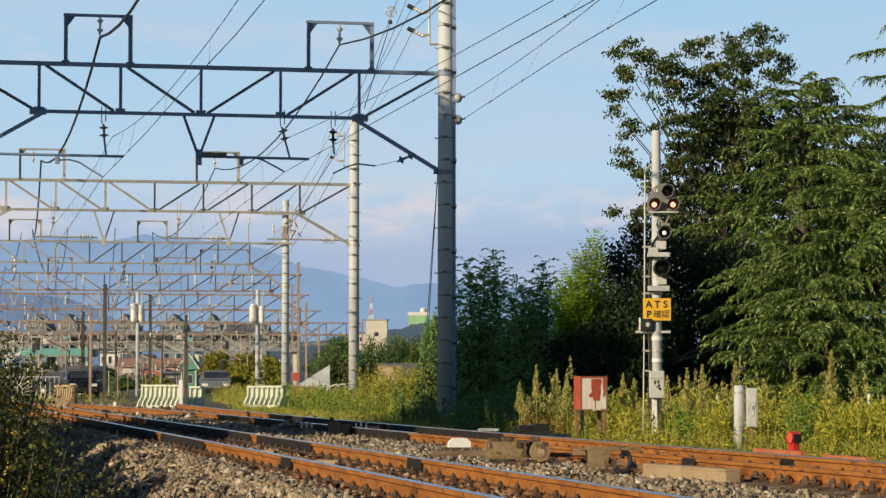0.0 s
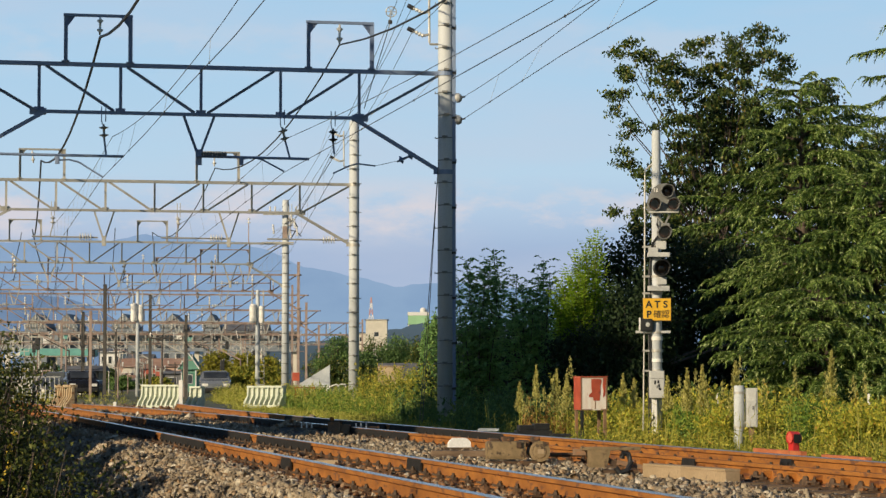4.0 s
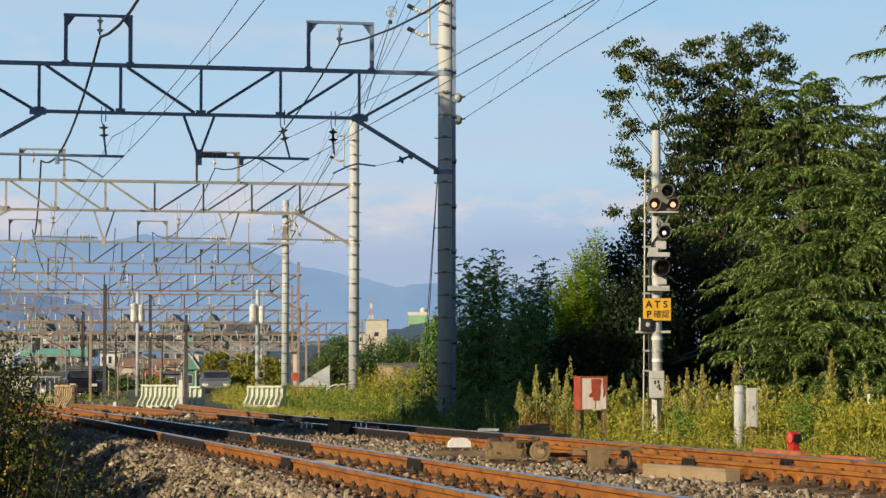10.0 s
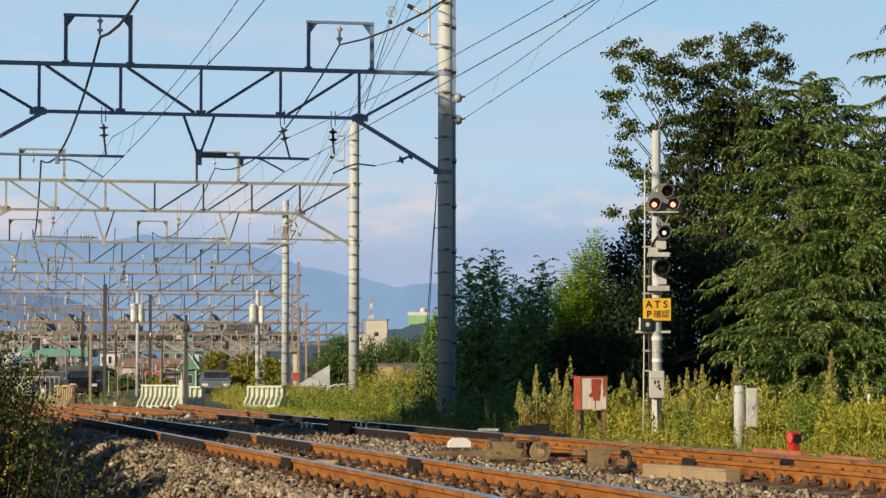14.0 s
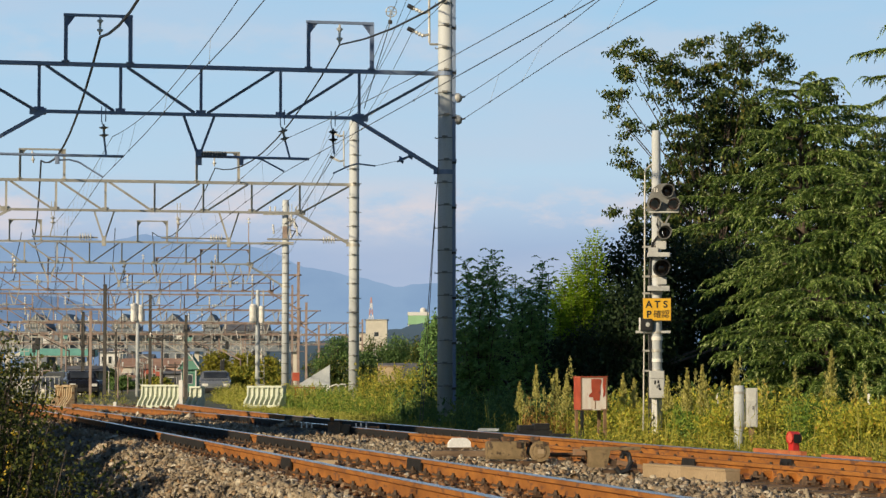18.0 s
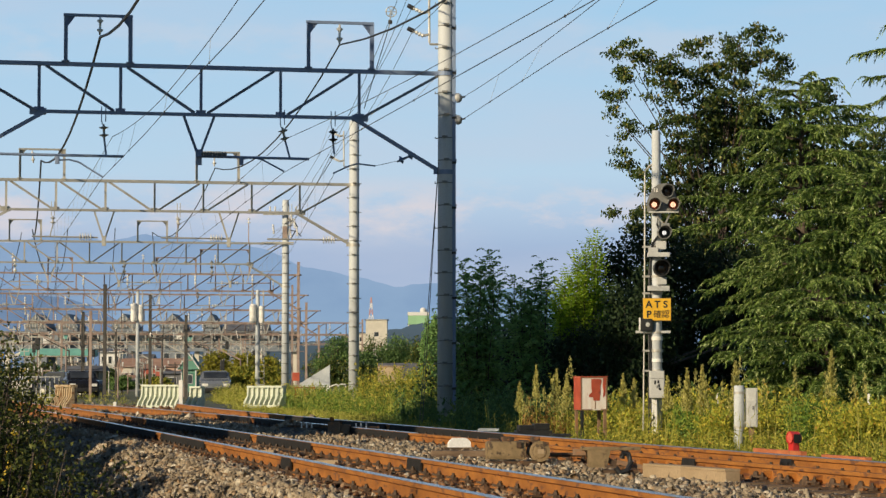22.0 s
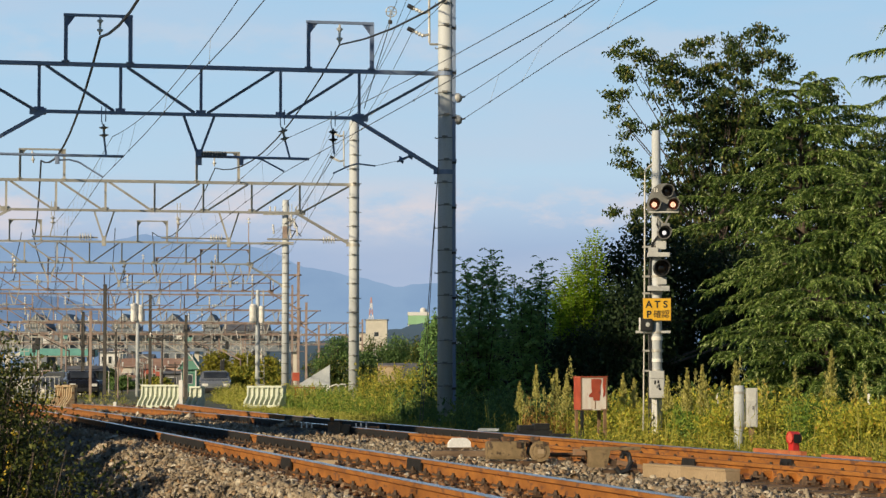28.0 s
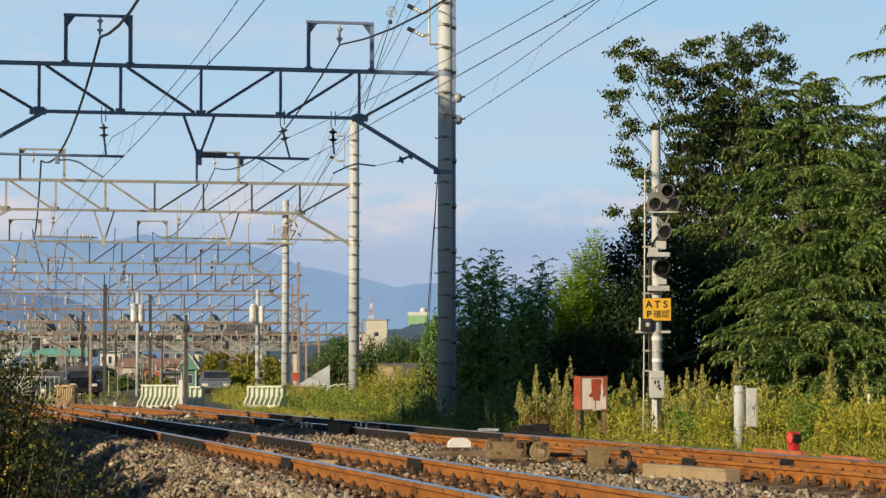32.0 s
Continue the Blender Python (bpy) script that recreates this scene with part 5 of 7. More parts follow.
# ---- plants ----
def crown_clumps(rng, shells, n):
    """Clump centres spread in ellipsoids (centre, radii), thicker towards their skins."""
    out = []
    total = sum(r[0] * r[2] for _, r in shells)
    for c, r in shells:
        k = int(n * r[0] * r[2] / total) + 1
        d = unit(rng.normal(size=(k, 3)))
        q = rng.uniform(0.25, 1.0, (k, 1)) ** 0.5
        out.append(np.array(c) + d * q * np.array(r))
    return np.concatenate(out)


def limbs(parent, foot, tops, r, material):
    """A tapered trunk that parts into limbs."""
    foot = Vector(foot)
    mid = Vector(np.mean(np.array([tuple(t) for t in tops]), 0))
    fork = foot.lerp(mid, 0.45)
    trunk = part("trunk", sweep_taper([foot, foot.lerp(fork, 0.5) + Vector((0.05, 0.03, 0)), fork], r, r * 0.7), material, parent)
    for t in tops:
        t = Vector(t)
        k = fork.lerp(t, 0.5) + Vector((0, 0, 0.12 * (t - fork).length))
        part("limb", sweep_taper([fork, k, t], r * (0.5 if len(tops) < 10 else 0.13), r * (0.12 if len(tops) < 10 else 0.04)), material, parent)
    return trunk


def sweep_taper(pts, r0, r1, seg=8):
    bm = bmesh.new()
    for i, (a, b) in enumerate(zip(pts, pts[1:])):
        n = len(pts) - 1
        rod(bm, a, b, r0 + (r1 - r0) * i / n, r0 + (r1 - r0) * (i + 1) / n, seg)
    return bm


def broad_tree(name, foot, shells, clumps, per, spread, leaf, material, label, seed, trunk_r=0.2, category="tree", group="trees beside the line", droop=0.2):
    """A broadleaf tree: trunk, limbs, twigs and a crown of separate leaves in loose clumps."""
    rng = np.random.default_rng(seed)
    base = Vector(foot)
    t = thing(name, foot, label, category, group)
    local = [((np.array(c) - np.array(foot)), r) for c, r in shells]
    limbs(t, (0, 0, -0.1), [tuple(c + np.array((0, 0, r[2] * 0.3))) for c, r in local], trunk_r, BARK)
    centres = crown_clumps(rng, local, clumps)
    pts = np.repeat(centres, per, 0) + rng.normal(size=(clumps_total(centres, per), 3)) * np.array(spread)
    way = rng.normal(size=pts.shape) * 0.7 + np.array((0, 0, -droop))
    size = rng.uniform(0.7, 1.25, len(pts))
    v, f = leaves(pts, way, leaf * size, leaf * 0.55 * size, rng)
    poly_mesh("crown", v, f, material, t, label="loose crown of many small leaves")
    # twigs that carry the outer clumps
    k = rng.choice(len(centres), min(70, len(centres)), replace=False)
    bm = bmesh.new()
    for i in k:
        a = Vector(centres[i])
        near = min((Vector(tuple(c)) for c, r in local), key=lambda c: (c - a).length)
        rod(bm, near.lerp(a, 0.25), a, 0.018, 0.006, 5)
    part("twigwork", bm, BARK, t, kind="stuff")
    return t


def clumps_total(centres, per):
    return len(centres) * per


def arch(a, d, length, rise, sag, n):
    """Points along a twig that leaves a towards d, rises a little and sags at its end."""
    q = np.linspace(0, 1, n)[:, None]
    return a + d * (q * length) + np.array((0, 0, 1.0)) * length * (rise * q - sag * q ** 2.2)


def cedar(foot, tall, reach, seed, label, branches=60, low=0.4, full=0.5, crown_top=0.3, skirt=0.3, curls=3):
    """A drooping conifer: separate plumes that arch outwards in uneven tiers, each lined with feathery hanging sprays."""
    rng = np.random.default_rng(seed)
    t = thing("cedar_tree", foot, label, "tree", "trees beside the line")
    part("trunk", sweep_taper([Vector((0, 0, -0.2)), Vector((0.05, 0, tall * 0.5)), Vector((0.0, 0, tall * 0.95))], 0.22, 0.03), BARK, t)
    P, D, S = [], [], []
    bm = bmesh.new()
    up = np.array((0, 0, 1.0))

    def spray(start, way, length, rise, sag, tone):
        """A feathery side shoot with needles on both flanks."""
        m = max(int(length / 0.055), 5)
        line = arch(start, way, length, rise, sag, m)
        run = unit(np.gradient(line, axis=0))
        flank = unit(np.cross(run, up))
        taper = np.linspace(1.0, 0.35, m)[:, None]
        for r in (-1, 1):
            lead = unit(run * 0.75 + flank * r * 0.75 + up * rng.uniform(-0.35, 0.05) + rng.normal(size=run.shape) * 0.16)
            l = 0.15 * taper * rng.uniform(0.7, 1.25, taper.shape)
            P.append(line + lead * l * 0.5)
            D.append(lead)
            S.append(l[:, 0] * tone)
        lead = unit(run * 0.8 - up * 0.6 + rng.normal(size=run.shape) * 0.2)
        P.append(line + lead * 0.05)
        D.append(lead)
        S.append(np.full(m, 0.12))
        P.append(line + up * 0.012)
        D.append(run)
        S.append(np.full(m, 0.1))

    for i in range(branches):
        u = (i + rng.uniform(0, 1)) / branches
        z = low + (tall - low) * u
        L = (reach * (1 - u) ** full * min(1.0, skirt + (1 - skirt) * 2.4 * u) + crown_top) * rng.uniform(0.62, 1.12)
        a = i * 2.399 + rng.uniform(-0.5, 0.5)
        if math.sin(a) > 0.2 and i % 4:
            a = -a
        d = np.array((math.cos(a), math.sin(a), 0.0))
        n = max(int(L / 0.1), 5)
        pts = arch(up * z, d, L, rng.uniform(0.1, 0.42) + 0.9 * max(u - 0.8, 0) * rng.uniform(0, 2), rng.uniform(0.18, 0.42), n)
        for k in range(0, n - 1, 3):
            e = min(k + 3, n - 1)
            rod(bm, pts[k], pts[e], 0.03 * (1 - k / n) + 0.006, 0.03 * (1 - e / n) + 0.006, 5)
        side = np.array((-d[1], d[0], 0.0))
        for k in range(int(n * 0.22), n):
            q = k / (n - 1)
            for s in (-1, 1):
                sl = (0.2 + 0.19 * L) * (1.05 - 0.7 * q) * rng.uniform(0.5, 1.25)
                sd = unit((side * s * rng.uniform(0.3, 1.0) + d * rng.uniform(0.6, 1.0))[None])[0]
                spray(pts[k], sd, sl, rng.uniform(-0.05, 0.22), rng.uniform(0.25, 0.75), rng.uniform(0.8, 1.2))
        spray(pts[-1], d, 0.3 + 0.05 * L, rng.uniform(0.1, 0.5), rng.uniform(0.5, 1.1), 1.0)
    # curling leaders that stand out of the crown
    for i in range(curls):
        a = rng.uniform(0, math.tau)
        d = np.array((math.cos(a), -abs(math.sin(a)), 0.0))
        spray(up * tall * rng.uniform(0.85, 0.97) + d * rng.uniform(0.0, 0.5), d, rng.uniform(0.5, 0.9), 1.3, 1.2, 0.8)
    part("branchwork", bm, BARK, t, kind="stuff")
    P, D, S = np.concatenate(P), np.concatenate(D), np.concatenate(S)
    v, f = leaves(P, D, S * 1.15, 0.027, rng, 0.05)
    poly_mesh("crown", v, f, CEDAR_LEAF, t, label="drooping sprays of green needles")
    return t


def frond_tree(name, foot, tips, per, frond, leaf, material, label, seed, lift=0.45, sag=0.7, low=0.15):
    """A slender young tree: several thin stems with arching fronds of paired narrow leaflets."""
    rng = np.random.default_rng(seed)
    t = thing(name, foot, label, "tree", "trees beside the line")
    base = np.array(foot, dtype=float)
    up = np.array((0, 0, 1.0))
    P, D = [], []
    bm = bmesh.new()
    for tip in tips:
        tip = np.array(tip) - base
        start = np.array((tip[0] * 0.35, tip[1] * 0.35, 0.0))
        bend = rng.normal(size=3) * 0.08
        path = lambda q: start + (tip - start) * q + bend * math.sin(q * math.pi)
        part("stem", sweep_taper([Vector(path(q)) for q in (0, 0.25, 0.5, 0.75, 1.0)], 0.028, 0.005, 6), BARK, t)
        for i in range(per):
            q = low + (1 - low) * ((i + rng.uniform(0, 1)) / per)
            a = i * 2.399 + rng.uniform(-0.5, 0.5)
            d = np.array((math.cos(a), math.sin(a), 0.0))
            L = frond * (1.1 - 0.5 * q ** 2) * rng.uniform(0.6, 1.2)
            m = max(int(L / (leaf * 0.42)), 5)
            spine = arch(path(q), d, L, lift + 0.6 * q + rng.uniform(-0.1, 0.3), sag * rng.uniform(0.7, 1.3), m)
            run = unit(np.gradient(spine, axis=0))
            flank = unit(np.cross(run, up))
            for s in (-1, 1):
                lead = unit(run * 0.6 + flank * s * 0.8 - up * 0.25 + rng.normal(size=run.shape) * 0.2)
                P.append(spine + lead * leaf * 0.5)
                D.append(lead)
            if i % 4 == 0:
                rod(bm, spine[0], spine[-1], 0.005, 0.002, 4)
    part("twigwork", bm, BARK, t, kind="stuff")
    P, D = np.concatenate(P), np.concatenate(D)
    z = rng.uniform(0.75, 1.25, len(P))
    v, f = leaves(P, D, leaf * z, leaf * 0.48 * z, rng, 0.1)
    poly_mesh("crown", v, f, material, t, label="arching fronds of narrow leaflets")
    return t


DARK_TREE = broad_tree("broadleaf_tree", (8.2, 76.0, -0.2),
    [((5.2, 75, 10.3), (0.42, 0.7, 0.32)), ((5.3, 75, 9.6), (0.42, 0.7, 0.3)), ((5.1, 75, 8.95), (0.45, 0.7, 0.26)), ((4.83, 75, 8.55), (0.26, 0.5, 0.13)), ((5.2, 75, 8.0), (0.42, 0.7, 0.28)), ((5.2, 75, 7.25), (0.42, 0.7, 0.34)),
     ((6.02, 75, 10.0), (0.5, 0.8, 0.42)), ((6.5, 75, 9.9), (0.4, 0.7, 0.4)), ((6.2, 75, 9.2), (0.62, 0.8, 0.42)), ((7.4, 76, 10.4), (0.55, 0.8, 0.35)), ((7.1, 76, 9.6), (0.8, 0.9, 0.55)), ((8.6, 76, 10.55), (0.5, 0.8, 0.35)), ((9.05, 76, 10.95), (0.28, 0.5, 0.25)), ((9.3, 76, 10.0), (0.75, 1.2, 0.85)), ((8.3, 76, 9.9), (0.8, 1.0, 0.6)),
     ((8.3, 76, 8.8), (1.1, 1.4, 0.9)), ((7.2, 76, 8.7), (0.8, 1.0, 0.6)), ((6.5, 75, 8.1), (0.6, 0.9, 0.45)), ((5.75, 75, 6.5), (0.7, 0.9, 0.55)), ((7.4, 76, 7.2), (1.5, 1.4, 1.0)), ((9.6, 77, 7.6), (1.6, 1.6, 1.3)), ((11.0, 77, 9.2), (0.7, 1.0, 0.5)), ((11.8, 77, 8.4), (0.7, 1.0, 0.45)), ((5.6, 75, 5.5), (0.9, 1.0, 0.5)), ((12.4, 77, 7.2), (1.5, 1.6, 1.2)), ((7.6, 76, 5.2), (2.0, 1.6, 1.4)), ((10.4, 77, 5.8), (2.2, 1.8, 1.6))],
    600, 70, (0.13, 0.22, 0.07), 0.115, DARK_LEAF, "tall broadleaf tree with dark green and browning leaves", 11, 0.24, droop=0.9)
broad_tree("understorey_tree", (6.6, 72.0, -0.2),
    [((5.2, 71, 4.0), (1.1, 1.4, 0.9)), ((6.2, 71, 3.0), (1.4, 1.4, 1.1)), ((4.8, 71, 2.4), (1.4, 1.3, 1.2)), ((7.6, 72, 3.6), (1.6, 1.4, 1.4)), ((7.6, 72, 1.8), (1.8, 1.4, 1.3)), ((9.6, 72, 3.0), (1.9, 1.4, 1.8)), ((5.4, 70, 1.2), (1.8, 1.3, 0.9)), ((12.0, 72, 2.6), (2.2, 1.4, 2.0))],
    560, 70, (0.19, 0.22, 0.12), 0.11, SHADE_LEAF, "dense trees behind the weeds, leaves darkened for deep shade", 12, 0.16)
# Backing tree added to fill the grove's gaps with painted shade.
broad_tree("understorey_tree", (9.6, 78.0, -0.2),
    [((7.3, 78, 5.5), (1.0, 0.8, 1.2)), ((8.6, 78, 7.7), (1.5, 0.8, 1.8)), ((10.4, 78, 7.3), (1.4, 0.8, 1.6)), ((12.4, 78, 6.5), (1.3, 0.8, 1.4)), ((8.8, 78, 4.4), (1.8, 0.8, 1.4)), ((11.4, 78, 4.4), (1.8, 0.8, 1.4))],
    330, 64, (0.22, 0.25, 0.16), 0.16, SHADE_LEAF, "added tree behind the grove, leaves darkened for shade", 18, 0.16)
CEDAR = cedar((8.35, 61.5, -0.2), 8.1, 3.75, 21, "large green cedar with drooping needle sprays", 92, 1.5, 0.55, skirt=0.12, curls=5)
CEDAR_TWO = cedar((12.3, 63.0, -0.2), 11.2, 4.3, 22, "tall green cedar at the edge of the grove", 84, 0.8, 0.5)
cedar((9.35, 57.5, -0.2), 5.5, 3.8, 23, "broad bright green cedar in front of the grove", 112, 0.15, 0.42, 0.5, 0.8, curls=6)
# Two low cedars added in place of the big cedar's lower boughs.
cedar((7.75, 54.6, -0.2), 3.1, 2.2, 29, "added bright green cedar standing in for the grove's low boughs", 64, 0.1, 0.35, 0.35, 0.9, curls=2)
cedar((9.3, 54.0, -0.2), 1.5, 1.9, 30, "second small added cedar standing in for the grove's low boughs", 52, 0.1, 0.35, 0.35, 0.9, curls=2)
# Leaves start high, so the shade line is put into the shape.
BRIGHT_BUSH = frond_tree("young_tree", (3.0, 56.0, -0.2),
    [(2.35, 56.0, 2.5), (2.55, 55.8, 2.8), (2.7, 56.1, 3.0), (2.85, 55.9, 3.3), (3.05, 56.1, 3.55), (3.25, 55.9, 3.75), (3.3, 56.2, 3.2), (2.8, 55.6, 2.7), (3.0, 55.7, 3.0), (3.4, 56.2, 2.6), (2.45, 55.7, 2.2)],
    62, 0.3, 0.07, BRIGHT_LEAF, "bright green young tree catching the low sun", 13, 1.7, 0.5, 0.6)
SMALL_TREE = frond_tree("small_tree", (0.95, 63.0, -0.2),
    [(0.55, 63.0, 3.75), (0.8, 63.2, 3.3), (1.2, 62.9, 3.95), (1.0, 62.7, 3.2), (0.2, 63.0, 2.9), (1.45, 63.1, 3.1), (0.5, 62.6, 2.3), (1.25, 62.6, 2.3), (0.0, 62.8, 1.8), (0.35, 62.9, 3.3), (0.65, 63.1, 3.5), (1.0, 63.0, 3.6), (1.3, 62.7, 3.5), (1.1, 63.2, 3.75)],
    52, 0.5, 0.095, SOFT_LEAF, "small slender tree with narrow mid-green leaves", 14)
SMALL_TREE_TWO = frond_tree("small_tree", (2.15, 62.0, -0.2),
    [(1.72, 62.0, 3.3), (1.95, 62.2, 3.0), (2.36, 62.0, 3.7), (2.55, 62.1, 3.2), (2.1, 61.7, 2.6), (1.75, 61.7, 2.2), (2.8, 61.9, 2.4), (2.5, 61.6, 1.9), (1.6, 62.1, 2.9), (1.85, 61.9, 3.15), (2.25, 62.2, 3.35), (2.5, 61.9, 3.4), (2.1, 62.0, 3.0)],
    52, 0.46, 0.09, SOFT_LEAF, "small slender tree with loose narrow leaves", 15)
# Added thicket: its near-black leaves stand in for shade below the young tree.
broad_tree("shade_thicket", (3.4, 57.5, -0.2),
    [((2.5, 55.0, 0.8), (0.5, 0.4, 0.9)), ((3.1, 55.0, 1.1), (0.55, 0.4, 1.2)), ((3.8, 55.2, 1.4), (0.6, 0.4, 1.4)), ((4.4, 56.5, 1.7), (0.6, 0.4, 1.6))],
    230, 80, (0.16, 0.14, 0.14), 0.09, SHADE_LEAF, "thicket added around the young tree, leaves darkened for shade", 17, 0.05)
broad_tree("shade_thicket", (3.0, 66.0, -0.2),
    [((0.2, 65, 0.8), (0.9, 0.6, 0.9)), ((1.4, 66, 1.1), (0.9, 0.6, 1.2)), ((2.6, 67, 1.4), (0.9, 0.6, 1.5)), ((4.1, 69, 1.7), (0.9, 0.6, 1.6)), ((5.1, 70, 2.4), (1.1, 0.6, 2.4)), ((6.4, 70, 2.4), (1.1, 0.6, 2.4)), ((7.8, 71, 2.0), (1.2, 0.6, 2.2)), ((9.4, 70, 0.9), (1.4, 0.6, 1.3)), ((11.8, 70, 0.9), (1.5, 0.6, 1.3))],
    500, 84, (0.26, 0.2, 0.22), 0.13, SHADE_LEAF, "thicket under the trees, leaves darkened for shade", 16, 0.08)


def weeds(name, spots, tall, leaf, per, material, label, seed, plume=None, category="weeds", slim=0.38):
    """Upright weeds at the spots (x, y, ground): a stem with leaves up its length."""
    rng = np.random.default_rng(seed)
    n = len(spots)
    h = tall[0] + (tall[1] - tall[0]) * rng.uniform(0, 1, n) ** 1.4
    h *= 0.62 + 0.75 * np.array([noise.noise(Vector((a * 0.9, b * 0.35, seed))) * 0.5 + 0.5 for a, b in spots[:, :2]])
    lean = rng.normal(size=(n, 2)) * 0.12
    u = rng.uniform(0.04, 1.0, (n, per))
    pts = np.repeat(spots[:, None, :], per, 1).astype(float)
    pts[:, :, 2] += u * h[:, None]
    pts[:, :, :2] += lean[:, None, :] * (u * h[:, None])[:, :, None] + rng.normal(size=(n, per, 2)) * leaf * 0.9 * (1.25 - u)[:, :, None]
    way = rng.normal(size=(n, per, 3)) * 0.8
    way[:, :, 2] += 0.7
    size = rng.uniform(0.6, 1.3, n * per)
    v, f = leaves(pts.reshape(-1, 3), way.reshape(-1, 3), leaf * size, leaf * slim * size, rng)
    tip = spots.astype(float).copy()
    tip[:, 2] += h * 0.5
    axis = np.concatenate((lean, np.ones((n, 1))), 1)
    v2, f2 = leaves(tip, axis, h, 0.012, rng, 0.0)
    ob = poly_mesh(name, np.concatenate((v, v2)), np.concatenate((f, f2 + len(v))), material, kind="stuff")
    tagged(ob, label, category)
    if plume is not None:
        k = rng.choice(n, int(n * plume), replace=False)
        m = 64
        w = rng.uniform(0, 1, (len(k), m))
        q = np.repeat(spots[k][:, None, :], m, 1).astype(float)
        q[:, :, 2] += h[k][:, None] * 0.93 + w * 0.42
        q[:, :, :2] += rng.normal(size=(len(k), m, 2)) * 0.05 * (1.12 - w)[:, :, None]
        wy = rng.normal(size=(len(k), m, 3)) * 0.35
        wy[:, :, 2] += 1
        v, f = leaves(q.reshape(-1, 3), wy.reshape(-1, 3), 0.06, 0.02, rng)
        o = poly_mesh(name + "_heads", v, f, PLUME, kind="stuff")
        tagged(o, "straw-coloured seed heads above the weeds", "seed heads")
    return ob


def verge_spots(n, y0, y1, inner, outer, seed):
    """Places right of the second track, from inner to outer metres past its far rail."""
    rng = np.random.default_rng(seed)
    y = rng.uniform(y0, y1, n)
    x = np.array([rail_c(q) + GAUGE for q in y]) + rng.uniform(inner, outer, n)
    # thinned to fit the camera's view of the box on legs and the stacked timber
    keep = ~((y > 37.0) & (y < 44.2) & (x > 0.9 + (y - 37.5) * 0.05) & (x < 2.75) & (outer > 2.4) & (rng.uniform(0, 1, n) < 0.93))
    x, y = x[keep], y[keep]
    return np.stack((x, y, [height(a, b) - 0.03 for a, b in zip(x, y)]), 1)


RUSTY_LEAF = islands("withered_leaves", [(0, (0.12, 0.06, 0.02)), (0.5, (0.3, 0.15, 0.04)), (1, (0.5, 0.32, 0.1))], 0.8, 0.25)
VINE_LEAF = islands("yellowing_vine_leaves", [(0, (0.22, 0.28, 0.035)), (0.35, (0.38, 0.41, 0.05)), (0.75, (0.56, 0.5, 0.06)), (0.93, (0.68, 0.53, 0.07)), (1, (0.56, 0.31, 0.07))], 0.6, 0.35)


def thicket(name, x0, x1, y0, y1, n, tall, leaf, slim, material, label, seed):
    """A hedge-like tangle of broad leaves: thick at its skin, with an uneven top, in hanging bunches."""
    rng = np.random.default_rng(seed)
    m = n // 14
    bx, by = rng.uniform(x0, x1, m), y0 + (y1 - y0) * rng.uniform(0, 1, m) ** 1.6
    top = np.array([tall * (0.84 + 0.3 * noise.noise(Vector((a * 1.9, b * 0.6, seed)))) for a, b in zip(bx, by)])
    bz = np.array([height(a, b) for a, b in zip(bx, by)]) + top * rng.uniform(0, 1, m) ** 0.7
    p = np.repeat(np.stack((bx, by, bz), 1), 14, 0) + rng.normal(size=(m * 14, 3)) * np.array((0.055, 0.08, 0.07))
    way = rng.normal(size=p.shape) * 0.55 + np.array((0, -0.25, -0.6))
    z = rng.uniform(0.55, 1.3, len(p))
    v, f = leaves(p, way, leaf * z, leaf * slim * z, rng, 0.12)
    return tagged(poly_mesh(name, v, f, material, kind="stuff"), label, "weeds")


def spike(x, y, top, tall, wide, seed):
    """A tall mugwort spike: a stem that narrows upwards, thick with small leaves and seed."""
    rng = np.random.default_rng(seed)
    g = height(x, y)
    t = thing("mugwort_spike", (x, y, g), "tall olive-green mugwort spike gone to seed", "weed", "mugwort spikes")
    h = top - g
    part("stem", rod(bmesh.new(), (0, 0, -0.05), (0, 0, h), 0.009, 0.003, 6), DRY_GRASS, t)
    n = int(700 * tall)
    u = rng.uniform(0, 1, n)
    r = wide * (1 - u) ** 0.75 * rng.uniform(0.15, 1, n)
    a = rng.uniform(0, math.tau, n)
    p = np.stack((r * np.cos(a), r * np.sin(a), h - tall + tall * u), 1)
    way = np.stack((np.cos(a) * 0.6, np.sin(a) * 0.6, np.full(n, 0.9)), 1) + rng.normal(size=(n, 3)) * 0.3
    v, f = leaves(p, way, 0.055, 0.02, rng)
    poly_mesh("seed_head", v, f, PLUME, t, kind="stuff", label="dense olive seed head")


GREEN_VINE = islands("green_vine_leaves", [(0, (0.06, 0.12, 0.02)), (0.5, (0.14, 0.24, 0.035)), (1, (0.34, 0.42, 0.06))], 0.6, 0.3)


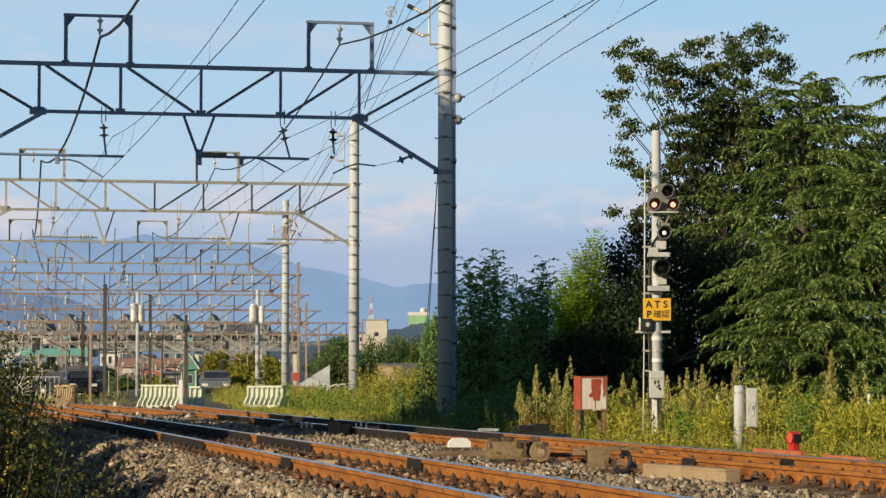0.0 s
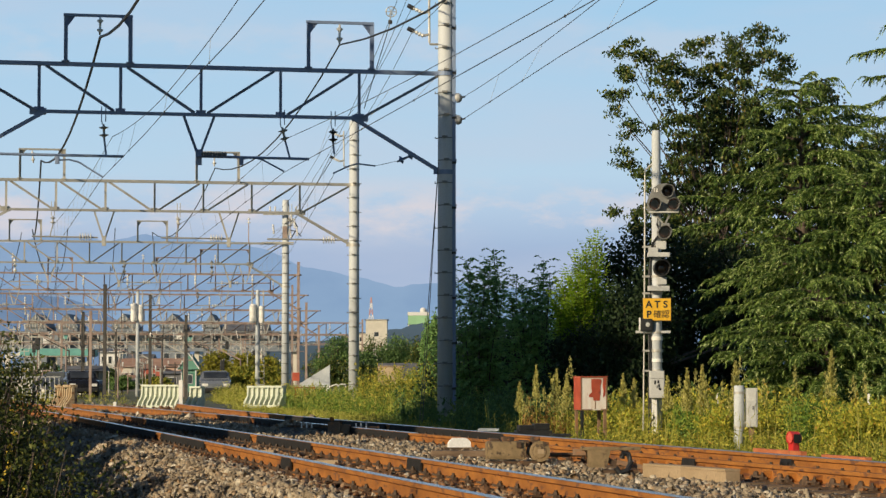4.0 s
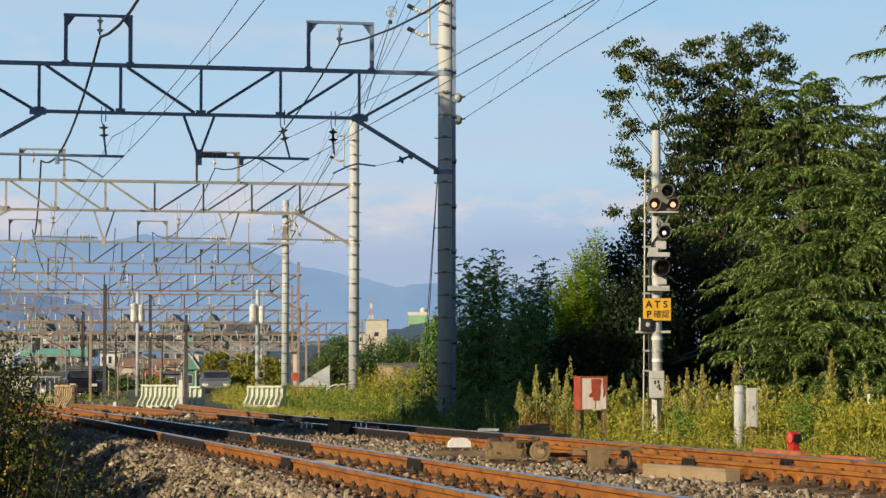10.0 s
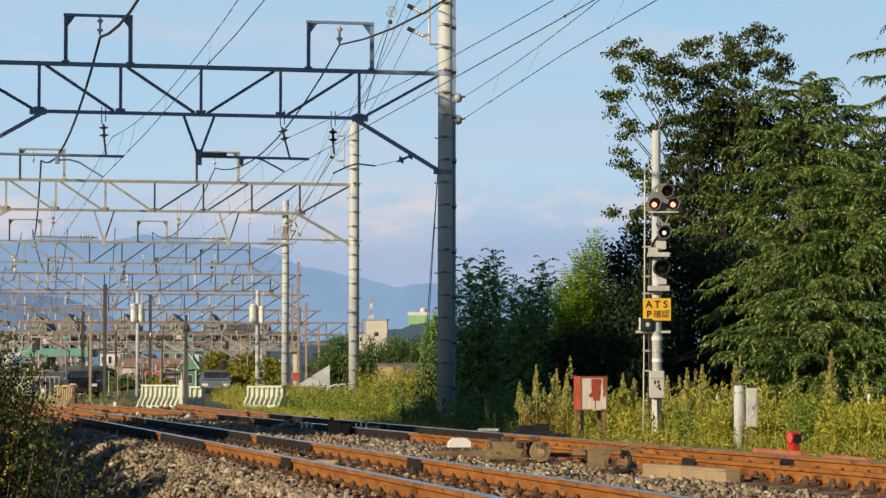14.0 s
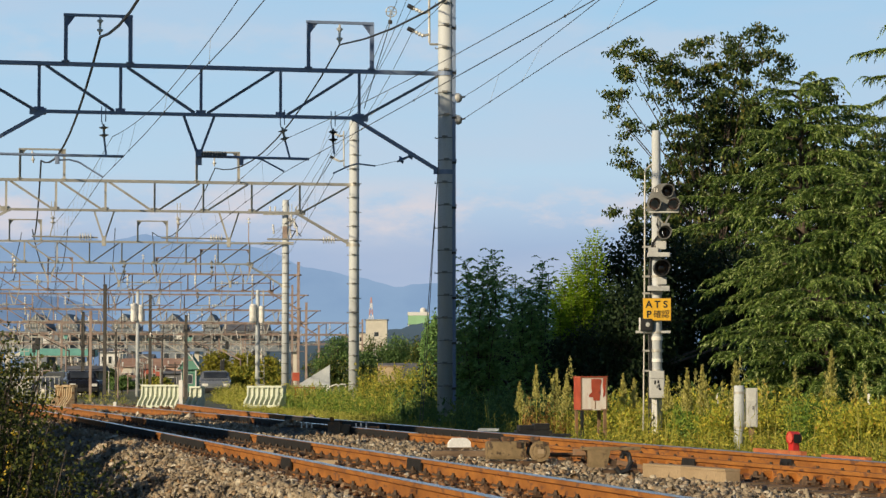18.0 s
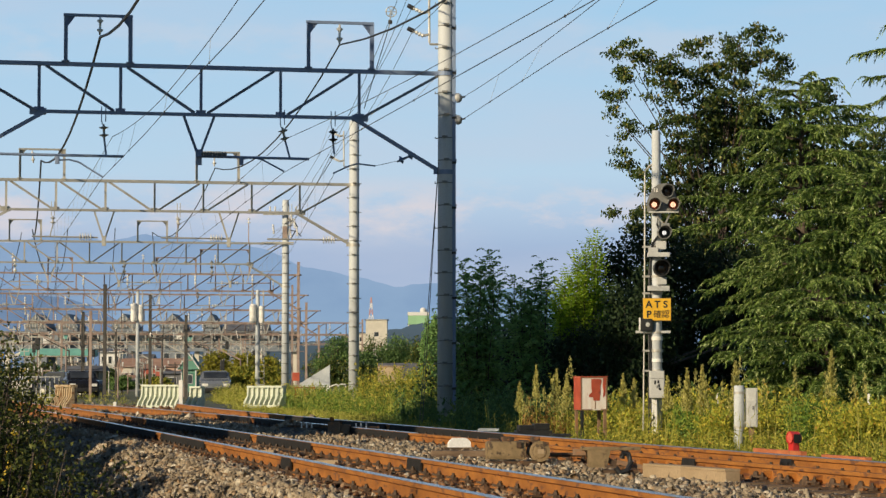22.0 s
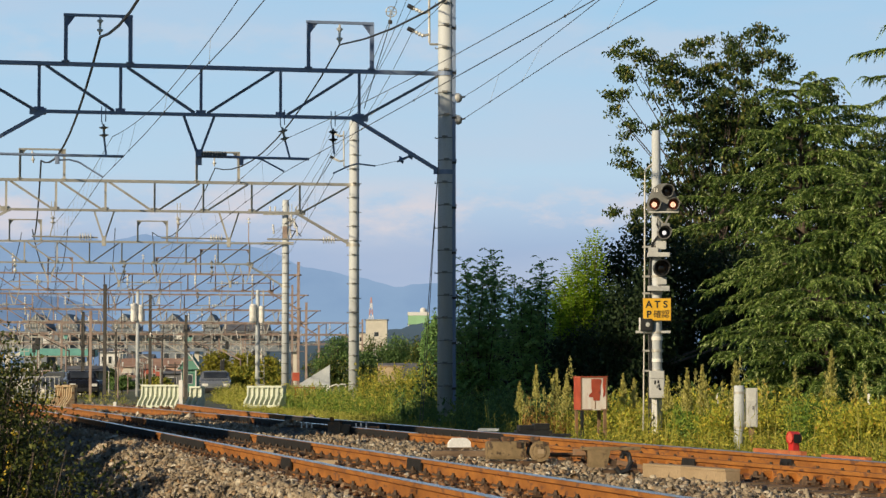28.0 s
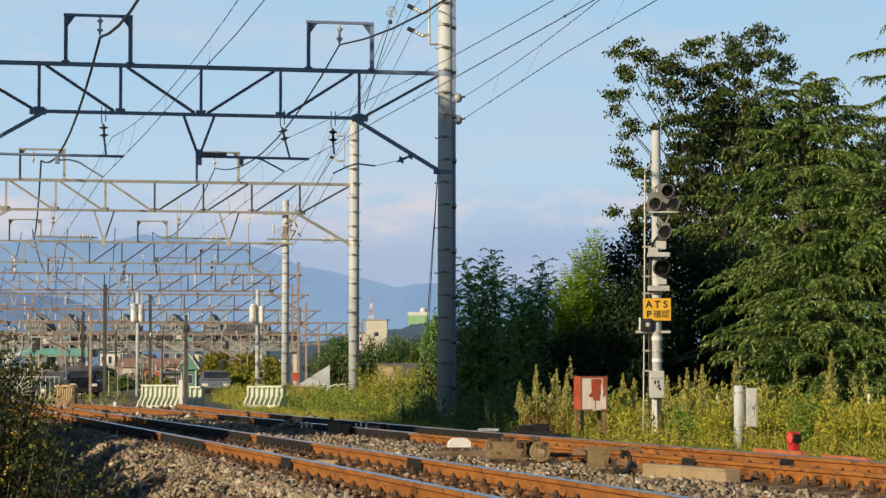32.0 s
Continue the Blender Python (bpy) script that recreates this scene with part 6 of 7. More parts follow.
def build_weeds():
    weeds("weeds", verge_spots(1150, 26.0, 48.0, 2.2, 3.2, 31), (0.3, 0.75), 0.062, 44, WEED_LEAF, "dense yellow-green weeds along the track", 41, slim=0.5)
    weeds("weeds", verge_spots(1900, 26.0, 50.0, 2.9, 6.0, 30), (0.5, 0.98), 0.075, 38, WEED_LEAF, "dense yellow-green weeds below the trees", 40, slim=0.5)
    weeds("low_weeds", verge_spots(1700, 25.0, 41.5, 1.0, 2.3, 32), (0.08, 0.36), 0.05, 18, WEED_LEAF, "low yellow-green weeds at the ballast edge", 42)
    weeds("grass_blades", verge_spots(900, 25.0, 50.0, 1.2, 4.6, 37), (0.25, 0.8), 0.2, 7, DRY_GRASS, "long thin grass blades among the weeds", 48, slim=0.05)
    thicket("yellow_vines", 4.62, 6.7, 32.2, 36.5, 27000, 0.84, 0.044, 0.6, VINE_LEAF, "yellowing broad-leaved vines over the weeds", 51)
    thicket("yellow_vines", 3.6, 4.9, 36.8, 40.0, 11000, 0.72, 0.042, 0.6, VINE_LEAF, "yellowing broad-leaved vines behind the stub post", 55)
    thicket("green_vines", 4.45, 5.0, 33.2, 35.0, 4400, 0.9, 0.046, 0.6, GREEN_VINE, "green broad-leaved vines among yellow ones", 52)
    thicket("green_vines", 5.1, 6.7, 32.6, 36.0, 4200, 0.72, 0.043, 0.6, GREEN_VINE, "green vine leaves among yellow ones", 56)
    thicket("green_vines", 3.35, 4.1, 37.5, 40.5, 2400, 0.72, 0.055, 0.6, GREEN_VINE, "green leafy weeds beside the signal", 53)
    thicket("yellow_vines", 2.7, 4.2, 41.4, 44.0, 4200, 0.72, 0.05, 0.6, VINE_LEAF, "yellowing leafy weeds behind the signal", 54)
    for j, (x, y, top, tall, wide) in enumerate(((1.55, 44.0, 1.12, 0.55, 0.07), (1.9, 44.3, 1.06, 0.7, 0.13), (2.06, 44.0, 0.98, 0.6, 0.12), (3.5, 38.0, 1.04, 0.6, 0.1), (3.72, 38.0, 1.09, 0.7, 0.12), (4.14, 37.5, 1.14, 0.85, 0.16), (4.2, 37.8, 0.98, 0.7, 0.13), (5.28, 36.0, 1.27, 0.62, 0.1), (3.3, 39.0, 0.93, 0.5, 0.1), (2.95, 43.4, 0.98, 0.5, 0.1), (3.1, 43.0, 0.9, 0.5, 0.1), (3.62, 39.4, 0.92, 0.5, 0.11), (1.3, 45.0, 0.84, 0.5, 0.1))):
        spike(x, y, top, tall, wide, 200 + j)
    weeds("tall_weeds", verge_spots(30, 38.0, 51.0, 2.8, 6.0, 33), (0.8, 1.15), 0.07, 44, WEED_LEAF, "tall weeds with straw-coloured heads", 43, 0.5)
    rng = np.random.default_rng(71)
    x, y = rng.uniform(1.35, 2.1, 30), rng.uniform(44.6, 46.5, 30)
    weeds("rusty_weeds", np.stack((x, y, [height(a, b) - 0.03 for a, b in zip(x, y)]), 1), (0.35, 0.95), 0.055, 30, RUSTY_LEAF, "withered rust-brown weeds beside the box on legs", 72, 0.3)
    weeds("undergrowth", verge_spots(1300, 47.0, 64.0, 2.3, 5.5, 34), (0.3, 1.0), 0.1, 22, GREEN_LEAF, "shaded green undergrowth below the small trees", 44)
    weeds("short_grass", verge_spots(2600, 56.0, 92.0, 1.0, 3.4, 35), (0.08, 0.32), 0.12, 12, DRY_GRASS, "short green and yellow grass beside the tracks", 45, slim=0.1)
    weeds("tall_grass", verge_spots(1500, 62.0, 100.0, 3.0, 6.0, 38), (0.3, 0.95), 0.2, 16, DRY_GRASS, "long green and yellow grass around the concrete poles", 49, slim=0.09)
    weeds("tall_grass", verge_spots(1500, 97.0, 150.0, 2.4, 6.5, 36), (0.3, 1.0), 0.25, 14, DRY_GRASS, "long green and yellow grass in the yard", 46, slim=0.12)
    rng = np.random.default_rng(15)
    y = rng.uniform(72, 86, 240)
    x = rng.uniform(-0.031, -0.004, 240) * y
    weeds("sunlit_bushes", np.stack((x, y, np.full(240, -0.2)), 1), (0.9, 1.6), 0.07, 64, WEED_LEAF, "sunlit yellow-green bushes behind the long grass", 61, slim=0.5)
    rng = np.random.default_rng(5)
    y = rng.uniform(64, 96, 300)
    x = np.array([rail_c(q) + GAUGE for q in y]) + rng.uniform(3.6, 6.0, 300)
    weeds("low_bushes", np.stack((x, y, np.full(300, -0.2)), 1), (0.4, 1.05), 0.06, 60, GREEN_VINE, "green and yellow bushes behind the poles", 47, slim=0.5)
    weeds("tall_grass", verge_spots(1100, 62.0, 100.0, 2.4, 6.0, 58), (0.35, 0.95), 0.22, 15, GREEN_VINE, "long dark green grass around the concrete poles", 59, slim=0.08)


build_weeds()


def build_shrub():
    """The dark shrub with yellow flowers close to the viewer's side of the track."""
    rng = np.random.default_rng(9)
    s = thing("flowering_shrub", (-2.78, 14.2, -0.75), "dark green shrub with small yellow flowers beside the ballast", "shrub")
    P, D = [], []
    bm = bmesh.new()
    for i in range(190):
        a, r = rng.uniform(0, math.tau), rng.uniform(0.0, 0.75)
        top = np.array((math.cos(a) * r, math.sin(a) * r * 1.3, 1.25 + 0.7 * (1 - r) + rng.normal() * 0.1))
        foot = np.array((math.cos(a) * r * 0.3, math.sin(a) * r * 0.3, 0.0))
        rod(bm, foot, top, 0.008, 0.003, 5)
        n = 260
        u = rng.uniform(0.2, 1.02, (n, 1))
        q = foot + (top - foot) * u + rng.normal(size=(n, 3)) * 0.06
        P.append(q)
        D.append(rng.normal(size=(n, 3)) + np.array((0, 0, 0.3)))
    part("stemwork", bm, BARK, s, kind="stuff")
    P, D = np.concatenate(P), np.concatenate(D)
    z = rng.uniform(0.7, 1.3, len(P))
    v, f = leaves(P, D, 0.028 * z, 0.014 * z, rng)
    poly_mesh("foliage", v, f, SHRUB_LEAF, s)
    k = rng.choice(len(P), 700, replace=False)
    q = np.repeat(P[k], 6, 0) + rng.normal(size=(len(k) * 6, 3)) * 0.009
    v, f = leaves(q, rng.normal(size=q.shape), 0.018, 0.014, rng)
    poly_mesh("blossom", v, f, FLOWER, s, kind="stuff", label="small yellow flower heads")
    return s


SHRUB = build_shrub()
copy_thing(SHRUB, pose(-2.42, 13.2, -1.2, 0, 0, 130))
copy_thing(SHRUB, pose(-3.38, 15.6, -0.5, 0, 0, 250))


# ---- ballast stones ----
def build_stones():
    """Broken stone: jittered blocks with flat faces, rust-brown where they lie along the rails."""
    rng = np.random.default_rng(3)
    base = np.array([(a, b, c) for c in (-0.8, 0.8) for b in (-0.8, 0.8) for a in (-0.8, 0.8)])
    tri = np.array([(4, 5, 7), (4, 7, 6), (0, 1, 5), (0, 5, 4), (2, 6, 7), (2, 7, 3), (0, 4, 6), (0, 6, 2), (1, 3, 7), (1, 7, 5)])
    # every stone lies at some turn about the upright, tipped a little
    yaw, tip, way = rng.uniform(0, math.tau, 64), rng.normal(size=64) * 0.9, rng.uniform(0, math.tau, 64)
    turns = np.array([np.array(Matrix.Rotation(t, 3, Vector((math.cos(w), math.sin(w), 0))) @ Matrix.Rotation(q, 3, "Z")) for q, t, w in zip(yaw, tip, way)])
    for part_name, n, y0, y1, lo, hi, sz, label in (("ballast_stones", 30000, 19.5, 34.0, -0.7, 6.4, 0.023, "loose angular grey and brown ballast stones"), ("track_stones", 12000, 19.5, 46.0, -0.62, 1.75, 0.02, "rust-stained stones between the rails"), ("yard_stones", 6000, 60.0, 99.0, -3.0, 6.4, 0.055, "pale ballast stones at the far end of the tracks"), ("ballast_stones", 17000, 34.0, 66.0, -2.6, 6.2, 0.028, "loose ballast stones farther along the tracks"), ("shoulder_stones", 58000, 18.0, 40.0, -3.4, -0.35, 0.023, "heaped ballast stones on the near shoulder")):
        y = y0 + (y1 - y0) * rng.uniform(0, 1, n) ** 1.25
        off = rng.uniform(lo, hi, n)
        x = np.array([rail_a(q) for q in y]) + off
        # only stones inside the camera's view wedge are kept
        in_view = (y > 17.5 + 6.0 * np.maximum(-off - 0.35, 0)) & (np.abs(x) < 0.175 * y)
        x, y, off = x[in_view], y[in_view], off[in_view]
        n = len(x)
        c = np.array([rail_c(q) for q in y])
        z = np.array([height(p, q) + heap(p, q) for p, q in zip(x, y)]) + rng.uniform(0.0, 0.045, n)
        size = sz * (0.45 + 1.0 * rng.uniform(0, 1, n) ** 2.0)
        shape = base[None] * (1 + rng.uniform(-0.7, 0.5, (n, len(base), 3))) * np.stack((rng.uniform(0.7, 1.8, n), rng.uniform(0.6, 1.3, n), rng.uniform(0.5, 1.1, n)), 1)[:, None, :] * size[:, None, None]
        shape = np.einsum("nij,nvj->nvi", turns[rng.integers(0, 64, n)], shape)
        v = shape + np.stack((x, y, z), 1)[:, None, :]
        near_rail = ((off > -0.2 - 0.3 * rng.uniform(0, 1, n)) & (off < GAUGE + 0.2)) | (np.abs(x - c + GAUGE) < 0.26) | ((x > c - GAUGE) & (x < c + 0.2))
        brown = near_rail & (rng.uniform(0, 1, n) < 0.82)
        for keep, mat, lab in ((~brown, STONES, label), (brown, RUST_STONES, "rust-brown ballast stones along the rails")):
            if keep.sum() < 50:
                continue
            q = v[keep]
            f = tri[None] + (np.arange(len(q)) * len(base))[:, None, None]
            tagged(poly_mesh(part_name, q.reshape(-1, 3), f.reshape(-1, 3), mat, kind="stuff"), lab, "ballast")


build_stones()


# ---- distance ----
def ridge(name, y, x0, x1, base, tops, rough, seed, material, label):
    """A far range whose crest runs through (x, z) pairs, with a broken line."""
    rng = np.random.default_rng(seed)
    bm = bmesh.new()
    n = 160
    xs = np.linspace(x0, x1, n)
    zs = np.interp(xs, [a for a, _ in tops], [b for _, b in tops])
    w = sum(np.sin(xs * k / (x1 - x0) * 40 + rng.uniform(0, 6)) / k ** 0.8 for k in (1, 2.3, 4.7, 9.1)) * rough
    crest = [bm.verts.new((x, y + (z - base) * 0.6, z + d)) for x, z, d in zip(xs, zs, w)]
    foot = [bm.verts.new((x, y - 60, base)) for x in xs]
    for k in range(n - 1):
        bm.faces.new((foot[k], foot[k + 1], crest[k + 1], crest[k]))
    return tagged(part(name, bm, material), label, "mountains", kind="structure")


def build_sky():
    bm = bmesh.new()
    rows = []
    for z in (-60, 150, 400, 800, 1500):
        rows.append([bm.verts.new((4300 * math.sin(a), 4300 * math.cos(a), z)) for a in [radians(-24 + 4 * k) for k in range(13)]])
    for r, q in zip(rows, rows[1:]):
        for k in range(12):
            bm.faces.new((r[k], r[k + 1], q[k + 1], q[k]))
    sky_mat = distance("evening_sky", (0.36, 0.465, 0.655), (0.37, 0.61, 0.83), 120, 640, (0.58, 0.61, 0.72), 0.42, (0.0016, 0.0016, 0.007), steps=((0.17, (0.36, 0.475, 0.67)), (0.3, (0.45, 0.59, 0.76)), (0.42, (0.48, 0.655, 0.81))), bank=((0.72, 0.67, 0.7), [(0.0, 0), (0.19, 0.05), (0.25, 0.85), (0.31, 1), (0.36, 0.6), (0.42, 0), (0.7, 0), (0.77, 0.3), (0.85, 0.3), (0.93, 0)]))
    tagged(part("sky_backdrop", bm, sky_mat), "pale blue evening sky with faint low clouds", "sky", kind="structure")
    # Mountain haze is painted: these blues glow by themselves, unlit by the sun.
    far = distance("far_range_painted_haze", (0.255, 0.39, 0.56), (0.28, 0.4, 0.59), 20, 215, (0.225, 0.345, 0.535), 0.6, (0.012, 0.012, 0.02))
    mid = distance("near_hill_painted_haze", (0.19, 0.28, 0.42), (0.14, 0.22, 0.36), 0, 160, (0.11, 0.18, 0.3), 0.6, (0.02, 0.02, 0.03))
    ridge("mountains_far", 3600, -1100, 900, -20, [(-1100, 180), (-580, 198), (-480, 205), (-420, 212), (-340, 205), (-250, 180), (-180, 160), (-60, 140), (60, 128), (200, 128), (900, 120)], 5, 3, far, "distant mountain range, blue haze painted into its glowing colour")
    ridge("mountains_near", 2600, -900, 700, -20, [(-900, 120), (-436, 90), (-380, 84), (-320, 62), (-240, 40), (-120, 34), (0, 40), (700, 40)], 3, 4, mid, "wooded hill behind the town, haze painted into its glowing colour")
    # The rise glows as well: dim haze is painted into its colour.
    low = distance("rise_painted_haze", (0.06, 0.085, 0.1), (0.09, 0.125, 0.15), 0, 14)
    ridge("wooded_rise", 640, -60, 60, -2, [(-60, 9), (-30, 11), (-14, 13.5), (-8, 15), (-3, 15), (4, 14), (60, 14)], 0.35, 8, low, "wooded rise behind the town roofs, haze painted into its glowing colour")


build_sky()

def wall_paint(name, c):
    return surface(name, tuple(v * 0.9 for v in c), c, 0.8, 20, 0.85, 0, 0.1, stain=tuple(v * 0.7 for v in c), stain_at=0.68)


CREAM = wall_paint("cream_render", (0.62, 0.58, 0.5))
PALE = wall_paint("white_render", (0.72, 0.71, 0.7))
PINK = wall_paint("pink_brown_render", (0.58, 0.39, 0.31))
RED_WALL = wall_paint("red_cladding", (0.4, 0.1, 0.07))
GREENISH = wall_paint("dull_green_cladding", (0.12, 0.28, 0.22))
TEAL = surface("teal_roof_sheet", (0.1, 0.3, 0.28), (0.14, 0.37, 0.34), 1, 20, 0.6, 0, 0.1)
TILE = surface("brown_roof_tile", (0.31, 0.18, 0.13), (0.42, 0.26, 0.19), 1, 12, 0.8, 0, 0.3)
SLATE = surface("grey_roof", (0.1, 0.1, 0.11), (0.17, 0.17, 0.18), 1, 12, 0.7, 0, 0.2)
# Weathered grey tinted blue: the far halls' haze is put into the colour.
HAZE_GREY = surface("weathered_sheeting_painted_haze", (0.14, 0.165, 0.2), (0.25, 0.275, 0.31), 1, 20, 0.8)
GLASS = surface("dark_window_glass", (0.03, 0.035, 0.045), (0.06, 0.07, 0.085), 1, 30, 0.12, 0, 0)
# Mast red mixed towards pale: distance haze is painted into it.
HAZED_RED = wall_paint("red_with_painted_haze", (0.5, 0.28, 0.26))
PALE_GREEN = wall_paint("pale_green_panel", (0.3, 0.52, 0.3))


def house(x, y, w, d, eave, roof_rise, wall, roof, label, windows=2, storeys=1, turn=0, gable=False, base=-0.1):
    h = thing("house", (x, y, base), label, "house", "houses beyond the tracks", turn=turn)
    body = part("wall", box(bmesh.new(), (0, 0, eave / 2), (w, d, eave)), wall, h)
    bm = bmesh.new()
    o = 0.35
    if gable:
        rows = [[bm.verts.new((u, v, z)) for u, z in ((-w / 2 - o, eave - 0.1), (0, eave + roof_rise), (w / 2 + o, eave - 0.1))] for v in (-d / 2 - o, d / 2 + o)]
    else:
        rows = [[bm.verts.new((u, v, z)) for v, z in ((-d / 2 - o, eave - 0.1), (0, eave + roof_rise), (d / 2 + o, eave - 0.1))] for u in (-w / 2 - o, w / 2 + o)]
    for k in range(2):
        bm.faces.new((rows[0][k], rows[0][k + 1], rows[1][k + 1], rows[1][k]))
    for r in rows:
        bm.faces.new(r)
    bm.faces.new((rows[0][0], rows[1][0], rows[1][2], rows[0][2]))
    bmesh.ops.recalc_face_normals(bm, faces=bm.faces)
    part("roof", bm, roof, h)
    for s in range(storeys):
        z = eave * (s + 0.55) / storeys
        for k in range(windows):
            u = -w / 2 + w * (k + 0.5) / windows
            ww, hh = min(w / windows * 0.45, 1.0), min(eave / storeys * 0.36, 0.95)
            wd = part("window", box(bmesh.new(), (u, -d / 2 - 0.02, z), (ww + 0.1, 0.08, hh + 0.1)), PALE, h)
            part("pane", box(bmesh.new(), (u, -d / 2 - 0.05, z), (ww, 0.06, hh)), GLASS, wd)
    return h


def build_town():
    house(-32.85, 300, 6.9, 6, 2.75, 0.85, PINK, TILE, "pink house with a brown tiled roof behind the yard", 5)
    house(-32.4, 296, 1.7, 2, 2.5, 0.2, RED_WALL, TILE, "red porch in front of the pink house", 1)
    house(-35.0, 297, 1.3, 3, 2.7, 0.3, CREAM, TILE, "narrow cream porch with a tiled roof", 2)
    house(-23.2, 172, 2.1, 3, 1.75, 0.25, BLACK, SLATE, "low black lean-to shed beside the yard", 1)
    house(-35.3, 294, 2.3, 3, 1.2, 0.5, RED_WALL, TILE, "low red-roofed shed behind the crossing", 1)
    house(-40.1, 322, 2.4, 6, 4.6, 0.4, PALE, SLATE, "white rendered two-storey building beside the station", 3, 2)
    house(-37.5, 330, 2.6, 6, 3.6, 0.8, CREAM, SLATE, "cream house with a grey roof", 2)
    hut = house(-23.8, 250, 1.4, 4, 2.2, 1.35, GREENISH, GREENISH, "small green gabled hut with white edges", 1, gable=True)
    for k in (-1, 1):
        part("barge_board", bar(bmesh.new(), (k * 1.1, -2.4, 2.05), (0, -2.4, 3.62), 0.14, 0.1), PALE, hut)
        part("corner_board", box(bmesh.new(), (k * 0.68, -2.03, 1.1), (0.1, 0.08, 2.2)), PALE, hut)
    house(-27.5, 280, 3.2, 5, 1.9, 0.2, SLATE, SLATE, "low dark grey shed beside the yard", 2)
    house(-31.0, 270, 5.5, 3, 1.2, 0.1, SLATE, SLATE, "low dark shed behind the barriers", 2)
    for x, w in ((-79, 4.2), (-73, 4.0), (-62, 4.4), (-52.5, 4.6), (-45, 3)):
        hall = house(x, 520, w, 12, 11.6, 2.6, HAZE_GREY, HAZE_GREY, "grey hall with a steep ribbed gable", 2, 3, gable=True)
        for k in range(-3, 4):
            u = k * w / 7.5
            part("slat", box(bmesh.new(), (u, -6.4, 11.5 + 1.3 * (1 - abs(u) / (w / 2))), (0.16, 0.1, 2.6 * (1 - abs(u) / (w / 2)) + 0.2)), GALV, hall)
    house(-37, 500, 8, 10, 10.6, 1.2, HAZE_GREY, SLATE, "long grey building beyond the station", 5, 3)
    house(-15.0, 600, 4.8, 8, 15, 0.1, CREAM, SLATE, "beige flat-roofed office block in the town", 1, 2)
    house(-18.0, 610, 3.0, 8, 12, 0.1, CREAM, SLATE, "beige lower office block in the town", 2, 4)
    g = house(-6.5, 700, 5.4, 8, 16.2, 0.1, PALE, SLATE, "white and green tall building in the town", 4, 5)
    part("green_panel", box(bmesh.new(), (0, -4.3, 17.2), (5.4, 0.5, 2.4)), PALE_GREEN, g, "pale green roof screen")
    part("white_cornice", box(bmesh.new(), (0, -4.2, 18.8), (5.6, 0.8, 0.9)), PALE, g)
    part("roof_tank", lathe(bmesh.new(), [(0.9, 0), (0.9, 1.0), (0.4, 1.5)], 12, Matrix.Translation((1.3, 0, 19.0))), PALE, g)
    for x, y, w, e in ((-3.0, 205, 3.4, 1.5), (-0.2, 212, 2.6, 1.4)):
        house(x, y, w, 6, e, 0.9, CREAM, SLATE, "house with a dark grey roof beyond the verge", 3)
    for x, y, w, e in ((-20, 900, 9, 14), (-9, 880, 6, 17), (2, 920, 9, 15), (-2, 860, 5, 13), (12, 900, 8, 14)):
        house(x, y, w, 9, e, 1.5, CREAM, SLATE, "distant pale town building", 4, 4)
    # red and white radio mast on the office block
    m = thing("radio_mast", (-16.4, 604, 12), "red and white lattice radio mast above the town", "radio mast")
    for k in range(6):
        bm = bmesh.new()
        a, b = 0.75 * (1 - k / 6.5), 0.75 * (1 - (k + 1) / 6.5)
        z0, z1 = k * 1.35, (k + 1) * 1.35
        for sx in (-1, 1):
            for sy in (-1, 1):
                rod(bm, (sx * a, sy * a, z0), (sx * b, sy * b, z1), 0.1, seg=5)
            rod(bm, (sx * a, -a, z0), (-sx * b, -b, z1), 0.07, seg=5)
        part("section", bm, HAZED_RED if k % 2 else PALE, m)
    # station canopy
    c = thing("station_canopy", (-49.2, 340, 0), "teal metal station canopy on thin posts", "canopy")
    part("roof", box(bmesh.new(), (0, 0, 4.6), (8.8, 9, 0.9), bevel=0.1), TEAL, c)
    part("soffit", box(bmesh.new(), (0, -0.2, 4.1), (8.4, 8.4, 0.08)), CREAM, c)
    bm = bmesh.new()
    bar(bm, (-4.3, -4, 4.5), (-6.6, -4, 3.4), 0.5, 0.35)
    part("sloping_eave", bm, CREAM, c)
    for x in (-4, -2, 0, 2, 4):
        part("post", box(bmesh.new(), (x, -3, 2.0), (0.22, 0.22, 4.1)), CREAM, c)
    pl = thing("platform", (-49.2, 341, 0), "station platform with yellow edge under the canopy", "platform")
    part("deck", box(bmesh.new(), (0, 0, 0.5), (12, 8, 1.0)), CREAM, pl)
    part("yellow_line", box(bmesh.new(), (0, -3.9, 1.02), (12, 0.3, 0.05)), YELLOW, pl)
    for x, w, h, col in ((-2.4, 0.7, 1.9, YELLOW), (-1.0, 0.9, 1.7, PALE), (0.3, 0.8, 1.9, TEAL), (1.6, 0.7, 2.0, RED_WALL), (3.2, 1.2, 2.3, PALE)):
        k = thing("platform_kiosk", (-49.2 + x, 339, 1.0), "small coloured box standing on the platform", "kiosk", "platform boxes")
        part("body", box(bmesh.new(), (0, 0, h / 2), (w, 0.7, h), bevel=0.05), col, k)
    # long footbridge across the station
    f = thing("footbridge", (-47, 420, 0), "long grey covered footbridge across the station", "footbridge")
    part("deck", box(bmesh.new(), (0, 0, 5.9), (48, 3, 0.5)), HAZE_GREY, f)
    part("roof", box(bmesh.new(), (0, 0, 8.7), (48.5, 3.6, 0.25)), SLATE, f)
    part("back_wall", box(bmesh.new(), (0, 1.3, 7.3), (48, 0.1, 2.6)), HAZE_GREY, f)
    for k in range(33):
        u = -24 + k * 1.5
        part("post", box(bmesh.new(), (u, -1.5, 7.3), (0.16, 0.16, 2.7)), GALV, f)
